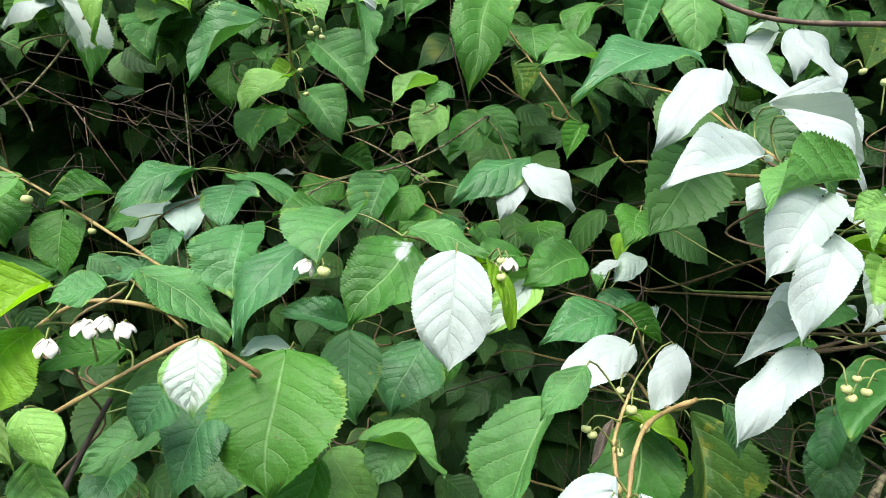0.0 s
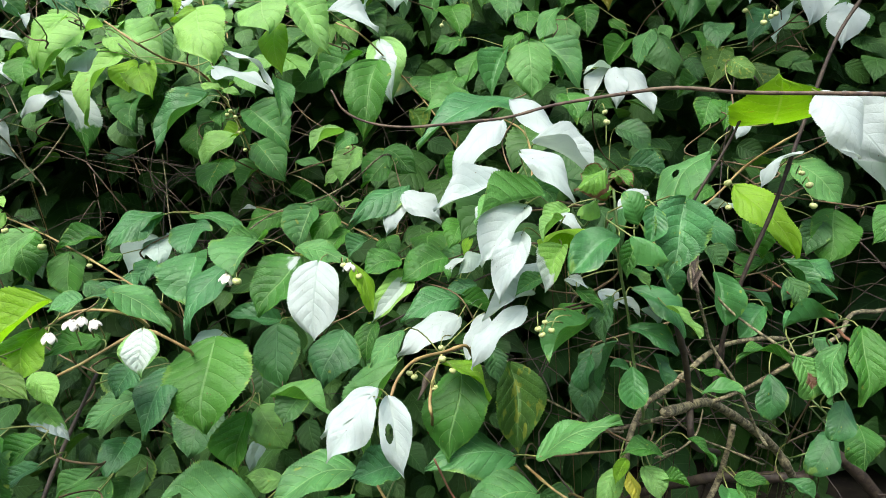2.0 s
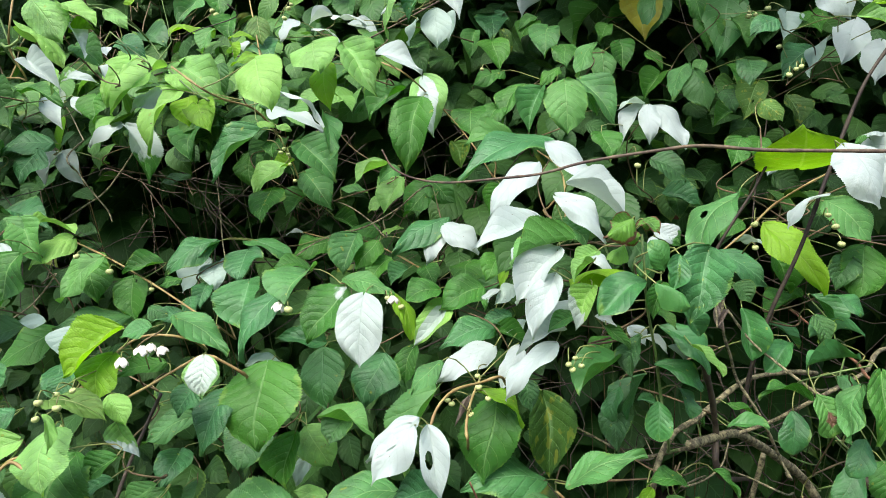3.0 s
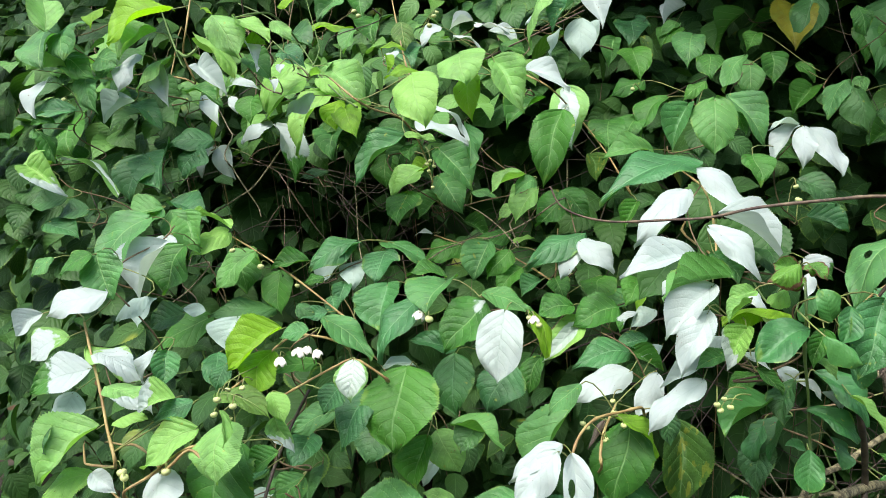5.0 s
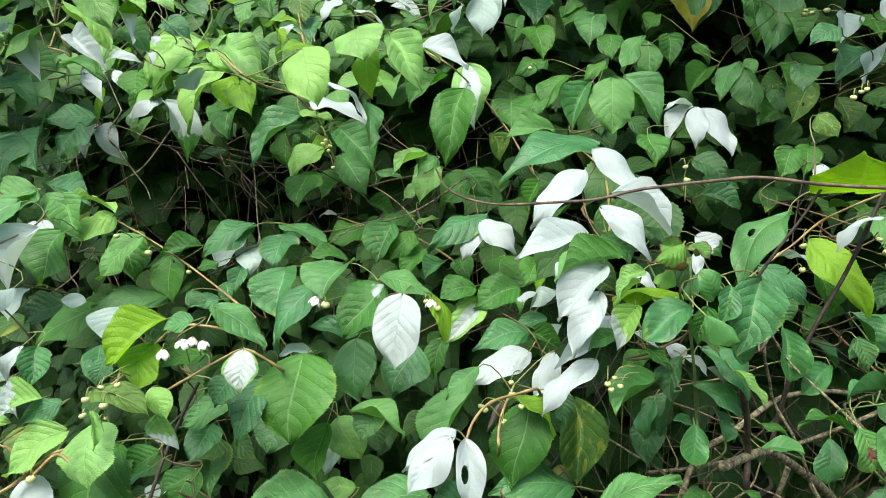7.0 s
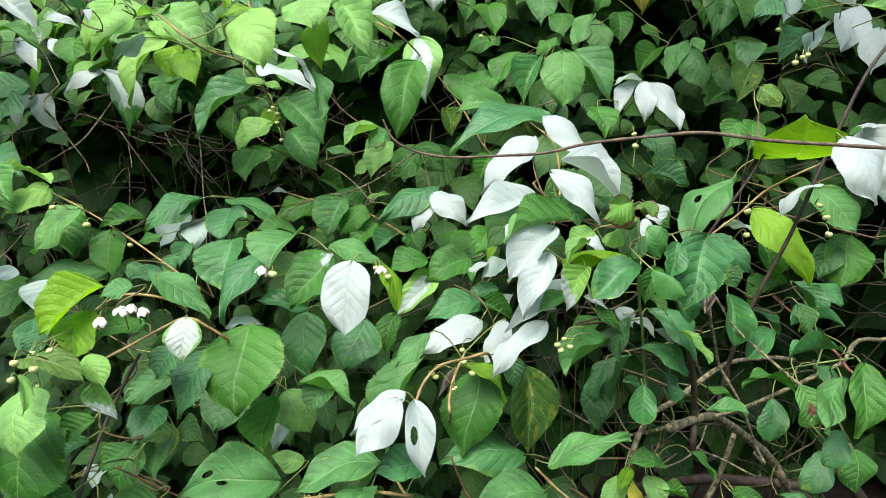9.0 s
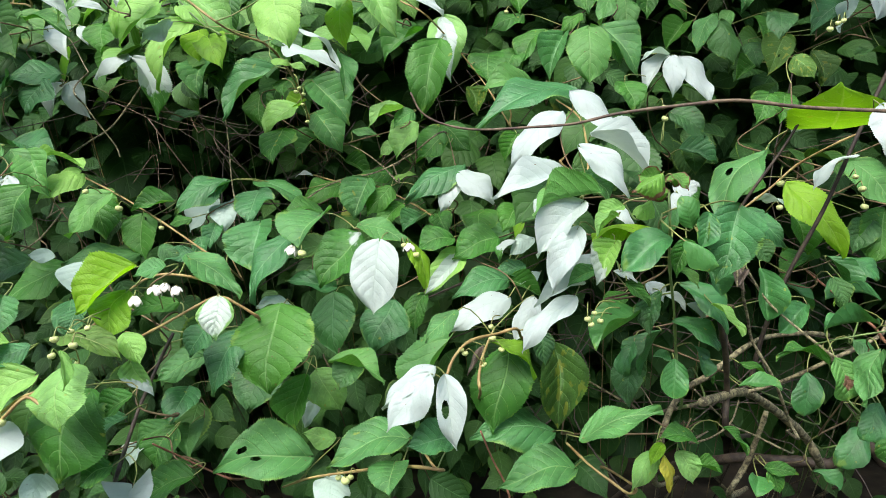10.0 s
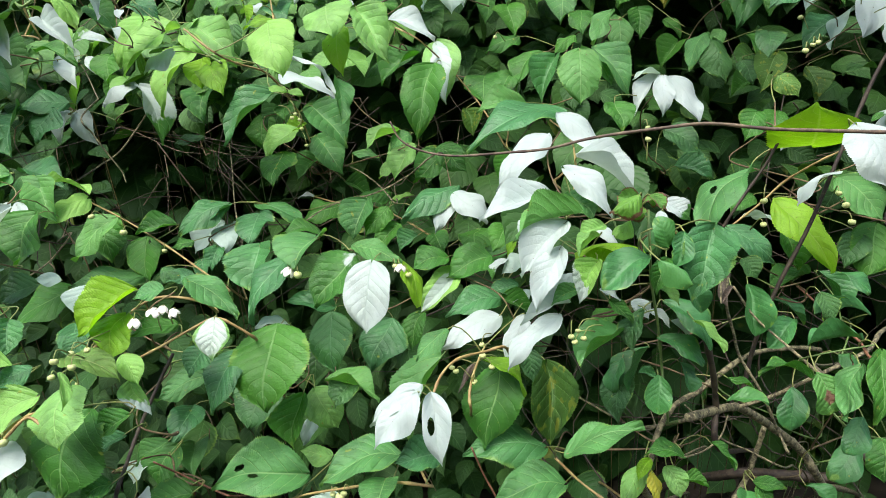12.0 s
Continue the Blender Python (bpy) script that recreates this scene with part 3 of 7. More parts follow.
s = shoot("vine_shoot", "climbing vine shoot with green and white serrated leaves", "young", 0.0012, 0.0017, [(0.001, 0.737, 1.587), (0.037, 0.727, 1.565), (0.062, 0.865, 1.528), (0.103, 0.872, 1.472), (0.140, 0.826, 1.412), (0.134, 0.931, 1.413), (0.121, 1.116, 1.438), (-0.004, 2.214, 1.451), (-0.004, 2.555, 0.000)])
leaf(s, "w", 11, (0.017, 0.643, 1.584), (0.074, 0.634, 1.552), -25, 0.037)
leaf(s, "g", 31, (0.103, 0.929, 1.524), (0.105, 0.874, 1.477), 2, 0.059)
leaf(s, "p", 1, (0.078, 0.860, 1.470), (0.090, 0.847, 1.429), -12, 0.033)
leaf(s, "g", 5, (0.150, 0.801, 1.399), (0.133, 0.782, 1.360), 14, 0.028)
s = shoot("vine_shoot", "climbing vine shoot with mostly white-blotched serrated leaves", "young", 0.0012, 0.0017, [(0.209, 0.820, 1.447), (0.236, 0.693, 1.423), (0.240, 0.578, 1.391), (0.234, 0.466, 1.365), (0.237, 0.575, 1.356), (0.220, 0.899, 1.355), (0.372, 1.991, 1.276), (0.372, 2.244, 0.000)])
leaf(s, "b", 10, (0.227, 0.641, 1.452), (0.112, 0.588, 1.414), 42, 0.075)
leaf(s, "w", 5, (0.210, 0.447, 1.373), (0.144, 0.417, 1.355), 30, 0.040)
leaf(s, "w", 2, (0.227, 0.453, 1.399), (0.272, 0.438, 1.351), -24, 0.029)
leaf(s, "w", 9, (0.242, 0.509, 1.407), (0.297, 0.496, 1.366), -46, 0.032)
leaf(s, "m", 5, (0.232, 0.456, 1.374), (0.254, 0.438, 1.349), -20, 0.035)
leaf(s, "w", 10, (0.256, 0.428, 1.343), (0.278, 0.421, 1.321), -34, 0.014)
s = shoot("vine_shoot", "climbing vine shoot with green and white serrated leaves", "young", 0.0012, 0.0017, [(0.107, 0.309, 1.216), (0.113, 0.327, 1.231), (0.125, 0.351, 1.238), (0.147, 0.384, 1.234), (0.164, 0.398, 1.234), (0.167, 0.490, 1.194), (0.175, 0.844, 1.106), (0.050, 1.888, 0.734), (0.050, 2.095, 0.000)])
leaf(s, "w", 0, (0.098, 0.305, 1.230), (0.058, 0.282, 1.203), 25, 0.021)
leaf(s, "w", 7, (0.096, 0.294, 1.227), (0.064, 0.270, 1.188), 18, 0.030)
leaf(s, "m", 9, (0.087, 0.474, 1.199), (0.057, 0.432, 1.111), 43, 0.058)
leaf(s, "w", 1, (0.110, 0.296, 1.225), (0.120, 0.276, 1.171), -7, 0.025, ((0.35, 0.42, 0.20),))
leaf(s, "d", 3, (0.186, 0.409, 1.226), (0.190, 0.398, 1.198), -7, 0.021)
bud(s, "b", (0.106, 0.428, 1.202), 0.0034)
s = shoot("vine_shoot", "climbing vine shoot with green and white serrated leaves", "young", 0.0012, 0.0017, [(-0.081, 0.388, 1.065), (-0.046, 0.379, 1.082), (0.008, 0.360, 1.102), (0.062, 0.324, 1.129), (0.102, 0.304, 1.138), (0.077, 0.403, 1.085), (0.002, 0.696, 0.950), (-0.182, 1.644, 0.379), (-0.182, 1.998, 0.000)])
leaf(s, "l", 3, (-0.048, 0.465, 1.082), (-0.080, 0.453, 1.094), 28, 0.024)
leaf(s, "m", 0, (-0.056, 0.403, 1.092), (-0.144, 0.366, 1.093), 28, 0.062, ((0.3, 0.69, 0.09), (-0.15, 0.55, 0.09)))
leaf(s, "m", 10, (0.064, 0.345, 1.145), (-0.005, 0.314, 1.130), 50, 0.045)
leaf(s, "b", 5, (0.112, 0.305, 1.168), (0.075, 0.289, 1.165), 26, 0.033)
leaf(s, "m", 25, (0.055, 0.324, 1.131), (0.057, 0.293, 1.118), 0, 0.035)
leaf(s, "s", 7, (-0.027, 0.378, 1.083), (-0.012, 0.329, 1.073), -32, 0.036)
bud(s, "b", (-0.006, 0.368, 1.087), 0.0048)
bud(s, "b", (-0.015, 0.373, 1.087), 0.0032)
bud(s, "b", (0.004, 0.354, 1.099), 0.0032)
s = shoot("vine_shoot", "climbing vine shoot with green and white serrated leaves", "young", 0.0012, 0.0017, [(-0.175, 0.834, 1.347), (-0.117, 0.808, 1.335), (-0.067, 0.805, 1.330), (-0.014, 0.795, 1.305), (0.033, 0.771, 1.281), (0.015, 0.871, 1.267), (-0.007, 1.065, 1.241), (-0.135, 2.138, 1.137), (-0.135, 2.473, 0.000)])
leaf(s, "g", 8, (-0.047, 0.823, 1.349), (-0.100, 0.799, 1.339), 24, 0.034)
leaf(s, "g", 11, (-0.121, 0.791, 1.335), (-0.173, 0.765, 1.316), 29, 0.051)
leaf(s, "g", 4, (-0.013, 0.735, 1.309), (-0.045, 0.713, 1.274), 16, 0.036)
leaf(s, "w", 4, (-0.215, 0.940, 1.338), (-0.244, 0.934, 1.336), 44, 0.015)
leaf(s, "l", 3, (-0.037, 0.810, 1.341), (-0.005, 0.815, 1.345), -39, 0.017)
s = shoot("vine_shoot", "climbing vine shoot with mostly white-blotched serrated leaves", "young", 0.0012, 0.0017, [(-0.382, 0.294, 1.324), (-0.357, 0.274, 1.293), (-0.330, 0.252, 1.268), (-0.305, 0.230, 1.241), (-0.283, 0.212, 1.219), (-0.354, 0.277, 1.179), (-0.619, 0.504, 1.054), (-1.311, 1.217, 0.680), (-1.311, 1.493, 0.000)])
leaf(s, "H", 9, (-0.241, 0.244, 1.271), (-0.269, 0.229, 1.261), 27, 0.031)
leaf(s, "b", 7, (-0.224, 0.246, 1.267), (-0.254, 0.230, 1.254), 23, 0.022)
leaf(s, "w", 2, (-0.364, 0.306, 1.352), (-0.410, 0.275, 1.332), 22, 0.045)
leaf(s, "E", 10, (-0.390, 0.279, 1.312), (-0.418, 0.257, 1.291), 23, 0.044)
leaf(s, "E", 7, (-0.368, 0.284, 1.300), (-0.309, 0.283, 1.272), -59, 0.037)
leaf(s, "h", 5, (-0.348, 0.259, 1.288), (-0.392, 0.230, 1.270), 24, 0.050)
leaf(s, "s", 0, (-0.367, 0.255, 1.263), (-0.373, 0.238, 1.228), 6, 0.042)
leaf(s, "H", 2, (-0.313, 0.243, 1.276), (-0.264, 0.242, 1.254), -58, 0.030)
leaf(s, "l", 1, (-0.319, 0.232, 1.240), (-0.359, 0.197, 1.198), 22, 0.057)
leaf(s, "l", 8, (-0.294, 0.227, 1.250), (-0.260, 0.231, 1.257), -57, 0.019)
leaf(s, "w", 5, (-0.307, 0.210, 1.208), (-0.282, 0.209, 1.193), -21, 0.019)
leaf(s, "l", 10, (-0.319, 0.219, 1.202), (-0.353, 0.196, 1.186), 29, 0.034)
leaf(s, "d", 6, (-0.364, 0.218, 1.240), (-0.350, 0.201, 1.225), 0, 0.028)
leaf(s, "w", 9, (-0.433, 0.290, 1.332), (-0.453, 0.276, 1.311), -10, 0.026)
bud(s, "b", (-0.274, 0.209, 1.213), 0.0044)
s = shoot("vine_shoot", "climbing vine shoot with dark green serrated leaves", "young", 0.0012, 0.0017, [(0.209, 0.402, 1.117), (0.231, 0.400, 1.095), (0.252, 0.388, 1.084), (0.267, 0.382, 1.076), (0.281, 0.461, 1.039), (0.276, 0.815, 0.858), (0.473, 1.758, 0.195), (0.473, 2.119, 0.000)])
leaf(s, "m", 10, (0.216, 0.417, 1.080), (0.141, 0.386, 1.074), 42, 0.046)
leaf(s, "m", 7, (0.222, 0.315, 1.165), (0.287, 0.314, 1.188), -57, 0.040)
leaf(s, "Y", 4, (0.301, 0.389, 1.111), (0.304, 0.376, 1.082), -49, 0.019)
leaf(s, "y", 1, (0.299, 0.395, 1.121), (0.287, 0.384, 1.104), 17, 0.013)
s = shoot("vine_shoot", "climbing vine shoot with green and white serrated leaves", "young", 0.0012, 0.0017, [(0.535, 0.595, 1.396), (0.510, 0.616, 1.379), (0.488, 0.650, 1.356), (0.459, 0.647, 1.330), (0.424, 0.641, 1.304), (0.380, 0.607, 1.280), (0.391, 0.716, 1.269), (0.473, 0.932, 1.178), (0.697, 1.988, 0.972), (0.697, 2.364, 0.000)])
leaf(s, "s", 7, (0.496, 0.666, 1.305), (0.438, 0.645, 1.315), 91, 0.026)
bud(s, "b", (0.428, 0.508, 1.328), 0.0035)
s = shoot("shrub_twig", "smooth dark green shrub twig with oval leaves beside the vine", "green", 0.0012, 0.0017, [(0.299, 0.387, 1.364), (0.298, 0.372, 1.335), (0.302, 0.394, 1.295), (0.310, 0.412, 1.247), (0.315, 0.424, 1.199), (0.316, 0.396, 1.165), (0.333, 0.488, 1.117), (0.431, 0.826, 0.988), (0.595, 1.819, 0.613), (0.595, 2.037, 0.000)])
leaf(s, "o", 0, (0.295, 0.341, 1.331), (0.254, 0.320, 1.308), 23, 0.032)
leaf(s, "o", 3, (0.306, 0.384, 1.211), (0.304, 0.370, 1.178), 2, 0.025)
leaf(s, "o", 3, (0.330, 0.420, 1.211), (0.339, 0.410, 1.183), -37, 0.018)
leaf(s, "g", 3, (0.264, 0.387, 1.281), (0.283, 0.380, 1.260), -23, 0.015)
leaf(s, "w", 11, (0.258, 0.386, 1.292), (0.273, 0.383, 1.282), -25, 0.008)
leaf(s, "o", 8, (0.307, 0.323, 1.341), (0.298, 0.320, 1.367), 6, 0.019)
leaf(s, "o", 1, (0.326, 0.370, 1.302), (0.340, 0.360, 1.276), -15, 0.019)
leaf(s, "o", 6, (0.316, 0.420, 1.272), (0.357, 0.404, 1.228), -38, 0.037)
leaf(s, "o", 8, (0.310, 0.413, 1.239), (0.351, 0.403, 1.214), -41, 0.028)
leaf(s, "d", 10, (0.294, 0.392, 1.270), (0.285, 0.374, 1.233), 43, 0.024)
leaf(s, "o", 1, (0.279, 0.388, 1.252), (0.235, 0.364, 1.226), 47, 0.032)
leaf(s, "l", 9, (0.260, 0.396, 1.350), (0.238, 0.385, 1.340), 27, 0.018)
bud(s, "b", (0.234, 0.361, 1.261), 0.0025)
bud(s, "b", (0.239, 0.360, 1.254), 0.0030)
bud(s, "b", (0.231, 0.359, 1.251), 0.0030)
leaf(s, "o", 1, (0.307, 0.401, 1.202), (0.290, 0.402, 1.206), 32, 0.011)
s = shoot("vine_shoot", "young climbing vine shoot with light green serrated leaves", "green", 0.0014, 0.002, [(-0.433, 0.891, 1.687), (-0.423, 0.838, 1.700), (-0.413, 0.768, 1.712), (-0.403, 0.703, 1.702), (-0.399, 0.623, 1.678), (-0.385, 0.548, 1.642), (-0.393, 0.515, 1.616), (-0.465, 0.592, 1.637), (-0.662, 0.863, 1.665), (-1.410, 1.714, 1.964), (-1.410, 1.996, 0.000)])
leaf(s, "l", 6, (-0.372, 0.506, 1.635), (-0.313, 0.492, 1.581), -86, 0.044)
leaf(s, "l", 2, (-0.379, 0.651, 1.686), (-0.374, 0.649, 1.665), -74, 0.012)
s = shoot("vine_shoot", "climbing vine shoot with green and white serrated leaves", "green", 0.0008, 0.0012, [(-0.330, 0.620, 1.644), (-0.292, 0.594, 1.617), (-0.243, 0.553, 1.586), (-0.292, 0.640, 1.594), (-0.415, 0.933, 1.688), (-0.943, 1.882, 1.882), (-0.943, 2.088, 0.000)])
leaf(s, "E", 6, (-0.399, 0.605, 1.584), (-0.344, 0.602, 1.577), -25, 0.028)
leaf(s, "l", 3, (-0.304, 0.575, 1.659), (-0.273, 0.568, 1.632), -23, 0.023)
leaf(s, "b", 2, (-0.315, 0.608, 1.625), (-0.273, 0.604, 1.602), -30, 0.034)
s = shoot("vine_shoot", "climbing vine shoot with green and white serrated leaves", "young", 0.0013, 0.0018, [(0.138, 0.453, 1.216), (0.131, 0.445, 1.202), (0.126, 0.438, 1.189), (0.124, 0.419, 1.176), (0.125, 0.418, 1.161), (0.116, 0.501, 1.114), (0.107, 0.801, 0.971), (0.008, 1.807, 0.485), (0.008, 2.060, 0.000)])
leaf(s, "w", 7, (0.179, 0.492, 1.236), (0.157, 0.470, 1.193), 14, 0.027)
leaf(s, "m", 4, (0.103, 0.422, 1.244), (0.074, 0.403, 1.218), 32, 0.025)
leaf(s, "g", 11, (0.151, 0.474, 1.184), (0.134, 0.439, 1.105), 7, 0.063)
leaf(s, "y", 8, (0.136, 0.458, 1.199), (0.181, 0.447, 1.165), -66, 0.033)
leaf(s, "x", 0, (0.126, 0.447, 1.199), (0.110, 0.433, 1.172), 10, 0.007)
bud(s, "b", (0.110, 0.428, 1.198), 0.0034)
bud(s, "b", (0.146, 0.440, 1.198), 0.0035)
bud(s, "b", (0.129, 0.433, 1.185), 0.0024)
bud(s, "b", (0.128, 0.428, 1.185), 0.0021)
s = shoot("vine_shoot", "young climbing vine shoot with light green serrated leaves", "dimmed", 0.0008, 0.0013, [(-0.681, 1.551, 1.883), (-0.751, 1.536, 1.842), (-0.800, 1.622, 1.865), (-0.922, 1.925, 1.893), (-1.439, 2.876, 2.222), (-1.439, 3.133, 0.000)])
leaf(s, "m", 11, (-0.646, 1.525, 1.911), (-0.678, 1.463, 1.838), -15, 0.067)
s = shoot("vine_shoot", "young climbing vine shoot with light green serrated leaves", "dimmed", 0.0008, 0.0013, [(-0.518, 1.330, 1.826), (-0.584, 1.320, 1.788), (-0.626, 1.408, 1.809), (-0.751, 1.715, 1.915), (-1.222, 2.679, 2.078), (-1.222, 2.986, 0.000)])
leaf(s, "g", 6, (-0.484, 1.300, 1.853), (-0.459, 1.247, 1.788), -22, 0.064)
leaf(s, "y", 7, (-0.618, 1.282, 1.778), (-0.509, 1.313, 1.780), -38, 0.055)
s = shoot("vine_shoot", "young climbing vine shoot with light green serrated leaves", "dimmed", 0.0008, 0.0013, [(-0.472, 0.938, 1.763), (-0.477, 0.943, 1.748), (-0.536, 1.028, 1.780), (-0.718, 1.324, 1.823), (-1.226, 2.256, 2.106), (-1.226, 2.655, 0.000)])
leaf(s, "y", 10, (-0.477, 0.909, 1.756), (-0.406, 0.919, 1.764), -25, 0.037)
s = shoot("vine_shoot", "climbing vine shoot with dark green serrated leaves", "dimmed", 0.0008, 0.0013, [(-0.368, 1.119, 1.739), (-0.398, 1.144, 1.734), (-0.443, 1.233, 1.756), (-0.568, 1.550, 1.790), (-0.953, 2.542, 2.005), (-0.953, 2.892, 0.000)])
leaf(s, "m", 3, (-0.423, 1.115, 1.742), (-0.439, 1.092, 1.691), 11, 0.043)
leaf(s, "g", 1, (-0.361, 1.070, 1.751), (-0.342, 1.024, 1.695), -4, 0.051)
bud(s, "b", (-0.421, 1.138, 1.774), 0.0059)
s = shoot("vine_shoot", "climbing vine shoot with dark green serrated leaves", "dimmed", 0.0008, 0.0013, [(-0.525, 1.178, 1.756), (-0.530, 1.183, 1.741), (-0.586, 1.270, 1.765), (-0.754, 1.577, 1.792), (-1.161, 2.539, 2.048), (-1.161, 2.865, 0.000)])
leaf(s, "d", 3, (-0.581, 1.141, 1.750), (-0.510, 1.095, 1.708), -22, 0.067)
bud(s, "b", (-0.452, 1.189, 1.795), 0.0061)
s = shoot("vine_shoot", "climbing vine shoot with green and white serrated leaves", "dimmed", 0.0008, 0.0013, [(0.163, 1.261, 1.741), (0.203, 1.239, 1.729), (0.226, 1.219, 1.700), (0.234, 1.195, 1.670), (0.242, 1.168, 1.658), (0.236, 1.272, 1.680), (0.217, 1.588, 1.707), (0.249, 2.675, 1.940), (0.249, 2.979, 0.000)])
leaf(s, "b", 11, (0.134, 1.223, 1.733), (0.130, 1.162, 1.671), 2, 0.069)
leaf(s, "g", 6, (0.219, 1.182, 1.701), (0.185, 1.159, 1.662), 22, 0.049)
leaf(s, "m", 3, (0.240, 1.107, 1.675), (0.228, 1.058, 1.611), 5, 0.057)
leaf(s, "w", 1, (0.230, 1.213, 1.747), (0.191, 1.184, 1.710), 66, 0.026)
leaf(s, "m", 10, (0.219, 1.185, 1.709), (0.182, 1.160, 1.684), 20, 0.026)
s = shoot("vine_shoot", "climbing vine shoot with dark green serrated leaves", "dimmed", 0.0008, 0.0013, [(0.419, 1.475, 1.741), (0.378, 1.396, 1.732), (0.379, 1.503, 1.757), (0.452, 1.766, 1.775), (0.537, 2.842, 2.062), (0.537, 3.073, 0.000)])
leaf(s, "g", 1, (0.347, 1.325, 1.743), (0.296, 1.273, 1.652), 77, 0.039)
leaf(s, "g", 6, (0.445, 1.491, 1.756), (0.360, 1.428, 1.678), 84, 0.059)
s = shoot("vine_shoot", "climbing vine shoot with green and white serrated leaves", "dimmed", 0.0008, 0.0013, [(0.064, 0.990, 1.726), (0.047, 0.927, 1.702), (0.010, 0.901, 1.681), (-0.003, 0.917, 1.673), (0.046, 0.968, 1.665), (0.107, 1.084, 1.656), (0.146, 1.104, 1.639), (0.142, 1.215, 1.646), (0.092, 1.526, 1.676), (0.028, 2.614, 1.874), (0.028, 2.905, 0.000)])
leaf(s, "w", 3, (-0.107, 0.891, 1.691), (-0.049, 0.885, 1.672), -59, 0.027)
leaf(s, "s", 4, (0.067, 0.870, 1.679), (0.068, 0.845, 1.616), 1, 0.050)
leaf(s, "m", 5, (0.105, 1.093, 1.678), (0.095, 1.072, 1.626), 4, 0.038)
leaf(s, "g", 10, (0.138, 1.050, 1.650), (0.151, 0.997, 1.590), -8, 0.057)
leaf(s, "p", 10, (0.153, 1.135, 1.682), (0.158, 1.115, 1.625), -43, 0.035)
leaf(s, "w", 9, (0.081, 0.979, 1.745), (0.094, 0.932, 1.672), 0, 0.057)
leaf(s, "s", 5, (0.074, 0.930, 1.681), (0.077, 0.910, 1.635), -4, 0.036)
leaf(s, "b", 1, (0.054, 0.866, 1.705), (0.024, 0.846, 1.659), 17, 0.035)
leaf(s, "w", 10, (0.014, 0.851, 1.687), (-0.016, 0.839, 1.673), 20, 0.019)
s = shoot("vine_shoot", "climbing vine shoot with dark green serrated leaves", "dimmed", 0.0008, 0.0013, [(0.445, 1.347, 1.748), (0.481, 1.343, 1.715), (0.550, 1.291, 1.671), (0.575, 1.413, 1.679), (0.638, 1.630, 1.693), (0.875, 2.691, 1.854), (0.875, 3.030, 0.000)])
leaf(s, "g", 5, (0.594, 1.219, 1.670), (0.616, 1.197, 1.613), -18, 0.065)
leaf(s, "b", 8, (0.472, 1.304, 1.764), (0.436, 1.252, 1.658), 5, 0.068)
leaf(s, "Y", 3, (0.434, 1.315, 1.745), (0.434, 1.249, 1.651), -5, 0.086)
s = shoot("vine_shoot", "climbing vine shoot with dark green serrated leaves", "dimmed", 0.0008, 0.0013, [(-0.624, 0.653, 1.700), (-0.635, 0.623, 1.683), (-0.654, 0.598, 1.670), (-0.654, 0.604, 1.658), (-0.632, 0.615, 1.640), (-0.622, 0.621, 1.628), (-0.608, 0.636, 1.622), (-0.673, 0.709, 1.643), (-0.947, 0.964, 1.721), (-1.624, 1.764, 1.879), (-1.624, 2.133, 0.000)])
leaf(s, "m", 27, (-0.682, 0.585, 1.681), (-0.648, 0.533, 1.621), 4, 0.071)
leaf(s, "m", 22, (-0.642, 0.592, 1.687), (-0.617, 0.542, 1.631), 5, 0.067)
leaf(s, "y", 10, (-0.612, 0.623, 1.713), (-0.614, 0.596, 1.681), 14, 0.045)
leaf(s, "m", 7, (-0.597, 0.588, 1.639), (-0.554, 0.577, 1.619), 1, 0.036)
leaf(s, "m", 5, (-0.595, 0.611, 1.627), (-0.606, 0.589, 1.606), -19, 0.028)
leaf(s, "l", 0, (-0.644, 0.544, 1.675), (-0.675, 0.576, 1.727), 45, 0.047)
leaf(s, "g", 0, (-0.648, 0.575, 1.639), (-0.592, 0.569, 1.604), -23, 0.042)
s = shoot("vine_shoot", "climbing vine shoot with green and white serrated leaves", "dimmed", 0.0008, 0.0013, [(-0.153, 1.031, 1.704), (-0.168, 1.016, 1.692), (-0.139, 0.972, 1.677), (-0.120, 0.948, 1.665), (-0.129, 0.950, 1.655), (-0.092, 0.931, 1.645), (-0.117, 1.018, 1.650), (-0.145, 1.297, 1.696), (-0.486, 2.350, 1.957), (-0.486, 2.560, 0.000)])
leaf(s, "w", 8, (-0.147, 0.903, 1.677), (-0.100, 0.896, 1.652), -64, 0.023)
leaf(s, "w", 6, (-0.199, 0.984, 1.708), (-0.227, 0.962, 1.671), 17, 0.038)
leaf(s, "g", 7, (-0.071, 0.920, 1.658), (-0.026, 0.914, 1.638), -26, 0.037)
leaf(s, "b", 11, (-0.243, 0.928, 1.671), (-0.218, 0.886, 1.628), -6, 0.051)
leaf(s, "w", 1, (-0.143, 1.006, 1.718), (-0.182, 0.993, 1.703), 25, 0.023)
s = shoot("vine_shoot", "climbing vine shoot with dark green serrated leaves", "dimmed", 0.0008, 0.0013, [(0.614, 1.338, 1.725), (0.609, 1.343, 1.709), (0.640, 1.444, 1.720), (0.722, 1.699, 1.803), (1.012, 2.749, 1.898), (1.012, 3.125, 0.000)])
leaf(s, "g", 4, (0.560, 1.271, 1.694), (0.555, 1.240, 1.620), 2, 0.060)
leaf(s, "b", 11, (0.611, 1.293, 1.728), (0.569, 1.231, 1.599), 10, 0.100)
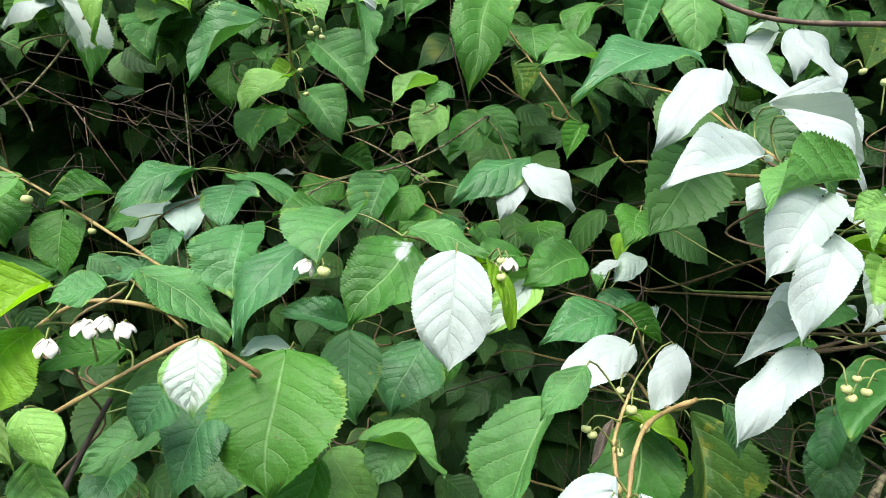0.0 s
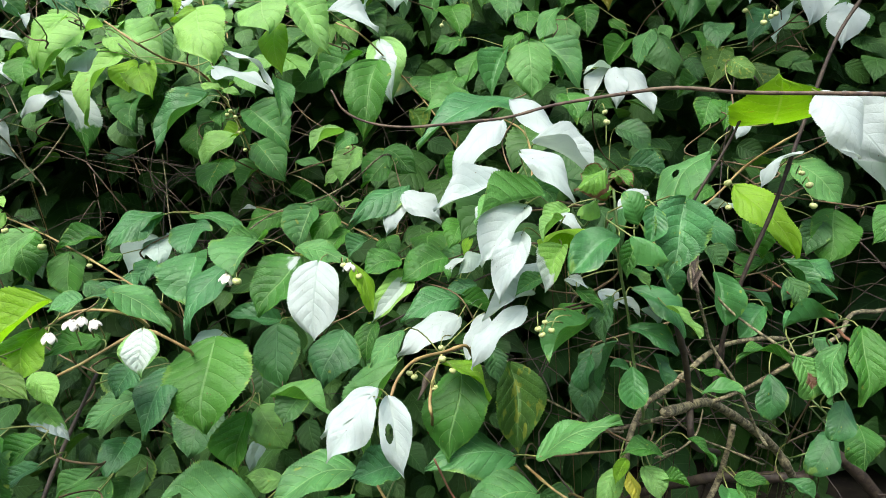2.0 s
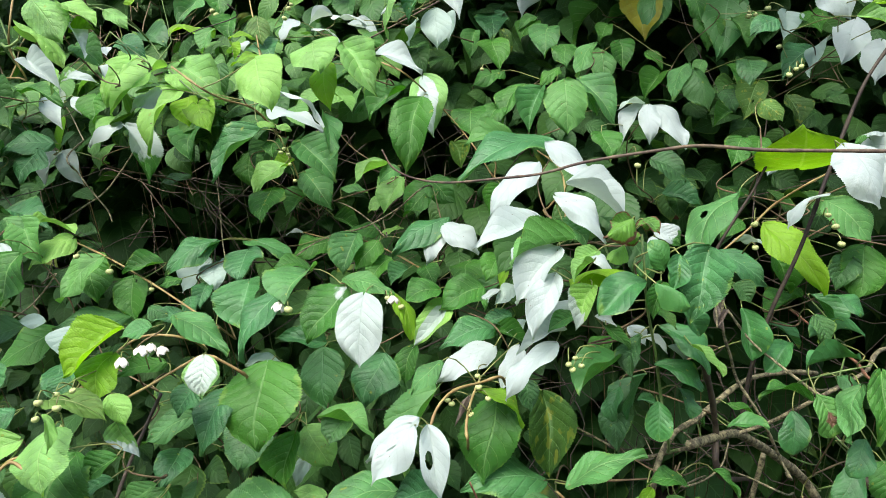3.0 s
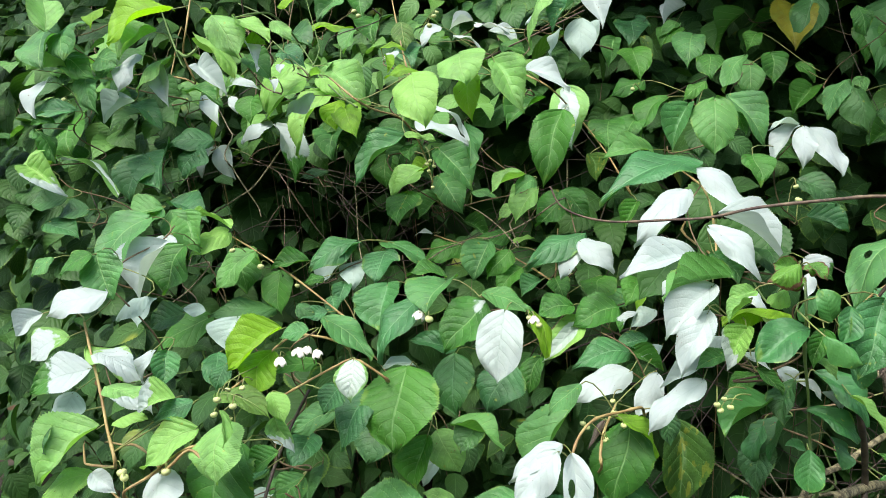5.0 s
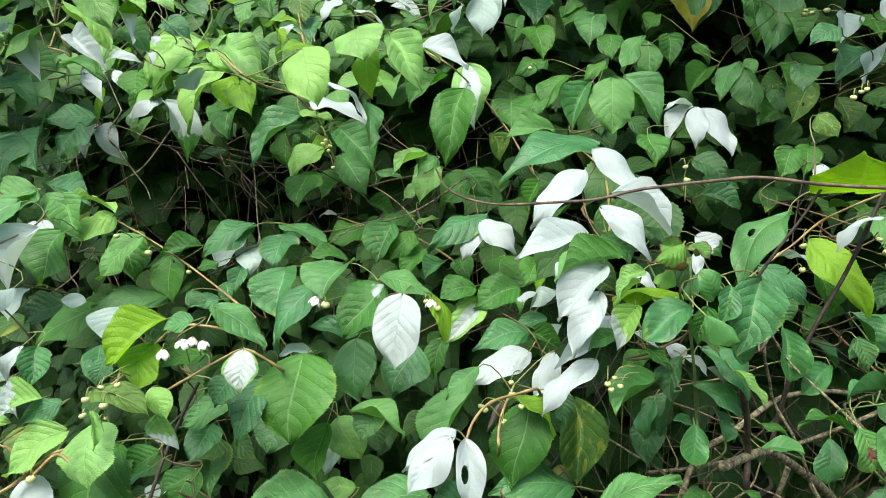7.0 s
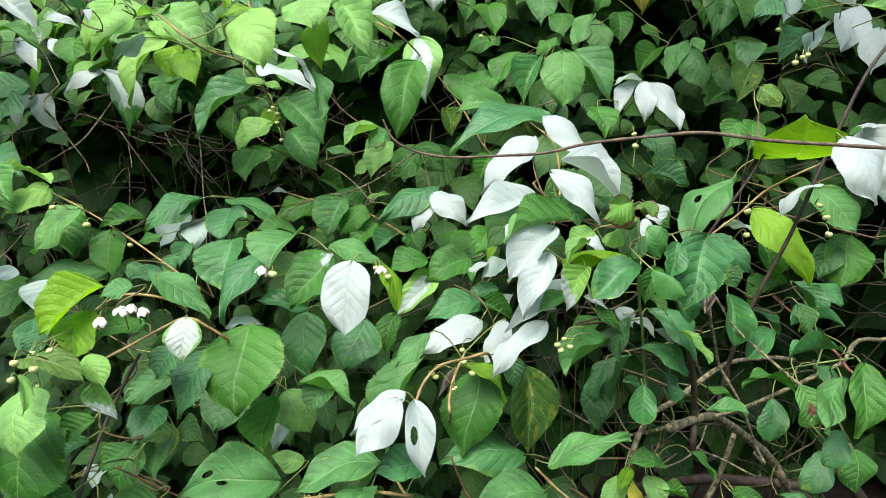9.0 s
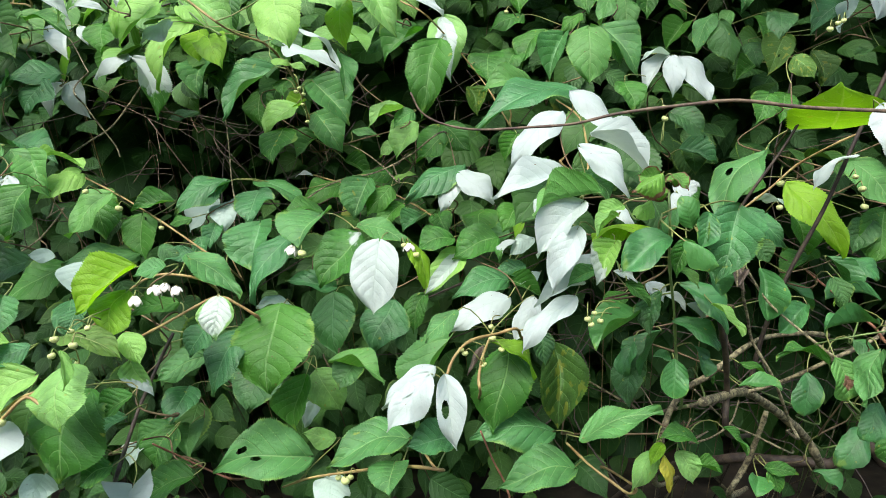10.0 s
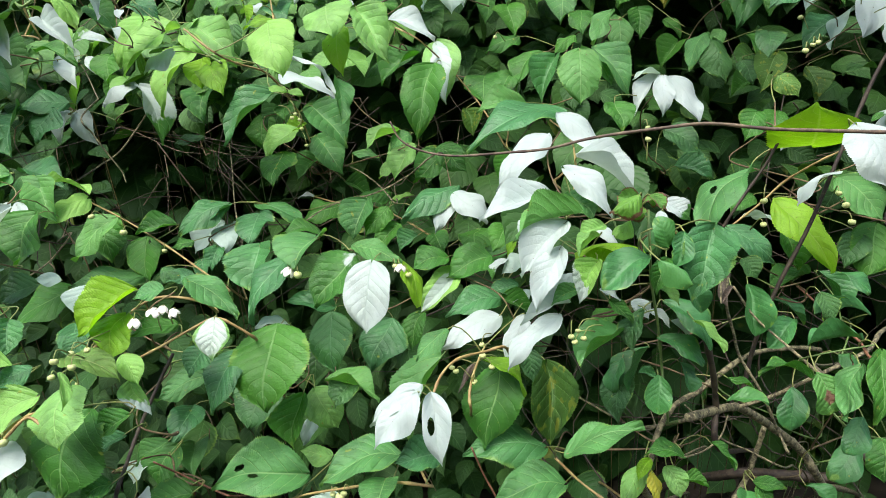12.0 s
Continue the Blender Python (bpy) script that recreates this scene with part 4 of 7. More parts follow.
s = shoot("vine_shoot", "climbing vine shoot with dark green serrated leaves", "dimmed", 0.0008, 0.0013, [(0.595, 1.124, 1.722), (0.590, 1.130, 1.707), (0.613, 1.228, 1.719), (0.662, 1.492, 1.806), (0.959, 2.531, 1.945), (0.959, 2.919, 0.000)])
leaf(s, "g", 2, (0.590, 1.094, 1.715), (0.564, 1.053, 1.669), 5, 0.049)
bud(s, "b", (0.581, 1.060, 1.649), 0.0056)
bud(s, "b", (0.579, 1.046, 1.653), 0.0037)
s = shoot("vine_shoot", "climbing vine shoot with green and white serrated leaves", "dimmed", 0.0008, 0.0013, [(-0.008, 0.880, 1.692), (-0.029, 0.901, 1.672), (-0.019, 0.891, 1.646), (-0.025, 0.783, 1.610), (-0.056, 0.767, 1.597), (-0.043, 0.782, 1.581), (-0.005, 0.825, 1.564), (-0.010, 0.814, 1.572), (-0.085, 1.115, 1.567), (-0.328, 2.190, 1.703), (-0.328, 2.392, 0.000)])
leaf(s, "l", 22, (-0.094, 0.729, 1.622), (-0.073, 0.684, 1.576), -4, 0.071)
leaf(s, "y", 4, (-0.086, 0.752, 1.596), (-0.079, 0.727, 1.527), -2, 0.039)
leaf(s, "l", 9, (-0.017, 0.612, 1.593), (0.024, 0.592, 1.527), -12, 0.045)
leaf(s, "w", 5, (-0.097, 0.952, 1.687), (-0.045, 0.945, 1.661), -30, 0.026)
leaf(s, "s", 11, (0.030, 0.890, 1.671), (0.018, 0.871, 1.627), 51, 0.029)
leaf(s, "g", 1, (0.003, 0.866, 1.562), (-0.049, 0.833, 1.515), 22, 0.050)
leaf(s, "l", 6, (0.015, 0.847, 1.715), (-0.007, 0.831, 1.634), 48, 0.040)
s = shoot("vine_shoot", "climbing vine shoot with green and white serrated leaves", "dimmed", 0.0008, 0.0013, [(-0.519, 0.644, 1.650), (-0.532, 0.648, 1.634), (-0.560, 0.644, 1.620), (-0.606, 0.625, 1.610), (-0.590, 0.656, 1.596), (-0.554, 0.726, 1.583), (-0.580, 0.721, 1.576), (-0.633, 0.800, 1.587), (-0.837, 1.061, 1.589), (-1.552, 1.911, 1.755), (-1.552, 2.178, 0.000)])
leaf(s, "w", 5, (-0.524, 0.624, 1.623), (-0.497, 0.605, 1.563), -11, 0.032)
leaf(s, "w", 8, (-0.509, 0.780, 1.589), (-0.492, 0.771, 1.560), -16, 0.019)
leaf(s, "l", 1, (-0.510, 0.607, 1.669), (-0.552, 0.573, 1.631), 24, 0.070)
leaf(s, "w", 8, (-0.544, 0.602, 1.639), (-0.560, 0.575, 1.585), 15, 0.047)
leaf(s, "s", 9, (-0.607, 0.661, 1.580), (-0.640, 0.633, 1.547), 19, 0.057)
leaf(s, "m", 2, (-0.622, 0.588, 1.613), (-0.596, 0.573, 1.556), -5, 0.041)
leaf(s, "l", 9, (-0.698, 0.559, 1.626), (-0.622, 0.563, 1.612), -89, 0.025)
s = shoot("vine_shoot", "climbing vine shoot with green and white serrated leaves", "dimmed", 0.0008, 0.0013, [(0.507, 1.015, 1.668), (0.523, 1.026, 1.646), (0.476, 1.081, 1.607), (0.456, 1.102, 1.576), (0.446, 1.048, 1.562), (0.450, 1.025, 1.555), (0.468, 1.003, 1.547), (0.494, 1.157, 1.572), (0.552, 1.349, 1.576), (0.814, 2.419, 1.686), (0.814, 2.675, 0.000)])
leaf(s, "s", 1, (0.609, 0.959, 1.632), (0.596, 0.929, 1.588), -2, 0.038)
leaf(s, "m", 0, (0.460, 0.979, 1.569), (0.428, 0.950, 1.511), 41, 0.041)
leaf(s, "m", 7, (0.486, 0.981, 1.573), (0.467, 0.965, 1.542), 8, 0.024)
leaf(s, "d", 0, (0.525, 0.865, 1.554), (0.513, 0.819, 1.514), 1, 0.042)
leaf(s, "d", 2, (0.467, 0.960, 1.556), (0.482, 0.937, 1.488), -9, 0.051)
leaf(s, "g", 3, (0.355, 1.174, 1.678), (0.334, 1.147, 1.644), 15, 0.035)
leaf(s, "g", 10, (0.421, 1.157, 1.617), (0.448, 1.148, 1.581), -19, 0.030)
leaf(s, "g", 5, (0.438, 1.115, 1.571), (0.403, 1.085, 1.523), 17, 0.049)
leaf(s, "g", 11, (0.473, 0.983, 1.680), (0.482, 0.968, 1.633), -5, 0.032)
bud(s, "b", (0.594, 1.065, 1.651), 0.0044)
s = shoot("vine_shoot", "climbing vine shoot with green and white serrated leaves", "dimmed", 0.0008, 0.0013, [(-0.283, 0.514, 1.644), (-0.298, 0.514, 1.641), (-0.299, 0.502, 1.638), (-0.286, 0.493, 1.631), (-0.272, 0.496, 1.616), (-0.267, 0.507, 1.602), (-0.280, 0.520, 1.595), (-0.340, 0.603, 1.611), (-0.529, 0.895, 1.639), (-1.084, 1.813, 1.783), (-1.084, 2.139, 0.000)])
leaf(s, "w", 11, (-0.283, 0.466, 1.621), (-0.258, 0.455, 1.581), -61, 0.021)
leaf(s, "l", 8, (-0.311, 0.456, 1.647), (-0.272, 0.442, 1.596), -13, 0.043)
leaf(s, "l", 11, (-0.283, 0.459, 1.640), (-0.238, 0.451, 1.611), -52, 0.031)
leaf(s, "y", 5, (-0.279, 0.465, 1.611), (-0.249, 0.464, 1.611), -88, 0.011)
leaf(s, "m", 8, (-0.294, 0.493, 1.604), (-0.257, 0.485, 1.575), -23, 0.034)
s = shoot("vine_shoot", "climbing vine shoot with green and white serrated leaves", "dimmed", 0.0008, 0.0013, [(-0.321, 0.510, 1.629), (-0.315, 0.512, 1.611), (-0.331, 0.587, 1.581), (-0.279, 0.543, 1.564), (-0.370, 0.676, 1.581), (-0.540, 0.910, 1.598), (-1.046, 1.841, 1.721), (-1.046, 2.196, 0.000)])
leaf(s, "g", 3, (-0.426, 0.716, 1.579), (-0.417, 0.687, 1.534), 0, 0.044)
leaf(s, "w", 1, (-0.237, 0.445, 1.569), (-0.229, 0.440, 1.556), -51, 0.009)
s = shoot("vine_shoot", "climbing vine shoot with green and white serrated leaves", "dimmed", 0.0008, 0.0013, [(0.617, 0.882, 1.627), (0.634, 0.906, 1.616), (0.645, 0.853, 1.598), (0.663, 0.874, 1.584), (0.671, 0.894, 1.579), (0.636, 0.831, 1.557), (0.612, 0.943, 1.527), (0.612, 0.969, 1.523), (0.710, 1.217, 1.585), (1.132, 2.251, 1.666), (1.132, 2.458, 0.000)])
leaf(s, "w", 3, (0.659, 0.833, 1.592), (0.622, 0.784, 1.533), 13, 0.051)
leaf(s, "s", 11, (0.672, 0.963, 1.588), (0.632, 0.931, 1.526), 75, 0.043)
leaf(s, "p", 9, (0.578, 1.012, 1.531), (0.546, 0.982, 1.470), 9, 0.050, ((-0.2, 0.55, 0.06),))
leaf(s, "d", 7, (0.539, 1.074, 1.527), (0.554, 1.052, 1.487), -10, 0.046)
leaf(s, "w", 8, (0.593, 0.770, 1.630), (0.615, 0.738, 1.581), 29, 0.044)
leaf(s, "w", 8, (0.619, 0.718, 1.601), (0.633, 0.717, 1.595), -11, 0.012)
leaf(s, "g", 3, (0.642, 0.946, 1.626), (0.640, 0.902, 1.585), 26, 0.035)
leaf(s, "y", 1, (0.646, 0.670, 1.578), (0.602, 0.665, 1.582), 19, 0.025)
bud(s, "b", (0.568, 0.912, 1.634), 0.0049)
bud(s, "b", (0.587, 0.926, 1.577), 0.0041)
s = shoot("vine_shoot", "climbing vine shoot with green and white serrated leaves", "dimmed", 0.0008, 0.0013, [(-0.192, 0.695, 1.617), (-0.186, 0.666, 1.607), (-0.156, 0.637, 1.593), (-0.165, 0.664, 1.575), (-0.197, 0.709, 1.551), (-0.171, 0.711, 1.526), (-0.169, 0.737, 1.509), (-0.192, 0.826, 1.509), (-0.323, 1.147, 1.555), (-0.712, 2.174, 1.608), (-0.712, 2.500, 0.000)])
leaf(s, "y", 11, (-0.300, 0.751, 1.567), (-0.296, 0.734, 1.522), -4, 0.039)
leaf(s, "w", 3, (-0.116, 0.599, 1.524), (-0.047, 0.590, 1.493), -41, 0.034)
leaf(s, "b", 9, (-0.192, 0.742, 1.510), (-0.252, 0.697, 1.437), 25, 0.062)
leaf(s, "l", 3, (-0.138, 0.609, 1.509), (-0.113, 0.607, 1.501), -25, 0.014)
bud(s, "b", (-0.094, 0.574, 1.473), 0.0027)
leaf(s, "y", 0, (-0.190, 0.671, 1.630), (-0.158, 0.680, 1.627), -41, 0.016)
leaf(s, "y", 5, (-0.158, 0.599, 1.607), (-0.150, 0.585, 1.584), -49, 0.013)
leaf(s, "y", 10, (-0.110, 0.590, 1.582), (-0.151, 0.577, 1.577), 38, 0.021)
leaf(s, "y", 4, (-0.284, 0.744, 1.559), (-0.248, 0.697, 1.510), -21, 0.046)
s = shoot("vine_shoot", "climbing vine shoot with dark green serrated leaves", "dimmed", 0.0008, 0.0013, [(0.336, 1.060, 1.612), (0.302, 1.028, 1.610), (0.308, 1.013, 1.604), (0.313, 1.008, 1.591), (0.293, 0.978, 1.562), (0.293, 0.940, 1.524), (0.314, 1.105, 1.530), (0.350, 1.451, 1.545), (0.490, 2.545, 1.662), (0.490, 2.760, 0.000)])
leaf(s, "g", 0, (0.263, 1.066, 1.634), (0.265, 1.017, 1.588), -5, 0.047)
leaf(s, "m", 7, (0.312, 0.981, 1.618), (0.280, 0.951, 1.559), 44, 0.042)
leaf(s, "m", 2, (0.330, 1.082, 1.621), (0.334, 1.057, 1.551), -5, 0.048)
leaf(s, "g", 9, (0.359, 1.026, 1.624), (0.360, 1.006, 1.571), -6, 0.042)
leaf(s, "m", 3, (0.283, 0.817, 1.527), (0.297, 0.805, 1.490), -12, 0.024)
s = shoot("vine_shoot", "climbing vine shoot with green and white serrated leaves", "dimmed", 0.0008, 0.0013, [(-0.577, 0.799, 1.592), (-0.585, 0.811, 1.583), (-0.585, 0.801, 1.575), (-0.589, 0.761, 1.558), (-0.561, 0.751, 1.528), (-0.528, 0.753, 1.508), (-0.530, 0.745, 1.501), (-0.578, 0.825, 1.507), (-0.779, 1.087, 1.520), (-1.486, 1.970, 1.502), (-1.486, 2.250, 0.000)])
leaf(s, "g", 6, (-0.560, 0.732, 1.596), (-0.489, 0.725, 1.568), -50, 0.043)
leaf(s, "d", 31, (-0.601, 0.759, 1.593), (-0.568, 0.708, 1.541), -2, 0.066)
leaf(s, "w", 1, (-0.569, 0.839, 1.592), (-0.548, 0.799, 1.544), -3, 0.046)
leaf(s, "b", 0, (-0.507, 0.712, 1.516), (-0.573, 0.681, 1.506), 26, 0.058)
leaf(s, "b", 7, (-0.508, 0.686, 1.506), (-0.529, 0.662, 1.459), 14, 0.059)
leaf(s, "b", 4, (-0.639, 0.700, 1.578), (-0.584, 0.699, 1.533), -52, 0.042)
s = shoot("vine_shoot", "climbing vine shoot with green and white serrated leaves", "dimmed", 0.0008, 0.0013, [(-0.666, 0.608, 1.582), (-0.644, 0.595, 1.559), (-0.653, 0.585, 1.539), (-0.670, 0.617, 1.522), (-0.658, 0.650, 1.500), (-0.661, 0.615, 1.488), (-0.686, 0.571, 1.486), (-0.770, 0.638, 1.478), (-1.042, 0.874, 1.535), (-1.876, 1.616, 1.580), (-1.876, 1.969, 0.000)])
leaf(s, "w", 4, (-0.679, 0.571, 1.607), (-0.670, 0.529, 1.554), 8, 0.051)
leaf(s, "c", 8, (-0.665, 0.569, 1.493), (-0.566, 0.566, 1.440), -83, 0.054)
leaf(s, "l", 6, (-0.674, 0.537, 1.507), (-0.668, 0.511, 1.476), 15, 0.043)
leaf(s, "g", 11, (-0.697, 0.559, 1.538), (-0.657, 0.548, 1.488), -67, 0.035)
leaf(s, "b", 2, (-0.626, 0.562, 1.562), (-0.687, 0.543, 1.553), 19, 0.037)
leaf(s, "g", 9, (-0.645, 0.542, 1.545), (-0.677, 0.533, 1.544), 19, 0.022)
bud(s, "b", (-0.642, 0.561, 1.579), 0.0040)
s = shoot("vine_shoot", "climbing vine shoot with green and white serrated leaves", "dimmed", 0.0008, 0.0013, [(-0.283, 0.596, 1.595), (-0.279, 0.620, 1.591), (-0.325, 0.680, 1.614), (-0.443, 0.845, 1.617), (-0.882, 1.796, 1.849), (-0.882, 2.041, 0.000)])
leaf(s, "l", 2, (-0.322, 0.657, 1.614), (-0.352, 0.625, 1.550), 11, 0.043)
leaf(s, "w", 4, (-0.205, 0.412, 1.581), (-0.201, 0.404, 1.571), -32, 0.009)
s = shoot("vine_shoot", "climbing vine shoot with green and white serrated leaves", "dimmed", 0.0008, 0.0013, [(0.031, 0.929, 1.554), (0.047, 0.912, 1.532), (0.112, 0.925, 1.517), (0.113, 1.002, 1.528), (0.054, 1.339, 1.529), (0.012, 2.434, 1.642), (0.012, 2.813, 0.000)])
leaf(s, "c", 6, (0.043, 0.822, 1.570), (0.057, 0.791, 1.479), -8, 0.059)
leaf(s, "g", 4, (0.049, 0.753, 1.532), (0.028, 0.710, 1.430), 4, 0.062)
leaf(s, "g", 6, (0.150, 0.963, 1.529), (0.128, 0.929, 1.487), 12, 0.046)
s = shoot("vine_shoot", "climbing vine shoot with dark green serrated leaves", "dimmed", 0.0008, 0.0013, [(0.555, 0.790, 1.581), (0.631, 0.904, 1.567), (0.690, 1.085, 1.530), (0.699, 1.062, 1.533), (0.755, 1.131, 1.528), (1.036, 2.156, 1.625), (1.036, 2.424, 0.000)])
leaf(s, "p", 3, (0.654, 1.098, 1.509), (0.668, 1.079, 1.453), -11, 0.048)
leaf(s, "b", 0, (0.513, 0.699, 1.584), (0.477, 0.683, 1.565), 7, 0.030)
leaf(s, "l", 7, (0.587, 0.646, 1.570), (0.636, 0.649, 1.550), -15, 0.030)
s = shoot("vine_shoot", "climbing vine shoot with green and white serrated leaves", "dimmed", 0.0008, 0.0013, [(0.239, 0.950, 1.558), (0.233, 0.929, 1.546), (0.253, 0.883, 1.535), (0.255, 0.853, 1.530), (0.264, 0.837, 1.515), (0.268, 0.845, 1.488), (0.203, 0.881, 1.468), (0.195, 0.988, 1.478), (0.194, 1.299, 1.438), (0.217, 2.399, 1.462), (0.217, 2.686, 0.000)])
leaf(s, "g", 11, (0.249, 0.905, 1.575), (0.217, 0.886, 1.546), 21, 0.024)
leaf(s, "m", 26, (0.253, 0.769, 1.540), (0.251, 0.740, 1.466), -3, 0.060)
leaf(s, "b", 1, (0.219, 0.794, 1.535), (0.198, 0.765, 1.471), 8, 0.039)
leaf(s, "m", 8, (0.276, 0.824, 1.546), (0.323, 0.801, 1.474), -17, 0.046)
leaf(s, "g", 10, (0.194, 0.972, 1.558), (0.153, 0.938, 1.496), 37, 0.047)
leaf(s, "g", 11, (0.156, 0.998, 1.591), (0.102, 0.971, 1.565), 20, 0.037)
leaf(s, "m", 8, (0.170, 0.827, 1.475), (0.101, 0.798, 1.465), 27, 0.045)
leaf(s, "w", 5, (0.366, 0.829, 1.500), (0.330, 0.800, 1.446), 34, 0.031)
bud(s, "b", (0.150, 0.617, 1.549), 0.0027)
bud(s, "b", (0.317, 0.541, 1.433), 0.0030)
s = shoot("vine_shoot", "climbing vine shoot with dark green serrated leaves", "dimmed", 0.0008, 0.0013, [(-0.802, 0.775, 1.572), (-0.807, 0.780, 1.557), (-0.880, 0.851, 1.555), (-1.091, 1.099, 1.625), (-1.824, 1.880, 1.710), (-1.824, 2.201, 0.000)])
leaf(s, "g", 24, (-0.792, 0.734, 1.571), (-0.758, 0.681, 1.504), 6, 0.096)
s = shoot("vine_shoot", "climbing vine shoot with green and white serrated leaves", "dimmed", 0.0008, 0.0013, [(0.668, 0.974, 1.559), (0.697, 0.957, 1.552), (0.658, 1.007, 1.529), (0.619, 1.161, 1.498), (0.654, 1.244, 1.502), (0.707, 1.487, 1.493), (1.122, 2.538, 1.520), (1.122, 2.829, 0.000)])
leaf(s, "w", 10, (0.735, 0.928, 1.570), (0.705, 0.877, 1.503), 0, 0.057)
leaf(s, "b", 4, (0.665, 1.016, 1.581), (0.608, 0.983, 1.532), 20, 0.044)
leaf(s, "g", 5, (0.576, 1.145, 1.497), (0.531, 1.120, 1.467), 23, 0.041)
leaf(s, "d", 11, (0.719, 0.983, 1.497), (0.661, 0.960, 1.490), 65, 0.035)
leaf(s, "g", 10, (0.578, 1.102, 1.568), (0.560, 1.048, 1.521), 5, 0.049)
bud(s, "b", (0.451, 0.468, 1.497), 0.0031)
bud(s, "b", (0.458, 0.470, 1.502), 0.0026)
bud(s, "b", (0.463, 0.471, 1.504), 0.0026)
s = shoot("vine_shoot", "climbing vine shoot with mostly white-blotched serrated leaves", "dimmed", 0.0008, 0.0013, [(-0.447, 0.838, 1.533), (-0.430, 0.867, 1.529), (-0.414, 0.853, 1.517), (-0.472, 0.803, 1.500), (-0.490, 0.817, 1.479), (-0.464, 0.952, 1.452), (-0.437, 0.990, 1.430), (-0.469, 1.064, 1.422), (-0.598, 1.285, 1.412), (-1.144, 2.263, 1.352), (-1.144, 2.492, 0.000)])
leaf(s, "w", 10, (-0.461, 0.820, 1.546), (-0.502, 0.794, 1.509), 23, 0.046)
leaf(s, "h", 5, (-0.424, 0.775, 1.536), (-0.379, 0.746, 1.444), -68, 0.060)
leaf(s, "m", 11, (-0.364, 0.865, 1.537), (-0.349, 0.823, 1.479), -5, 0.056)
leaf(s, "w", 9, (-0.540, 0.774, 1.503), (-0.557, 0.751, 1.455), 10, 0.042)
leaf(s, "w", 4, (-0.539, 0.776, 1.505), (-0.500, 0.760, 1.451), -13, 0.035)
leaf(s, "d", 8, (-0.439, 0.983, 1.454), (-0.493, 0.972, 1.444), 35, 0.029)
s = shoot("vine_shoot", "climbing vine shoot with dark green serrated leaves", "dimmed", 0.0008, 0.0013, [(-0.103, 0.827, 1.508), (-0.080, 0.832, 1.476), (-0.033, 0.806, 1.444), (-0.015, 0.835, 1.427), (-0.028, 0.828, 1.415), (-0.110, 0.888, 1.398), (-0.173, 0.856, 1.382), (-0.201, 0.911, 1.391), (-0.255, 1.160, 1.345), (-0.620, 2.202, 1.343), (-0.620, 2.494, 0.000)])
leaf(s, "l", 9, (-0.010, 0.756, 1.445), (-0.054, 0.733, 1.420), 48, 0.033)
leaf(s, "m", 2, (0.007, 0.756, 1.438), (-0.020, 0.740, 1.417), 18, 0.031)
leaf(s, "l", 7, (-0.003, 0.841, 1.419), (-0.036, 0.814, 1.369), 17, 0.049)
leaf(s, "m", 6, (-0.138, 0.949, 1.411), (-0.090, 0.945, 1.399), -53, 0.028)
leaf(s, "m", 3, (-0.090, 0.731, 1.523), (-0.077, 0.693, 1.457), -57, 0.036)
bud(s, "b", (-0.018, 0.815, 1.424), 0.0033)
s = shoot("vine_shoot", "climbing vine shoot with dark green serrated leaves", "dimmed", 0.0008, 0.0013, [(-0.610, 0.726, 1.486), (-0.601, 0.708, 1.459), (-0.535, 0.658, 1.417), (-0.499, 0.643, 1.394), (-0.508, 0.648, 1.392), (-0.590, 0.737, 1.388), (-0.787, 1.026, 1.385), (-1.426, 1.886, 1.392), (-1.426, 2.237, 0.000)])
leaf(s, "b", 25, (-0.586, 0.701, 1.502), (-0.558, 0.646, 1.442), 4, 0.077)
leaf(s, "b", 9, (-0.541, 0.644, 1.418), (-0.469, 0.637, 1.392), -45, 0.043)
leaf(s, "m", 4, (-0.493, 0.584, 1.413), (-0.467, 0.569, 1.364), -13, 0.046)
leaf(s, "m", 11, (-0.477, 0.587, 1.409), (-0.440, 0.571, 1.354), -18, 0.044)
leaf(s, "l", 11, (-0.471, 0.603, 1.403), (-0.405, 0.598, 1.386), -93, 0.022)
leaf(s, "b", 3, (-0.614, 0.680, 1.495), (-0.622, 0.649, 1.424), 6, 0.081)
s = shoot("vine_shoot", "climbing vine shoot with dark green serrated leaves", "dimmed", 0.0008, 0.0013, [(-0.189, 0.829, 1.483), (-0.268, 0.891, 1.482), (-0.259, 0.865, 1.458), (-0.206, 0.842, 1.424), (-0.173, 0.859, 1.398), (-0.166, 0.868, 1.382), (-0.194, 0.962, 1.380), (-0.319, 1.342, 1.349), (-0.587, 2.386, 1.222), (-0.587, 2.766, 0.000)])
leaf(s, "m", 1, (-0.137, 0.761, 1.486), (-0.083, 0.743, 1.426), -22, 0.064)
leaf(s, "g", 7, (-0.286, 0.917, 1.484), (-0.278, 0.895, 1.424), -2, 0.051)
leaf(s, "g", 0, (-0.200, 0.786, 1.422), (-0.206, 0.738, 1.375), 8, 0.061)
leaf(s, "m", 5, (-0.170, 0.865, 1.406), (-0.205, 0.843, 1.374), 21, 0.044)
bud(s, "b", (-0.089, 0.574, 1.466), 0.0027)
s = shoot("vine_shoot", "climbing vine shoot with green and white serrated leaves", "dimmed", 0.0008, 0.0013, [(0.361, 0.850, 1.488), (0.370, 0.850, 1.487), (0.363, 0.839, 1.477), (0.345, 0.856, 1.451), (0.350, 0.896, 1.415), (0.363, 0.911, 1.380), (0.392, 0.964, 1.356), (0.397, 1.005, 1.344), (0.403, 1.250, 1.355), (0.617, 2.332, 1.200), (0.617, 2.577, 0.000)])
leaf(s, "w", 0, (0.367, 0.779, 1.497), (0.364, 0.758, 1.444), 3, 0.030)
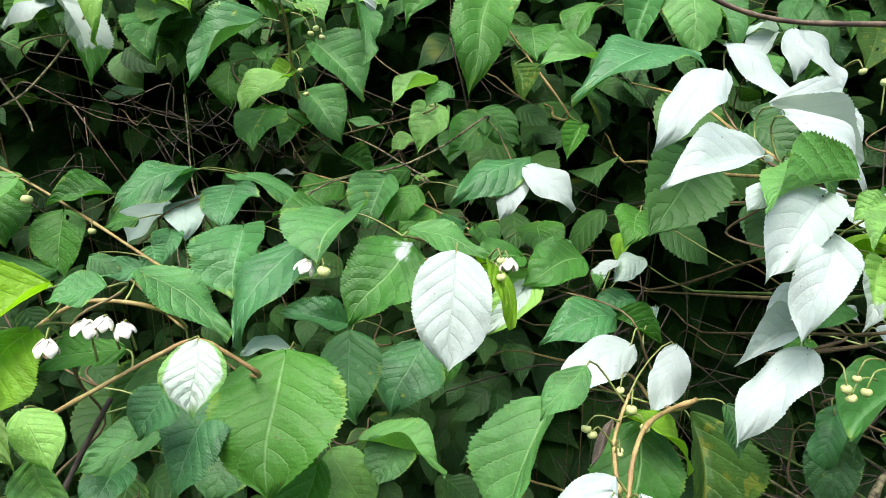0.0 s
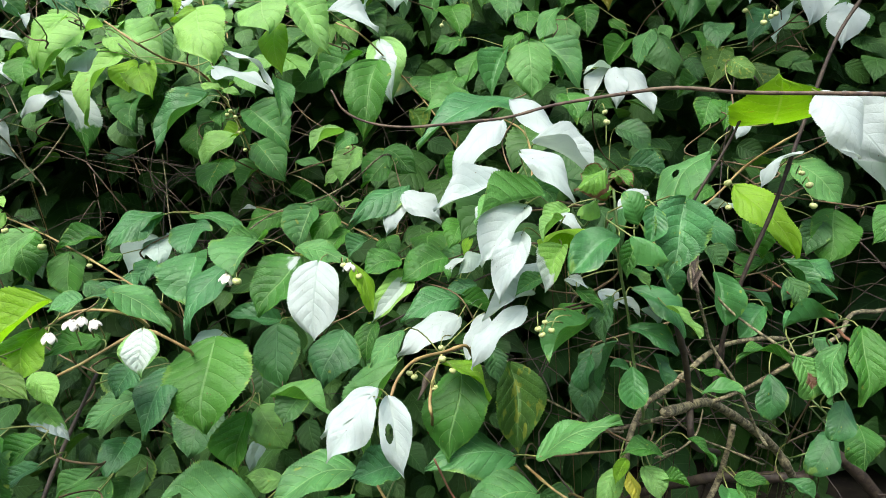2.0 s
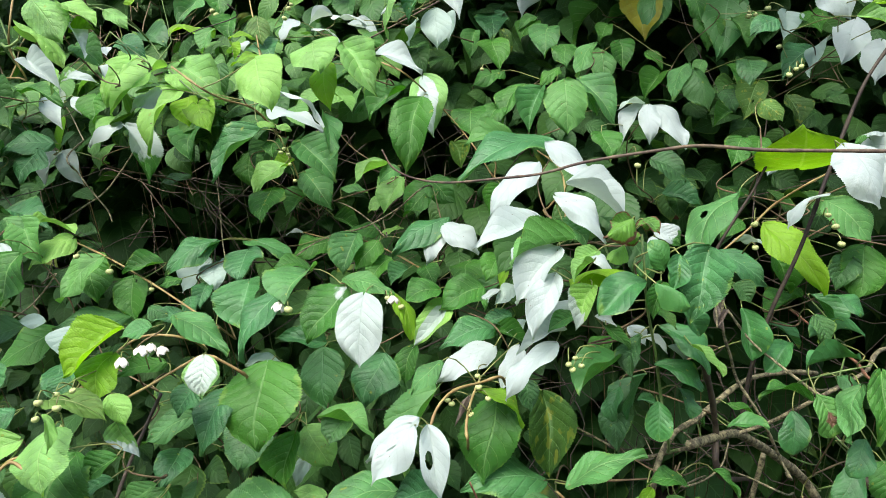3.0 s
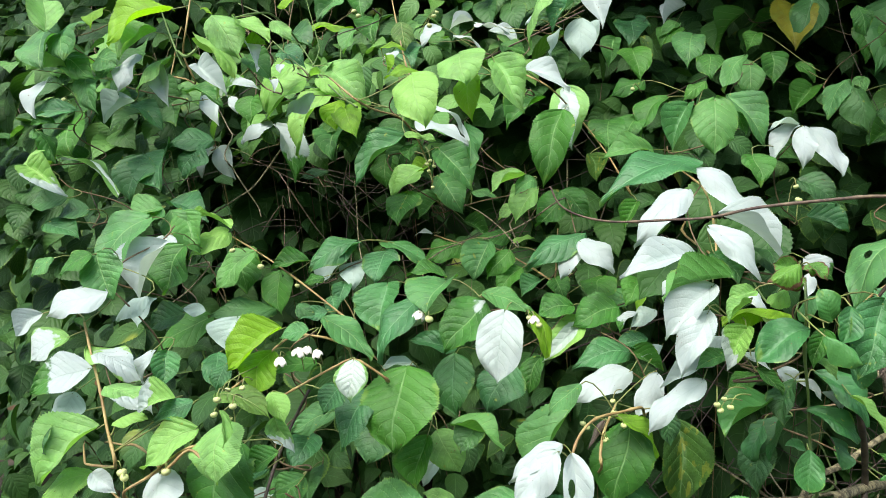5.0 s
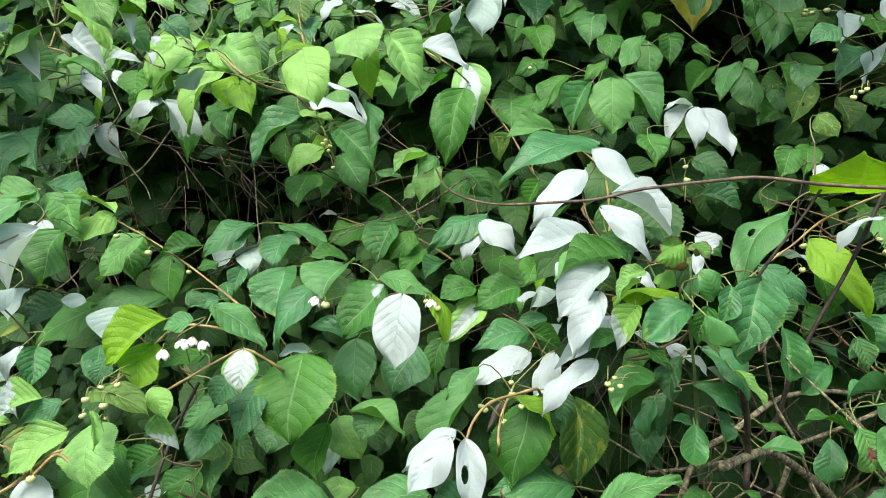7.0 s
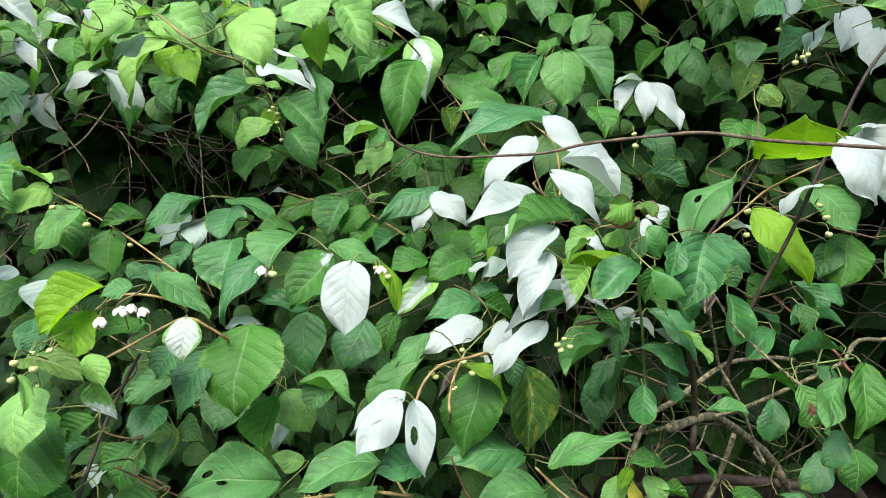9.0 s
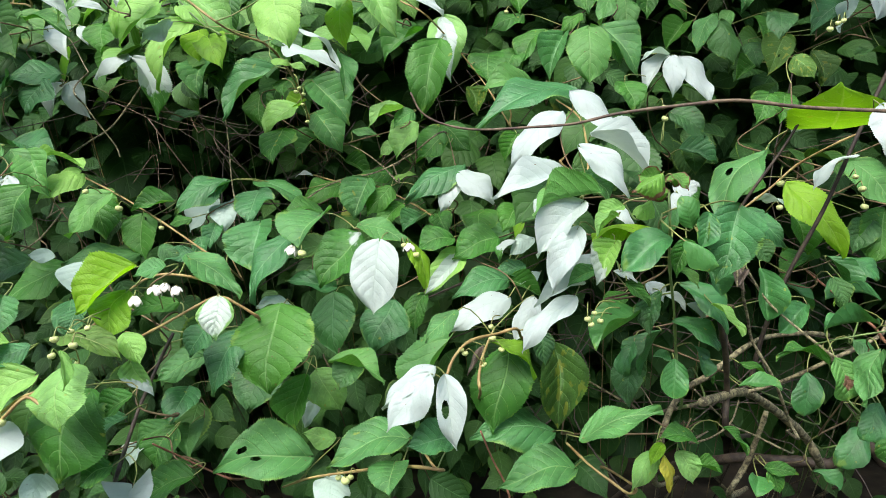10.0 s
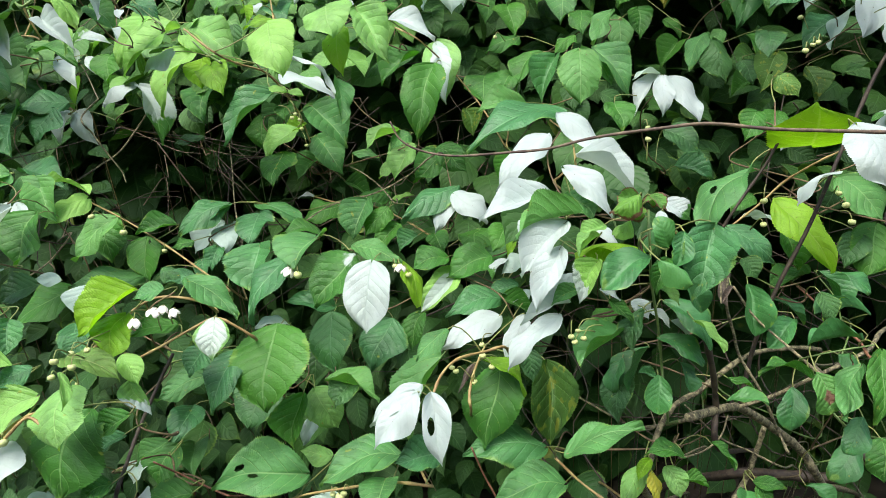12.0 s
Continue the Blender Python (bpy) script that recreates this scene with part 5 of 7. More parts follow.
leaf(s, "w", 7, (0.377, 0.782, 1.494), (0.412, 0.763, 1.432), -20, 0.042)
leaf(s, "s", 2, (0.366, 0.827, 1.502), (0.328, 0.811, 1.496), 56, 0.024)
leaf(s, "g", 4, (0.295, 0.708, 1.464), (0.304, 0.676, 1.427), -10, 0.039)
leaf(s, "d", 0, (0.393, 0.945, 1.419), (0.444, 0.932, 1.380), -21, 0.049)
leaf(s, "b", 1, (0.418, 0.997, 1.356), (0.475, 0.987, 1.331), -29, 0.055)
s = shoot("vine_shoot", "climbing vine shoot with green and white serrated leaves", "dimmed", 0.0008, 0.0013, [(-0.597, 0.494, 1.467), (-0.584, 0.504, 1.452), (-0.550, 0.536, 1.434), (-0.528, 0.547, 1.414), (-0.553, 0.507, 1.403), (-0.628, 0.577, 1.393), (-0.847, 0.824, 1.392), (-1.607, 1.599, 1.339), (-1.607, 1.986, 0.000)])
leaf(s, "m", 2, (-0.492, 0.562, 1.419), (-0.512, 0.542, 1.390), 15, 0.042)
leaf(s, "H", 1, (-0.598, 0.449, 1.484), (-0.539, 0.446, 1.446), -23, 0.037)
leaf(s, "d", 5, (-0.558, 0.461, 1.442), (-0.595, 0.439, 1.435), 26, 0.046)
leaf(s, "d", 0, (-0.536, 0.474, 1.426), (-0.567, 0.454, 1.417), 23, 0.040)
leaf(s, "m", 9, (-0.495, 0.564, 1.421), (-0.534, 0.537, 1.402), 22, 0.052)
leaf(s, "b", 11, (-0.574, 0.444, 1.410), (-0.529, 0.449, 1.392), -38, 0.033)
s = shoot("vine_shoot", "climbing vine shoot with dark green serrated leaves", "dimmed", 0.0008, 0.0013, [(0.465, 0.609, 1.452), (0.450, 0.558, 1.410), (0.453, 0.615, 1.376), (0.497, 0.693, 1.349), (0.542, 0.697, 1.314), (0.575, 0.785, 1.297), (0.674, 0.929, 1.300), (0.984, 1.949, 1.103), (0.984, 2.162, 0.000)])
leaf(s, "y", 24, (0.469, 0.500, 1.408), (0.457, 0.443, 1.447), -40, 0.086)
leaf(s, "m", 10, (0.421, 0.537, 1.381), (0.366, 0.497, 1.311), 59, 0.055, ((0.25, 0.42, 0.09),))
leaf(s, "d", 4, (0.601, 0.722, 1.277), (0.579, 0.702, 1.236), 9, 0.038)
bud(s, "b", (0.429, 0.512, 1.352), 0.0040)
leaf(s, "p", 6, (0.478, 0.643, 1.482), (0.495, 0.628, 1.456), 9, 0.027)
s = shoot("vine_shoot", "climbing vine shoot with mostly white-blotched serrated leaves", "dimmed", 0.0008, 0.0013, [(0.224, 0.559, 1.435), (0.209, 0.517, 1.408), (0.226, 0.466, 1.368), (0.273, 0.444, 1.348), (0.306, 0.498, 1.342), (0.281, 0.591, 1.333), (0.196, 0.584, 1.331), (0.200, 0.695, 1.320), (0.225, 1.032, 1.271), (0.194, 2.122, 1.097), (0.194, 2.492, 0.000)])
leaf(s, "w", 7, (0.223, 0.550, 1.451), (0.284, 0.531, 1.388), -23, 0.036)
leaf(s, "w", 0, (0.209, 0.520, 1.431), (0.155, 0.485, 1.377), 22, 0.036)
leaf(s, "g", 4, (0.162, 0.547, 1.329), (0.146, 0.517, 1.306), 14, 0.034)
bud(s, "b", (0.313, 0.503, 1.422), 0.0035)
leaf(s, "h", 7, (0.356, 0.688, 1.334), (0.387, 0.682, 1.309), -16, 0.030)
leaf(s, "w", 8, (0.196, 0.398, 1.360), (0.182, 0.386, 1.346), 27, 0.016)
s = shoot("vine_shoot", "climbing vine shoot with green and white serrated leaves", "dimmed", 0.0008, 0.0013, [(0.491, 0.759, 1.429), (0.503, 0.755, 1.420), (0.486, 0.796, 1.401), (0.457, 0.788, 1.376), (0.508, 0.721, 1.358), (0.539, 0.674, 1.345), (0.507, 0.688, 1.330), (0.529, 0.771, 1.310), (0.663, 1.171, 1.303), (0.973, 2.208, 1.109), (0.973, 2.427, 0.000)])
leaf(s, "w", 8, (0.519, 0.740, 1.418), (0.506, 0.724, 1.390), 9, 0.024)
leaf(s, "g", 3, (0.471, 0.709, 1.441), (0.451, 0.690, 1.405), 10, 0.034)
leaf(s, "g", 10, (0.524, 0.817, 1.439), (0.509, 0.787, 1.401), 2, 0.036)
leaf(s, "m", 0, (0.572, 0.703, 1.352), (0.615, 0.684, 1.295), -21, 0.062)
leaf(s, "y", 10, (0.475, 0.631, 1.334), (0.530, 0.604, 1.252), -14, 0.051)
leaf(s, "w", 2, (0.518, 0.561, 1.372), (0.469, 0.535, 1.342), 72, 0.027)
bud(s, "b", (0.554, 0.617, 1.310), 0.0045)
bud(s, "b", (0.517, 0.537, 1.341), 0.0041)
bud(s, "b", (0.510, 0.538, 1.354), 0.0035)
s = shoot("vine_shoot", "climbing vine shoot with mostly white-blotched serrated leaves", "dimmed", 0.0008, 0.0013, [(0.645, 0.741, 1.413), (0.671, 0.760, 1.399), (0.622, 0.744, 1.374), (0.550, 0.736, 1.346), (0.527, 0.759, 1.325), (0.566, 0.716, 1.312), (0.610, 0.631, 1.303), (0.650, 0.721, 1.288), (0.762, 0.945, 1.247), (1.234, 1.926, 1.040), (1.234, 2.278, 0.000)])
leaf(s, "w", 10, (0.475, 0.407, 1.427), (0.496, 0.388, 1.373), -13, 0.045)
leaf(s, "h", 6, (0.626, 0.683, 1.434), (0.590, 0.668, 1.424), 73, 0.022)
leaf(s, "w", 3, (0.618, 0.690, 1.426), (0.663, 0.670, 1.346), 28, 0.077)
leaf(s, "s", 5, (0.740, 0.773, 1.408), (0.688, 0.718, 1.304), 63, 0.064)
leaf(s, "g", 7, (0.480, 0.756, 1.328), (0.448, 0.737, 1.309), 23, 0.029)
leaf(s, "g", 2, (0.616, 0.543, 1.311), (0.572, 0.525, 1.277), 23, 0.040)
s = shoot("vine_shoot", "climbing vine shoot with green and white serrated leaves", "dimmed", 0.0008, 0.0013, [(0.057, 0.765, 1.393), (0.070, 0.717, 1.363), (0.078, 0.700, 1.345), (0.060, 0.689, 1.339), (0.050, 0.685, 1.330), (0.069, 0.722, 1.313), (0.057, 0.776, 1.294), (0.033, 0.889, 1.271), (-0.003, 1.157, 1.253), (-0.128, 2.236, 1.036), (-0.128, 2.456, 0.000)])
leaf(s, "b", 8, (0.082, 0.684, 1.366), (0.010, 0.646, 1.327), 25, 0.046)
leaf(s, "w", 0, (0.077, 0.672, 1.354), (0.056, 0.649, 1.309), 8, 0.029)
leaf(s, "w", 0, (0.082, 0.666, 1.358), (0.127, 0.654, 1.320), -25, 0.040)
leaf(s, "g", 6, (0.036, 0.749, 1.292), (0.054, 0.720, 1.266), -16, 0.034)
leaf(s, "g", 3, (0.050, 0.827, 1.404), (-0.001, 0.797, 1.364), 21, 0.050)
leaf(s, "g", 11, (-0.030, 0.736, 1.335), (-0.059, 0.714, 1.297), 13, 0.040)
leaf(s, "g", 0, (0.040, 0.811, 1.416), (0.082, 0.801, 1.377), -2, 0.042)
s = shoot("vine_shoot", "climbing vine shoot with green and white serrated leaves", "dimmed", 0.0008, 0.0013, [(-0.409, 0.481, 1.403), (-0.407, 0.450, 1.387), (-0.425, 0.402, 1.368), (-0.437, 0.399, 1.346), (-0.414, 0.441, 1.322), (-0.406, 0.489, 1.301), (-0.401, 0.498, 1.294), (-0.469, 0.589, 1.286), (-0.712, 0.876, 1.242), (-1.368, 1.720, 1.067), (-1.368, 2.084, 0.000)])
leaf(s, "w", 1, (-0.398, 0.448, 1.384), (-0.418, 0.417, 1.318), 9, 0.057)
leaf(s, "d", 3, (-0.416, 0.492, 1.287), (-0.453, 0.471, 1.268), 20, 0.045)
leaf(s, "s", 1, (-0.440, 0.465, 1.310), (-0.442, 0.436, 1.281), 12, 0.043)
leaf(s, "m", 7, (-0.426, 0.453, 1.416), (-0.474, 0.409, 1.356), 20, 0.072)
leaf(s, "m", 27, (-0.383, 0.322, 1.390), (-0.359, 0.311, 1.345), -10, 0.044)
leaf(s, "s", 10, (-0.363, 0.363, 1.336), (-0.387, 0.343, 1.313), 25, 0.031)
leaf(s, "s", 3, (-0.379, 0.485, 1.291), (-0.404, 0.475, 1.297), 25, 0.018)
s = shoot("vine_shoot", "climbing vine shoot with bright yellow-green serrated leaves", "dimmed", 0.0008, 0.0013, [(-0.061, 0.930, 1.389), (-0.048, 0.914, 1.379), (-0.078, 1.018, 1.373), (-0.095, 1.290, 1.326), (-0.298, 2.364, 1.351), (-0.298, 2.578, 0.000)])
leaf(s, "l", 11, (-0.047, 0.878, 1.386), (-0.072, 0.863, 1.368), 22, 0.026)
s = shoot("shrub_twig", "smooth dark green shrub twig with oval leaves beside the vine", "green", 0.0008, 0.0013, [(0.293, 0.402, 1.371), (0.299, 0.404, 1.370), (0.297, 0.399, 1.369), (0.292, 0.392, 1.366), (0.285, 0.394, 1.357), (0.280, 0.402, 1.346), (0.281, 0.403, 1.341), (0.284, 0.508, 1.320), (0.307, 0.790, 1.311), (0.509, 1.866, 1.145), (0.509, 2.208, 0.000)])
leaf(s, "l", 13, (0.280, 0.362, 1.358), (0.267, 0.347, 1.346), 17, 0.017)
leaf(s, "r", 13, (0.286, 0.343, 1.382), (0.262, 0.334, 1.368), 18, 0.021)
leaf(s, "r", 4, (0.299, 0.367, 1.379), (0.311, 0.361, 1.367), -30, 0.014)
leaf(s, "r", 12, (0.287, 0.350, 1.376), (0.270, 0.361, 1.381), -7, 0.016)
leaf(s, "r", 13, (0.304, 0.370, 1.379), (0.294, 0.358, 1.374), 0, 0.012)
leaf(s, "r", 13, (0.291, 0.353, 1.366), (0.278, 0.366, 1.372), -1, 0.015)
s = shoot("vine_shoot", "climbing vine shoot with green and white serrated leaves", "dimmed", 0.0008, 0.0013, [(-0.425, 0.338, 1.376), (-0.392, 0.342, 1.352), (-0.355, 0.359, 1.299), (-0.355, 0.375, 1.263), (-0.367, 0.372, 1.248), (-0.393, 0.360, 1.238), (-0.459, 0.429, 1.224), (-0.716, 0.671, 1.105), (-1.438, 1.432, 0.884), (-1.438, 1.758, 0.000)])
leaf(s, "w", 4, (-0.332, 0.328, 1.286), (-0.329, 0.305, 1.259), 12, 0.027)
leaf(s, "g", 0, (-0.384, 0.313, 1.391), (-0.407, 0.294, 1.373), 26, 0.037)
leaf(s, "m", 4, (-0.427, 0.306, 1.388), (-0.442, 0.292, 1.371), 23, 0.028)
leaf(s, "b", 5, (-0.308, 0.322, 1.288), (-0.301, 0.302, 1.256), -37, 0.029)
s = shoot("vine_shoot", "climbing vine shoot with green and white serrated leaves", "dimmed", 0.0008, 0.0013, [(0.225, 0.439, 1.351), (0.216, 0.465, 1.337), (0.204, 0.479, 1.322), (0.220, 0.461, 1.315), (0.241, 0.445, 1.314), (0.244, 0.440, 1.313), (0.248, 0.443, 1.312), (0.259, 0.565, 1.288), (0.244, 0.843, 1.203), (0.324, 1.920, 0.968), (0.324, 2.253, 0.000)])
leaf(s, "m", 1, (0.239, 0.388, 1.363), (0.182, 0.362, 1.348), 93, 0.030)
leaf(s, "y", 4, (0.176, 0.612, 1.312), (0.155, 0.594, 1.277), 65, 0.026)
leaf(s, "w", 11, (0.225, 0.393, 1.354), (0.186, 0.365, 1.309), 19, 0.034)
leaf(s, "w", 4, (0.220, 0.372, 1.334), (0.197, 0.347, 1.283), 14, 0.028)
leaf(s, "l", 1, (0.255, 0.373, 1.344), (0.236, 0.362, 1.329), 64, 0.015)
leaf(s, "H", 9, (0.253, 0.382, 1.319), (0.236, 0.363, 1.285), 11, 0.024)
leaf(s, "w", 6, (0.271, 0.414, 1.321), (0.284, 0.410, 1.312), -19, 0.010)
leaf(s, "y", 6, (0.296, 0.423, 1.321), (0.234, 0.399, 1.321), 92, 0.015)
s = shoot("vine_shoot", "climbing vine shoot with green and white serrated leaves", "dimmed", 0.0008, 0.0013, [(-0.468, 0.589, 1.363), (-0.443, 0.585, 1.342), (-0.421, 0.591, 1.296), (-0.426, 0.600, 1.263), (-0.441, 0.617, 1.252), (-0.490, 0.682, 1.235), (-0.687, 0.981, 1.181), (-1.348, 1.849, 0.986), (-1.348, 2.081, 0.000)])
leaf(s, "w", 10, (-0.440, 0.494, 1.387), (-0.459, 0.479, 1.362), 19, 0.026)
leaf(s, "w", 8, (-0.475, 0.547, 1.381), (-0.452, 0.525, 1.316), -11, 0.030)
leaf(s, "g", 3, (-0.441, 0.537, 1.368), (-0.458, 0.509, 1.305), 11, 0.074)
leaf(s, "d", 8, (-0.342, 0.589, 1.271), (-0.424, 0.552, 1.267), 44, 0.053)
leaf(s, "g", 0, (-0.439, 0.579, 1.258), (-0.504, 0.538, 1.216), 23, 0.067)
s = shoot("vine_shoot", "climbing vine shoot with dark green serrated leaves", "dimmed", 0.0008, 0.0013, [(-0.173, 0.734, 1.336), (-0.163, 0.779, 1.332), (-0.184, 0.785, 1.330), (-0.178, 0.772, 1.318), (-0.152, 0.697, 1.307), (-0.137, 0.655, 1.299), (-0.129, 0.633, 1.289), (-0.179, 0.766, 1.268), (-0.266, 0.949, 1.222), (-0.644, 1.966, 1.068), (-0.644, 2.354, 0.000)])
leaf(s, "b", 6, (-0.246, 0.674, 1.356), (-0.309, 0.638, 1.318), 24, 0.051)
leaf(s, "m", 1, (-0.063, 0.750, 1.345), (-0.082, 0.725, 1.290), 13, 0.056)
leaf(s, "b", 10, (-0.224, 0.725, 1.347), (-0.151, 0.714, 1.309), -64, 0.048)
leaf(s, "b", 9, (-0.252, 0.678, 1.354), (-0.265, 0.642, 1.335), 23, 0.045)
leaf(s, "b", 25, (-0.170, 0.598, 1.308), (-0.166, 0.556, 1.254), 6, 0.065)
leaf(s, "b", 0, (-0.101, 0.535, 1.306), (-0.146, 0.494, 1.233), 28, 0.055)
leaf(s, "g", 10, (-0.101, 0.641, 1.312), (-0.150, 0.621, 1.317), 53, 0.032)
bud(s, "f", (-0.087, 0.487, 1.295), 0.0072)
bud(s, "b", (-0.071, 0.475, 1.294), 0.0050)
s = shoot("shrub_twig", "smooth dark green shrub twig with oval leaves beside the vine", "green", 0.0008, 0.0013, [(0.289, 0.357, 1.348), (0.287, 0.358, 1.338), (0.291, 0.398, 1.311), (0.271, 0.482, 1.271), (0.271, 0.548, 1.264), (0.294, 0.828, 1.205), (0.395, 1.892, 0.982), (0.395, 2.221, 0.000)])
leaf(s, "o", 13, (0.296, 0.294, 1.337), (0.320, 0.288, 1.319), -36, 0.017)
leaf(s, "o", 11, (0.318, 0.318, 1.355), (0.310, 0.305, 1.329), 2, 0.018)
s = shoot("vine_shoot", "climbing vine shoot with green and white serrated leaves", "dimmed", 0.0008, 0.0013, [(0.321, 0.392, 1.344), (0.299, 0.407, 1.337), (0.295, 0.413, 1.325), (0.304, 0.412, 1.305), (0.303, 0.416, 1.287), (0.287, 0.418, 1.275), (0.272, 0.415, 1.270), (0.271, 0.500, 1.246), (0.308, 0.837, 1.152), (0.514, 1.894, 0.865), (0.514, 2.128, 0.000)])
leaf(s, "b", 5, (0.344, 0.335, 1.354), (0.324, 0.310, 1.299), 7, 0.041)
leaf(s, "o", 4, (0.310, 0.393, 1.348), (0.295, 0.382, 1.327), 40, 0.016)
leaf(s, "w", 6, (0.258, 0.436, 1.280), (0.272, 0.433, 1.272), -28, 0.009)
leaf(s, "l", 4, (0.307, 0.370, 1.297), (0.322, 0.365, 1.282), -34, 0.012)
leaf(s, "g", 1, (0.312, 0.371, 1.322), (0.301, 0.356, 1.293), 7, 0.018)
s = shoot("vine_shoot", "climbing vine shoot with green and white serrated leaves", "dimmed", 0.0008, 0.0013, [(-0.228, 0.690, 1.331), (-0.234, 0.667, 1.329), (-0.253, 0.662, 1.322), (-0.271, 0.655, 1.311), (-0.313, 0.738, 1.288), (-0.505, 1.074, 1.221), (-0.923, 2.040, 1.119), (-0.923, 2.361, 0.000)])
leaf(s, "g", 11, (-0.271, 0.610, 1.315), (-0.297, 0.598, 1.308), 28, 0.019)
leaf(s, "s", 1, (-0.368, 0.883, 1.305), (-0.408, 0.852, 1.255), 19, 0.062)
leaf(s, "b", 23, (-0.207, 0.691, 1.338), (-0.205, 0.641, 1.304), 5, 0.057)
leaf(s, "s", 8, (-0.246, 0.680, 1.328), (-0.241, 0.641, 1.294), 4, 0.048)
s = shoot("vine_shoot", "climbing vine shoot with green and white serrated leaves", "dimmed", 0.0008, 0.0013, [(-0.019, 0.507, 1.315), (-0.001, 0.525, 1.308), (0.022, 0.519, 1.301), (0.005, 0.542, 1.293), (-0.029, 0.581, 1.279), (-0.054, 0.587, 1.258), (-0.082, 0.600, 1.240), (-0.100, 0.691, 1.211), (-0.226, 0.927, 1.151), (-0.545, 1.944, 0.974), (-0.545, 2.332, 0.000)])
leaf(s, "hb", 0, (-0.015, 0.507, 1.307), (-0.056, 0.476, 1.256), 16, 0.061)
leaf(s, "m", 25, (-0.067, 0.530, 1.327), (-0.076, 0.479, 1.299), 17, 0.062)
leaf(s, "S", 0, (0.022, 0.453, 1.309), (0.017, 0.425, 1.240), 0, 0.051)
leaf(s, "m", 7, (-0.011, 0.502, 1.320), (0.044, 0.494, 1.296), -41, 0.035)
leaf(s, "y", 2, (0.035, 0.508, 1.305), (0.061, 0.490, 1.250), -75, 0.034)
leaf(s, "b", 9, (-0.088, 0.630, 1.216), (-0.147, 0.607, 1.229), 29, 0.035)
bud(s, "f", (0.056, 0.438, 1.306), 0.0058)
bud(s, "b", (0.053, 0.489, 1.288), 0.0037)
bud(s, "b", (0.051, 0.437, 1.309), 0.0029)
s = shoot("shrub_twig", "smooth dark green shrub twig with oval leaves beside the vine", "green", 0.0008, 0.0013, [(0.355, 0.608, 1.311), (0.363, 0.548, 1.292), (0.358, 0.521, 1.280), (0.372, 0.517, 1.276), (0.396, 0.540, 1.273), (0.401, 0.560, 1.271), (0.386, 0.518, 1.271), (0.408, 0.614, 1.253), (0.477, 0.952, 1.166), (0.687, 1.994, 0.914), (0.687, 2.231, 0.000)])
leaf(s, "o", 8, (0.352, 0.500, 1.272), (0.327, 0.492, 1.286), 29, 0.016)
leaf(s, "w", 7, (0.327, 0.515, 1.344), (0.324, 0.505, 1.322), 1, 0.014)
leaf(s, "d", 4, (0.426, 0.579, 1.277), (0.440, 0.571, 1.255), -20, 0.029)
leaf(s, "x", 13, (0.387, 0.474, 1.295), (0.382, 0.462, 1.269), 4, 0.007)
leaf(s, "x", 13, (0.376, 0.451, 1.282), (0.379, 0.440, 1.258), -4, 0.008)
leaf(s, "x", 3, (0.384, 0.450, 1.277), (0.372, 0.440, 1.261), 12, 0.005)
s = shoot("vine_shoot", "climbing vine shoot with dark green serrated leaves", "dimmed", 0.0008, 0.0013, [(-0.174, 0.395, 1.296), (-0.198, 0.382, 1.280), (-0.202, 0.389, 1.245), (-0.199, 0.409, 1.208), (-0.213, 0.372, 1.187), (-0.200, 0.344, 1.171), (-0.174, 0.357, 1.156), (-0.215, 0.428, 1.125), (-0.417, 0.685, 0.981), (-0.926, 1.549, 0.562), (-0.926, 1.801, 0.000)])
leaf(s, "g", 2, (-0.188, 0.262, 1.221), (-0.203, 0.231, 1.155), 9, 0.077)
leaf(s, "b", 10, (-0.132, 0.443, 1.212), (-0.160, 0.412, 1.153), 16, 0.049)
leaf(s, "m", 11, (-0.177, 0.351, 1.151), (-0.204, 0.334, 1.133), 31, 0.021)
leaf(s, "y", 10, (-0.205, 0.355, 1.283), (-0.215, 0.334, 1.241), 12, 0.050)
leaf(s, "u", 2, (-0.214, 0.275, 1.265), (-0.159, 0.269, 1.248), -59, 0.033)
bud(s, "f", (-0.186, 0.339, 1.279), 0.0061)
bud(s, "b", (-0.173, 0.214, 1.285), 0.0035)
bud(s, "b", (-0.195, 0.261, 1.276), 0.0029)
bud(s, "b", (-0.181, 0.263, 1.278), 0.0029)
bud(s, "b", (-0.175, 0.211, 1.273), 0.0031)
bud(s, "b", (-0.159, 0.215, 1.280), 0.0035)
leaf(s, "b", 11, (-0.163, 0.357, 1.307), (-0.190, 0.347, 1.301), 34, 0.024)
leaf(s, "b", 4, (-0.187, 0.301, 1.182), (-0.211, 0.288, 1.166), 27, 0.022)
s = shoot("vine_shoot", "climbing vine shoot with dark green serrated leaves", "dimmed", 0.0008, 0.0013, [(0.434, 0.649, 1.299), (0.451, 0.650, 1.280), (0.465, 0.644, 1.253), (0.497, 0.656, 1.233), (0.508, 0.619, 1.227), (0.499, 0.611, 1.216), (0.484, 0.646, 1.213), (0.500, 0.729, 1.197), (0.606, 1.070, 1.102), (0.939, 2.085, 0.849), (0.939, 2.377, 0.000)])
leaf(s, "b", 0, (0.417, 0.614, 1.309), (0.467, 0.599, 1.266), -27, 0.036)
leaf(s, "g", 5, (0.493, 0.663, 1.292), (0.506, 0.647, 1.247), -8, 0.045)
leaf(s, "g", 9, (0.523, 0.661, 1.240), (0.473, 0.636, 1.216), 63, 0.035)
leaf(s, "o", 9, (0.481, 0.649, 1.211), (0.512, 0.637, 1.180), -47, 0.026)
leaf(s, "d", 11, (0.500, 0.549, 1.243), (0.508, 0.536, 1.211), -13, 0.026)
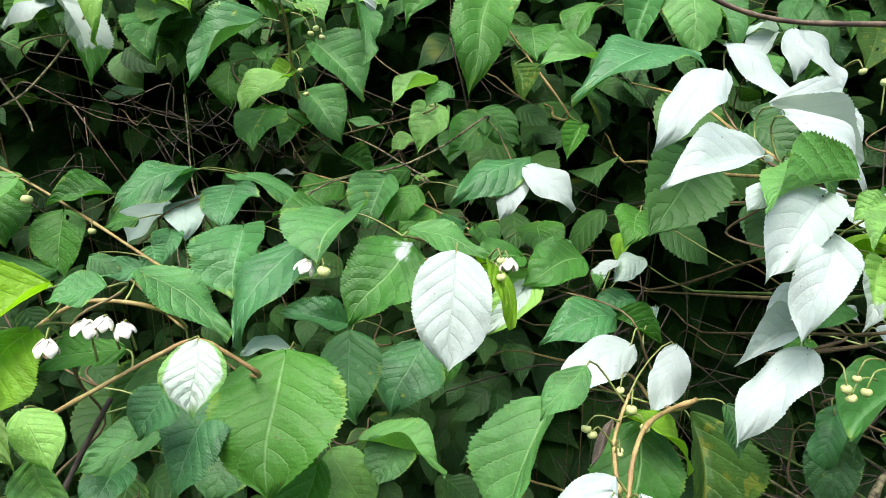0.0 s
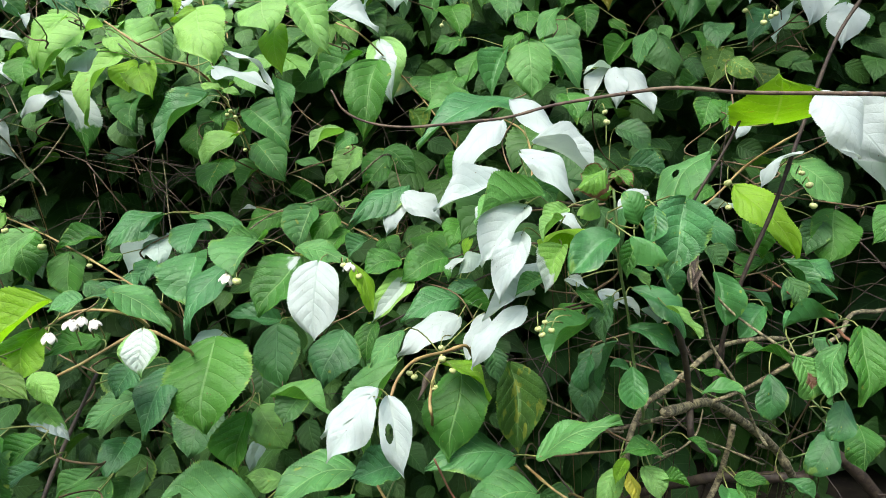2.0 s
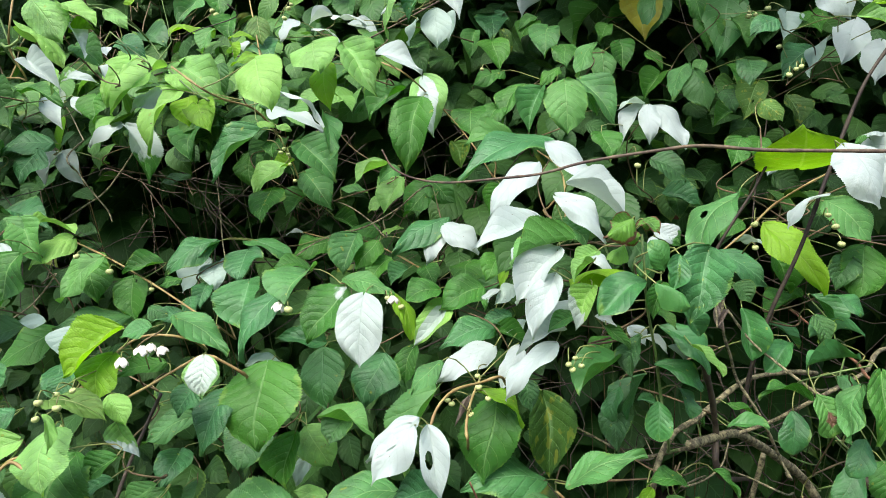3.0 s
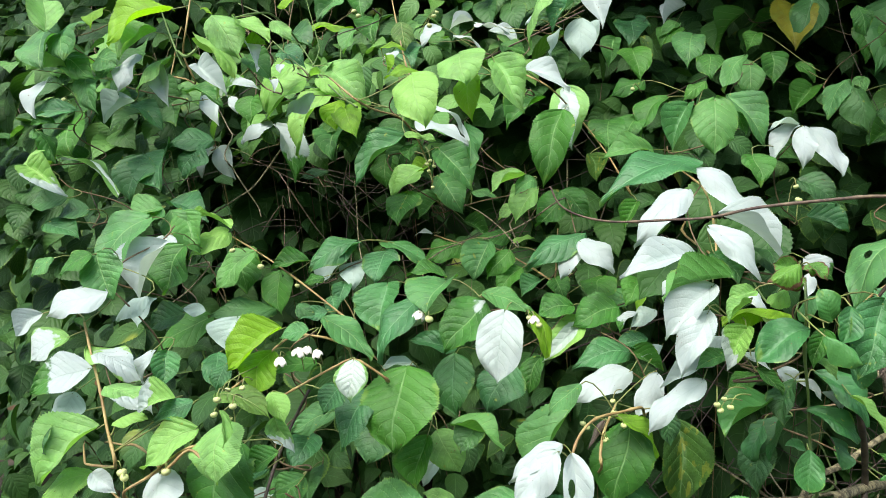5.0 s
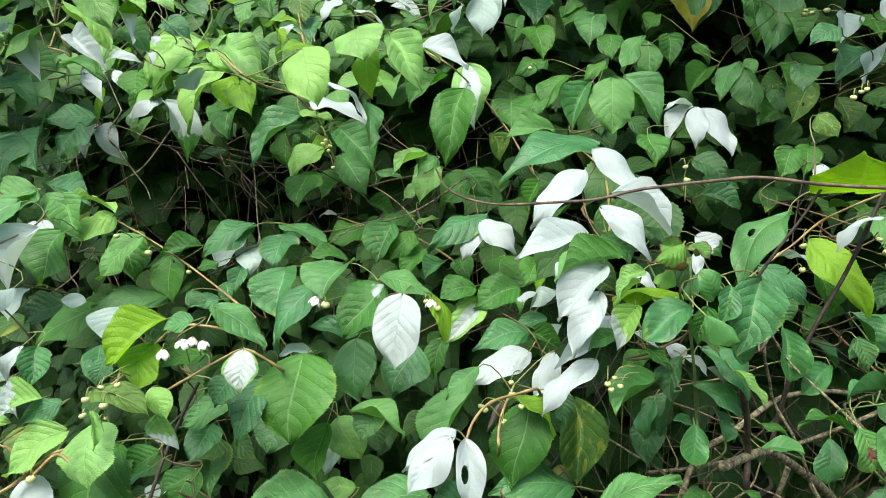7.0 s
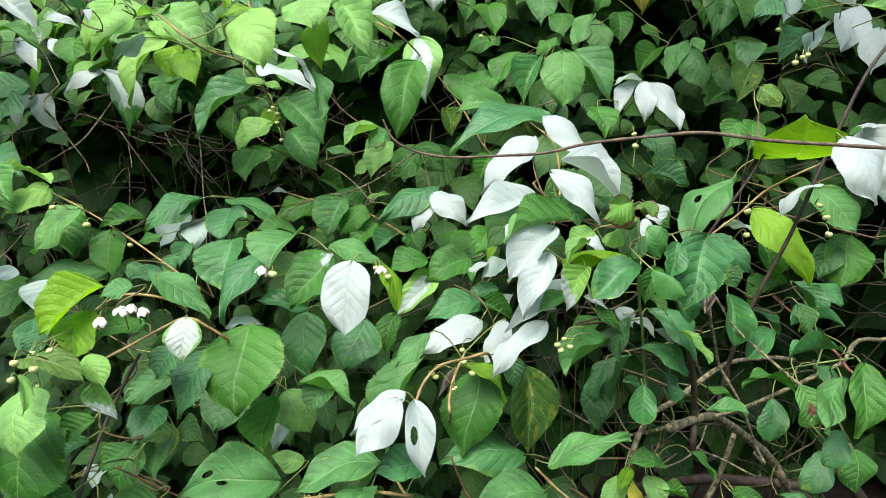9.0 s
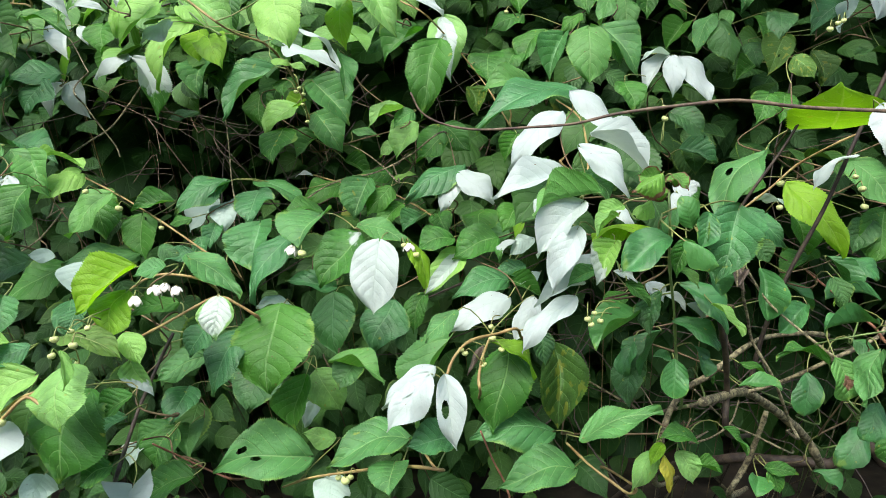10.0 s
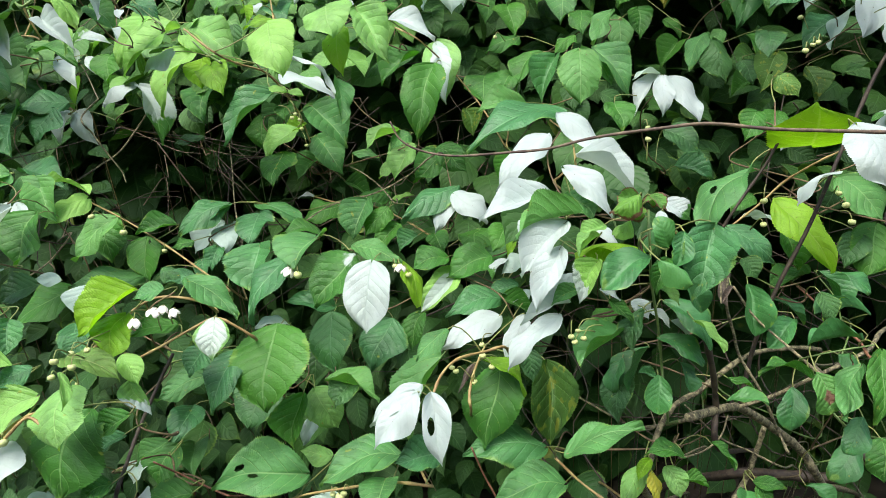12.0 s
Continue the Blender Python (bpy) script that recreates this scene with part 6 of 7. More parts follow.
s = shoot("vine_shoot", "climbing vine shoot with mostly white-blotched serrated leaves", "dimmed", 0.0008, 0.0013, [(0.232, 0.417, 1.284), (0.244, 0.446, 1.269), (0.278, 0.465, 1.258), (0.277, 0.459, 1.253), (0.250, 0.448, 1.249), (0.267, 0.450, 1.249), (0.300, 0.463, 1.250), (0.316, 0.569, 1.213), (0.351, 0.869, 1.114), (0.580, 1.918, 0.793), (0.580, 2.171, 0.000)])
leaf(s, "m", 8, (0.237, 0.384, 1.294), (0.211, 0.371, 1.283), 24, 0.018)
leaf(s, "w", 2, (0.217, 0.379, 1.268), (0.171, 0.350, 1.227), 41, 0.030)
leaf(s, "w", 9, (0.226, 0.408, 1.274), (0.181, 0.387, 1.258), 26, 0.021)
leaf(s, "g", 2, (0.274, 0.497, 1.241), (0.248, 0.482, 1.224), 20, 0.023)
leaf(s, "w", 5, (0.301, 0.417, 1.262), (0.321, 0.412, 1.247), -41, 0.011)
leaf(s, "w", 6, (0.290, 0.445, 1.265), (0.305, 0.439, 1.248), -15, 0.017)
leaf(s, "w", 1, (0.324, 0.423, 1.250), (0.338, 0.417, 1.234), -43, 0.010)
bud(s, "b", (0.228, 0.359, 1.256), 0.0030)
s = shoot("vine_shoot", "climbing vine shoot with green and white serrated leaves", "dimmed", 0.0008, 0.0013, [(0.161, 0.755, 1.270), (0.133, 0.706, 1.266), (0.098, 0.653, 1.269), (0.090, 0.658, 1.261), (0.113, 0.638, 1.251), (0.139, 0.626, 1.240), (0.141, 0.601, 1.237), (0.136, 0.722, 1.200), (0.119, 1.019, 1.110), (0.001, 2.085, 0.849), (0.001, 2.392, 0.000)])
leaf(s, "g", 6, (0.074, 0.620, 1.281), (0.031, 0.599, 1.268), 28, 0.040)
leaf(s, "s", 11, (0.176, 0.593, 1.284), (0.148, 0.578, 1.266), 19, 0.022)
leaf(s, "h", 4, (0.154, 0.588, 1.282), (0.135, 0.575, 1.260), 50, 0.019)
leaf(s, "g", 4, (0.129, 0.630, 1.278), (0.076, 0.604, 1.257), 23, 0.051)
leaf(s, "m", 9, (0.147, 0.771, 1.263), (0.106, 0.750, 1.241), 25, 0.035)
leaf(s, "b", 10, (0.146, 0.557, 1.241), (0.084, 0.529, 1.227), 29, 0.042)
leaf(s, "b", 3, (0.166, 0.584, 1.251), (0.129, 0.572, 1.240), 36, 0.028)
s = shoot("vine_shoot", "climbing vine shoot with dark green serrated leaves", "dimmed", 0.0008, 0.0013, [(0.030, 0.748, 1.286), (0.058, 0.733, 1.268), (0.039, 0.697, 1.231), (-0.010, 0.685, 1.202), (-0.048, 0.677, 1.190), (-0.052, 0.691, 1.177), (-0.083, 0.773, 1.155), (-0.136, 1.103, 1.099), (-0.472, 2.128, 0.721), (-0.472, 2.473, 0.000)])
leaf(s, "g", 2, (0.104, 0.746, 1.296), (0.096, 0.702, 1.267), 10, 0.052)
leaf(s, "b", 0, (-0.076, 0.588, 1.216), (-0.067, 0.561, 1.144), -4, 0.057)
leaf(s, "b", 7, (-0.020, 0.682, 1.179), (-0.049, 0.650, 1.115), 14, 0.069)
leaf(s, "g", 10, (0.016, 0.721, 1.180), (0.001, 0.697, 1.128), 11, 0.033)
leaf(s, "b", 1, (0.023, 0.689, 1.300), (-0.001, 0.674, 1.280), 17, 0.028)
s = shoot("vine_shoot", "climbing vine shoot with dark green serrated leaves", "dimmed", 0.0008, 0.0013, [(0.606, 0.754, 1.261), (0.551, 0.683, 1.235), (0.467, 0.597, 1.238), (0.507, 0.743, 1.213), (0.662, 1.144, 1.140), (0.901, 2.165, 0.856), (0.901, 2.494, 0.000)])
leaf(s, "g", 27, (0.628, 0.734, 1.286), (0.606, 0.699, 1.224), 6, 0.059)
leaf(s, "o", 1, (0.422, 0.541, 1.257), (0.425, 0.518, 1.204), -6, 0.031)
s = shoot("vine_shoot", "climbing vine shoot with green and white serrated leaves", "dimmed", 0.0008, 0.0013, [(-0.344, 0.523, 1.264), (-0.311, 0.498, 1.235), (-0.251, 0.494, 1.200), (-0.302, 0.564, 1.188), (-0.437, 0.842, 1.111), (-0.946, 1.745, 0.733), (-0.946, 1.952, 0.000)])
leaf(s, "m", 7, (-0.192, 0.464, 1.179), (-0.241, 0.438, 1.158), 22, 0.033)
leaf(s, "s", 9, (-0.332, 0.486, 1.283), (-0.329, 0.461, 1.244), 4, 0.048)
leaf(s, "b", 0, (-0.340, 0.452, 1.247), (-0.312, 0.408, 1.217), -40, 0.035)
s = shoot("vine_shoot", "climbing vine shoot with green and white serrated leaves", "dimmed", 0.0008, 0.0013, [(0.100, 0.623, 1.252), (0.148, 0.533, 1.253), (0.167, 0.532, 1.218), (0.184, 0.551, 1.172), (0.173, 0.666, 1.137), (0.161, 0.971, 1.046), (0.233, 2.011, 0.627), (0.233, 2.310, 0.000)])
leaf(s, "c", 1, (0.087, 0.622, 1.262), (0.041, 0.590, 1.213), 16, 0.038)
leaf(s, "g", 5, (0.147, 0.568, 1.238), (0.186, 0.562, 1.219), -22, 0.023)
leaf(s, "s", 7, (0.184, 0.574, 1.246), (0.161, 0.562, 1.234), 50, 0.017)
leaf(s, "w", 0, (0.149, 0.506, 1.233), (0.087, 0.475, 1.206), 27, 0.037)
leaf(s, "p", 1, (0.200, 0.519, 1.173), (0.203, 0.486, 1.089), -4, 0.050)
bud(s, "b", (0.137, 0.441, 1.210), 0.0040)
bud(s, "b", (0.134, 0.463, 1.215), 0.0030)
s = shoot("shrub_twig", "smooth dark green shrub twig with oval leaves beside the vine", "green", 0.0008, 0.0013, [(0.530, 0.661, 1.243), (0.539, 0.670, 1.232), (0.544, 0.628, 1.215), (0.529, 0.570, 1.206), (0.543, 0.604, 1.200), (0.555, 0.610, 1.187), (0.530, 0.568, 1.163), (0.562, 0.649, 1.144), (0.714, 0.957, 1.001), (1.048, 1.924, 0.649), (1.048, 2.170, 0.000)])
leaf(s, "r2", 3, (0.442, 0.386, 1.213), (0.451, 0.373, 1.178), -13, 0.034)
leaf(s, "o", 5, (0.540, 0.679, 1.239), (0.561, 0.660, 1.193), -33, 0.031)
leaf(s, "o", 4, (0.561, 0.680, 1.235), (0.600, 0.670, 1.210), -28, 0.031)
leaf(s, "o", 11, (0.570, 0.596, 1.205), (0.501, 0.571, 1.213), 95, 0.013)
leaf(s, "y", 4, (0.544, 0.592, 1.224), (0.510, 0.574, 1.206), 84, 0.013)
leaf(s, "o", 7, (0.503, 0.442, 1.223), (0.446, 0.421, 1.226), 94, 0.028)
s = shoot("vine_shoot", "climbing vine shoot with dark green serrated leaves", "dimmed", 0.0008, 0.0013, [(0.365, 0.480, 1.235), (0.387, 0.505, 1.223), (0.354, 0.496, 1.215), (0.294, 0.486, 1.205), (0.287, 0.496, 1.192), (0.336, 0.507, 1.170), (0.373, 0.487, 1.159), (0.388, 0.576, 1.126), (0.463, 0.861, 1.018), (0.717, 1.859, 0.549), (0.717, 2.074, 0.000)])
leaf(s, "o", 5, (0.309, 0.476, 1.207), (0.288, 0.453, 1.162), 62, 0.032)
leaf(s, "o", 8, (0.281, 0.468, 1.198), (0.268, 0.452, 1.166), 43, 0.022)
leaf(s, "l", 11, (0.339, 0.387, 1.260), (0.362, 0.377, 1.234), -56, 0.020)
leaf(s, "o", 9, (0.472, 0.541, 1.216), (0.438, 0.520, 1.190), 22, 0.026)
leaf(s, "o", 0, (0.382, 0.455, 1.157), (0.422, 0.452, 1.155), -55, 0.023)
s = shoot("shrub_twig", "smooth dark green shrub twig with oval leaves beside the vine", "green", 0.0008, 0.0013, [(0.505, 0.427, 1.224), (0.474, 0.428, 1.218), (0.446, 0.440, 1.206), (0.457, 0.453, 1.197), (0.469, 0.462, 1.174), (0.477, 0.449, 1.152), (0.492, 0.445, 1.134), (0.526, 0.529, 1.092), (0.695, 0.825, 0.951), (1.012, 1.757, 0.618), (1.012, 2.093, 0.000)])
leaf(s, "o", 8, (0.438, 0.434, 1.180), (0.431, 0.418, 1.142), 3, 0.028)
leaf(s, "g", 4, (0.491, 0.377, 1.234), (0.480, 0.352, 1.178), -2, 0.034)
leaf(s, "o", 2, (0.490, 0.468, 1.201), (0.510, 0.461, 1.186), -20, 0.020)
leaf(s, "o", 4, (0.485, 0.392, 1.168), (0.464, 0.375, 1.141), 15, 0.024)
leaf(s, "g", 6, (0.444, 0.406, 1.200), (0.394, 0.389, 1.208), 91, 0.016)
s = shoot("vine_shoot", "climbing vine shoot with green and white serrated leaves", "dimmed", 0.0008, 0.0013, [(-0.155, 0.664, 1.162), (-0.113, 0.584, 1.140), (-0.135, 0.587, 1.117), (-0.163, 0.625, 1.099), (-0.180, 0.623, 1.084), (-0.272, 0.670, 1.056), (-0.320, 0.774, 1.009), (-0.380, 0.843, 1.003), (-0.810, 1.756, 0.507), (-0.810, 2.044, 0.000)])
leaf(s, "g", 20, (-0.097, 0.465, 1.236), (-0.095, 0.410, 1.159), 5, 0.092)
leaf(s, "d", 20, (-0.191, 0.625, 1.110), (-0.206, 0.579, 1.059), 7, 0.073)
leaf(s, "g", 1, (-0.081, 0.478, 1.150), (-0.088, 0.454, 1.095), 7, 0.042)
leaf(s, "l", 26, (-0.076, 0.504, 1.146), (-0.047, 0.491, 1.103), -19, 0.044)
leaf(s, "s", 8, (-0.081, 0.523, 1.104), (-0.099, 0.506, 1.073), 15, 0.020)
leaf(s, "b", 2, (-0.356, 0.696, 1.039), (-0.353, 0.627, 1.006), -24, 0.050)
s = shoot("vine_shoot", "climbing vine shoot with dark green serrated leaves", "dimmed", 0.0008, 0.0013, [(-0.046, 0.502, 1.176), (-0.052, 0.509, 1.157), (-0.097, 0.620, 1.100), (-0.152, 0.750, 1.068), (-0.488, 1.731, 0.653), (-0.488, 2.049, 0.000)])
leaf(s, "m", 11, (-0.047, 0.473, 1.169), (0.015, 0.467, 1.150), -70, 0.039)
leaf(s, "d", 3, (-0.021, 0.480, 1.168), (-0.034, 0.455, 1.144), 14, 0.037)
s = shoot("vine_shoot", "climbing vine shoot with mostly white-blotched serrated leaves", "dimmed", 0.0008, 0.0013, [(0.241, 0.435, 1.298), (0.238, 0.439, 1.288), (0.246, 0.504, 1.271), (0.247, 1.224, 1.122), (0.393, 2.296, 0.889), (0.393, 2.691, 0.000)])
leaf(s, "w", 3, (0.234, 0.418, 1.300), (0.200, 0.400, 1.278), 20, 0.021)
s = shoot("vine_shoot", "climbing vine shoot with dark green serrated leaves", "dimmed", 0.0008, 0.0013, [(0.493, 0.440, 1.202), (0.498, 0.466, 1.163), (0.494, 0.540, 1.069), (0.520, 0.598, 1.040), (0.660, 0.877, 0.924), (1.062, 1.813, 0.491), (1.062, 2.039, 0.000)])
leaf(s, "m", 7, (0.474, 0.376, 1.222), (0.456, 0.353, 1.180), 70, 0.030)
leaf(s, "o", 7, (0.489, 0.544, 1.017), (0.518, 0.536, 1.000), -41, 0.020)
s = shoot("shrub_twig", "smooth dark green shrub twig with oval leaves beside the vine", "green", 0.0008, 0.0013, [(0.388, 0.557, 1.144), (0.404, 0.543, 1.126), (0.485, 0.574, 1.079), (0.510, 0.663, 1.029), (0.617, 0.865, 0.928), (0.937, 1.818, 0.560), (0.937, 2.172, 0.000)])
leaf(s, "g", 7, (0.393, 0.494, 1.165), (0.423, 0.487, 1.151), -63, 0.020)
leaf(s, "g", 10, (0.366, 0.557, 1.142), (0.378, 0.548, 1.119), -33, 0.016)
s = shoot("vine_shoot", "climbing vine shoot with dark green serrated leaves", "dimmed", 0.0008, 0.0013, [(0.274, 0.512, 1.158), (0.273, 0.500, 1.126), (0.302, 0.418, 1.130), (0.338, 0.451, 1.108), (0.315, 0.439, 1.111), (0.260, 0.452, 1.102), (0.214, 0.495, 1.080), (0.208, 0.584, 1.038), (0.226, 0.944, 0.887), (0.283, 1.930, 0.304), (0.283, 2.313, 0.000)])
leaf(s, "b", 6, (0.195, 0.476, 1.091), (0.109, 0.443, 1.099), 45, 0.052)
leaf(s, "l", 10, (0.293, 0.404, 1.108), (0.270, 0.385, 1.078), 15, 0.022)
leaf(s, "l", 4, (0.317, 0.409, 1.106), (0.329, 0.398, 1.079), -8, 0.023)
leaf(s, "g", 3, (0.364, 0.435, 1.119), (0.384, 0.426, 1.095), -56, 0.019)
leaf(s, "g", 5, (0.331, 0.404, 1.094), (0.355, 0.401, 1.090), -49, 0.014)
leaf(s, "d", 0, (0.280, 0.471, 1.181), (0.272, 0.442, 1.137), 23, 0.036)
s = shoot("vine_shoot", "climbing vine shoot with green and white serrated leaves", "dimmed", 0.0008, 0.0013, [(-0.276, 0.411, 1.084), (-0.267, 0.381, 1.100), (-0.247, 0.409, 1.102), (-0.252, 0.466, 1.076), (-0.228, 0.437, 1.067), (-0.190, 0.413, 1.069), (-0.247, 0.520, 1.015), (-0.397, 0.721, 0.911), (-0.932, 1.568, 0.416), (-0.932, 1.843, 0.000)])
leaf(s, "g", 6, (-0.261, 0.496, 1.075), (-0.278, 0.473, 1.029), 14, 0.056)
leaf(s, "s", 5, (-0.297, 0.485, 1.054), (-0.307, 0.467, 1.037), 13, 0.027)
leaf(s, "g", 10, (-0.171, 0.253, 1.159), (-0.195, 0.241, 1.147), 24, 0.026)
leaf(s, "s", 0, (-0.235, 0.252, 1.150), (-0.225, 0.214, 1.141), -53, 0.028)
leaf(s, "w", 9, (-0.191, 0.304, 1.109), (-0.160, 0.257, 1.098), -50, 0.041)
leaf(s, "g", 3, (-0.159, 0.352, 1.094), (-0.205, 0.336, 1.080), 40, 0.037)
s = shoot("vine_shoot", "climbing vine shoot with dark green serrated leaves", "dimmed", 0.0008, 0.0013, [(0.332, 0.432, 1.131), (0.327, 0.437, 1.115), (0.344, 0.531, 1.081), (0.394, 0.798, 0.940), (0.640, 1.772, 0.476), (0.640, 2.115, 0.000)])
leaf(s, "g", 6, (0.331, 0.406, 1.119), (0.293, 0.393, 1.126), 54, 0.023)
s = shoot("shrub_twig", "smooth dark green shrub twig with oval leaves beside the vine", "green", 0.0008, 0.0013, [(0.517, 0.543, 1.102), (0.546, 0.575, 1.068), (0.557, 0.571, 1.051), (0.542, 0.591, 1.029), (0.521, 0.607, 1.013), (0.552, 0.688, 0.972), (0.664, 1.057, 0.809), (1.019, 1.987, 0.346), (1.019, 2.216, 0.000)])
leaf(s, "g", 11, (0.550, 0.505, 1.093), (0.546, 0.488, 1.053), -2, 0.040)
leaf(s, "o", 4, (0.555, 0.571, 1.059), (0.514, 0.545, 1.025), 20, 0.035)
s = shoot("vine_shoot", "climbing vine shoot with dark green serrated leaves", "dimmed", 0.0008, 0.0013, [(-0.357, 0.740, 0.983), (-0.364, 0.747, 0.964), (-0.428, 0.853, 0.900), (-0.418, 0.855, 0.937), (-0.930, 1.734, 0.547), (-0.930, 2.090, 0.000)])
leaf(s, "d", 1, (-0.364, 0.702, 0.974), (-0.335, 0.641, 0.948), -39, 0.046)
s = shoot("vine_shoot", "climbing vine shoot with dark green serrated leaves", "dimmed", 0.0008, 0.0013, [(0.410, 0.474, 1.065), (0.434, 0.511, 1.043), (0.507, 0.628, 0.984), (0.536, 0.695, 0.957), (0.656, 0.979, 0.765), (1.019, 1.904, 0.272), (1.019, 2.266, 0.000)])
leaf(s, "g", 10, (0.405, 0.434, 1.079), (0.434, 0.430, 1.074), -30, 0.016)
leaf(s, "g", 9, (0.408, 0.433, 1.077), (0.416, 0.425, 1.057), -9, 0.018)
leaf(s, "o", 1, (0.397, 0.433, 1.070), (0.390, 0.410, 1.061), 2, 0.024)
branch("twig", "long thin bare brown twig arching before the leaves", "dry", 0.0007, 0.0017, [(0.101, 0.256, 1.454), (0.108, 0.257, 1.440), (0.123, 0.261, 1.431), (0.147, 0.266, 1.426), (0.183, 0.275, 1.426), (0.215, 0.283, 1.427), (0.249, 0.293, 1.433), (0.301, 0.305, 1.437), (0.336, 0.314, 1.438), (0.384, 0.324, 1.431), (0.439, 0.335, 1.426), (0.495, 0.346, 1.421)])
branch("dark_stem", "dark slender upright stem leaning through the leaves", "dark", 0.0016, 0.0026, [(0.620, 0.578, 1.613), (0.595, 0.575, 1.541), (0.560, 0.574, 1.486), (0.521, 0.568, 1.394), (0.491, 0.564, 1.317), (0.458, 0.561, 1.247), (0.435, 0.560, 1.182), (0.419, 0.558, 1.105)])
branch("thin_twig", "thin dark forked twig behind the bright leaf", "dark", 0.0008, 0.0016, [(0.441, 0.466, 1.450), (0.449, 0.478, 1.441), (0.439, 0.485, 1.422), (0.422, 0.488, 1.389), (0.395, 0.488, 1.348), (0.379, 0.492, 1.319)])
branch("branch", "thick lichen-speckled grey branch with broken end", "bark", 0.0046, 0.0062, [(0.338, 0.412, 1.157), (0.366, 0.466, 1.139), (0.400, 0.522, 1.121), (0.430, 0.575, 1.095), (0.483, 0.627, 1.044), (0.530, 0.677, 0.990), (0.568, 0.724, 0.927), (0.714, 1.100, 0.716), (1.142, 2.018, 0.181), (1.142, 2.225, 0.000)])
branch("branch", "grey-brown arching woody branch in the undergrowth", "bark", 0.0026, 0.0038, [(0.529, 0.628, 1.152), (0.497, 0.611, 1.160), (0.453, 0.591, 1.163), (0.426, 0.572, 1.161), (0.394, 0.550, 1.148), (0.367, 0.529, 1.136), (0.341, 0.510, 1.129), (0.321, 0.489, 1.111), (0.310, 0.469, 1.088), (0.299, 0.448, 1.060), (0.372, 0.838, 0.824), (0.576, 1.791, 0.299), (0.576, 2.123, 0.000)])
branch("branch", "grey-brown woody branch rising from the undergrowth", "bark", 0.004, 0.005, [(0.502, 0.757, 0.992), (0.496, 0.766, 0.954), (0.480, 0.770, 0.899), (0.459, 0.773, 0.848), (0.592, 1.152, 0.643), (0.806, 2.077, 0.090), (0.806, 2.368, 0.000)])
branch("twig", "thin grey twig lying across the undergrowth", "bark", 0.002, 0.0026, [(0.278, 0.501, 1.101), (0.329, 0.518, 1.101), (0.393, 0.539, 1.108), (0.449, 0.547, 1.123), (0.493, 0.531, 1.155), (0.549, 0.551, 1.175), (0.617, 0.610, 1.184), (0.867, 0.710, 1.084), (1.117, 0.900, 0.000)])
branch("twig", "reddish thin twig crossing the small leaves", "red", 0.001, 0.002, [(0.501, 0.632, 1.231), (0.510, 0.556, 1.219), (0.513, 0.482, 1.211), (0.529, 0.425, 1.198), (0.779, 0.525, 1.098), (1.029, 0.900, 0.000)])
branch("twig", "thin grey hanging twig with withered tip", "bark", 0.001, 0.0018, [(0.372, 0.438, 1.263), (0.373, 0.444, 1.289), (0.376, 0.448, 1.309), (0.384, 0.452, 1.322), (0.384, 0.450, 1.310), (0.380, 0.446, 1.289), (0.380, 0.450, 1.257), (0.391, 0.470, 1.225), (0.402, 0.488, 1.192), (0.423, 0.486, 1.154), (0.451, 0.511, 1.092), (0.458, 0.504, 1.076), (0.576, 0.889, 0.900), (0.922, 1.830, 0.426), (0.922, 2.084, 0.000)])
branch("twig", "thin brown twig in the undergrowth", "bark", 0.0012, 0.002, [(0.399, 0.507, 1.263), (0.422, 0.513, 1.228), (0.446, 0.499, 1.205), (0.453, 0.443, 1.201), (0.464, 0.418, 1.193), (0.591, 0.811, 1.066), (1.035, 1.771, 0.657), (1.035, 2.041, 0.000)])
branch("twig", "dark upright stem among the small leaves", "dark", 0.003, 0.0034, [(0.351, 0.426, 1.266), (0.358, 0.439, 1.229), (0.370, 0.463, 1.186), (0.378, 0.485, 1.140), (0.384, 0.497, 1.084), (0.518, 0.891, 0.888), (0.768, 1.854, 0.393), (0.768, 2.172, 0.000)])
branch("twig", "thin pale twig hanging in the dark hollow", "bark", 0.001, 0.0014, [(-0.414, 0.694, 1.394), (-0.420, 0.697, 1.409), (-0.430, 0.692, 1.429), (-0.439, 0.684, 1.450), (-0.450, 0.684, 1.468), (-0.467, 0.688, 1.492), (-0.693, 1.053, 1.543), (-1.363, 1.946, 1.587), (-1.363, 2.299, 0.000)])
branch("twig", "thin brown twig crossing the dark hollow", "bark", 0.0012, 0.0016, [(-0.536, 0.735, 1.393), (-0.503, 0.762, 1.418), (-0.479, 0.789, 1.441), (-0.453, 0.824, 1.491), (-0.405, 0.798, 1.527), (-0.611, 1.186, 1.582), (-1.158, 2.135, 1.560), (-1.158, 2.383, 0.000)])
branch("twig", "thin grey twig in the dark hollow", "bark", 0.001, 0.0016, [(-0.330, 0.868, 1.441), (-0.316, 0.840, 1.400), (-0.290, 0.783, 1.341), (-0.247, 0.703, 1.275), (-0.454, 1.105, 1.180), (-0.889, 2.087, 1.070), (-0.889, 2.300, 0.000)])
branch("twig", "thin brown twig in the dark hollow", "bark", 0.001, 0.0016, [(-0.166, 0.911, 1.401), (-0.106, 0.867, 1.383), (-0.055, 0.806, 1.360), (-0.018, 0.751, 1.339), (-0.118, 1.188, 1.330), (-0.276, 2.258, 1.164), (-0.276, 2.547, 0.000)])
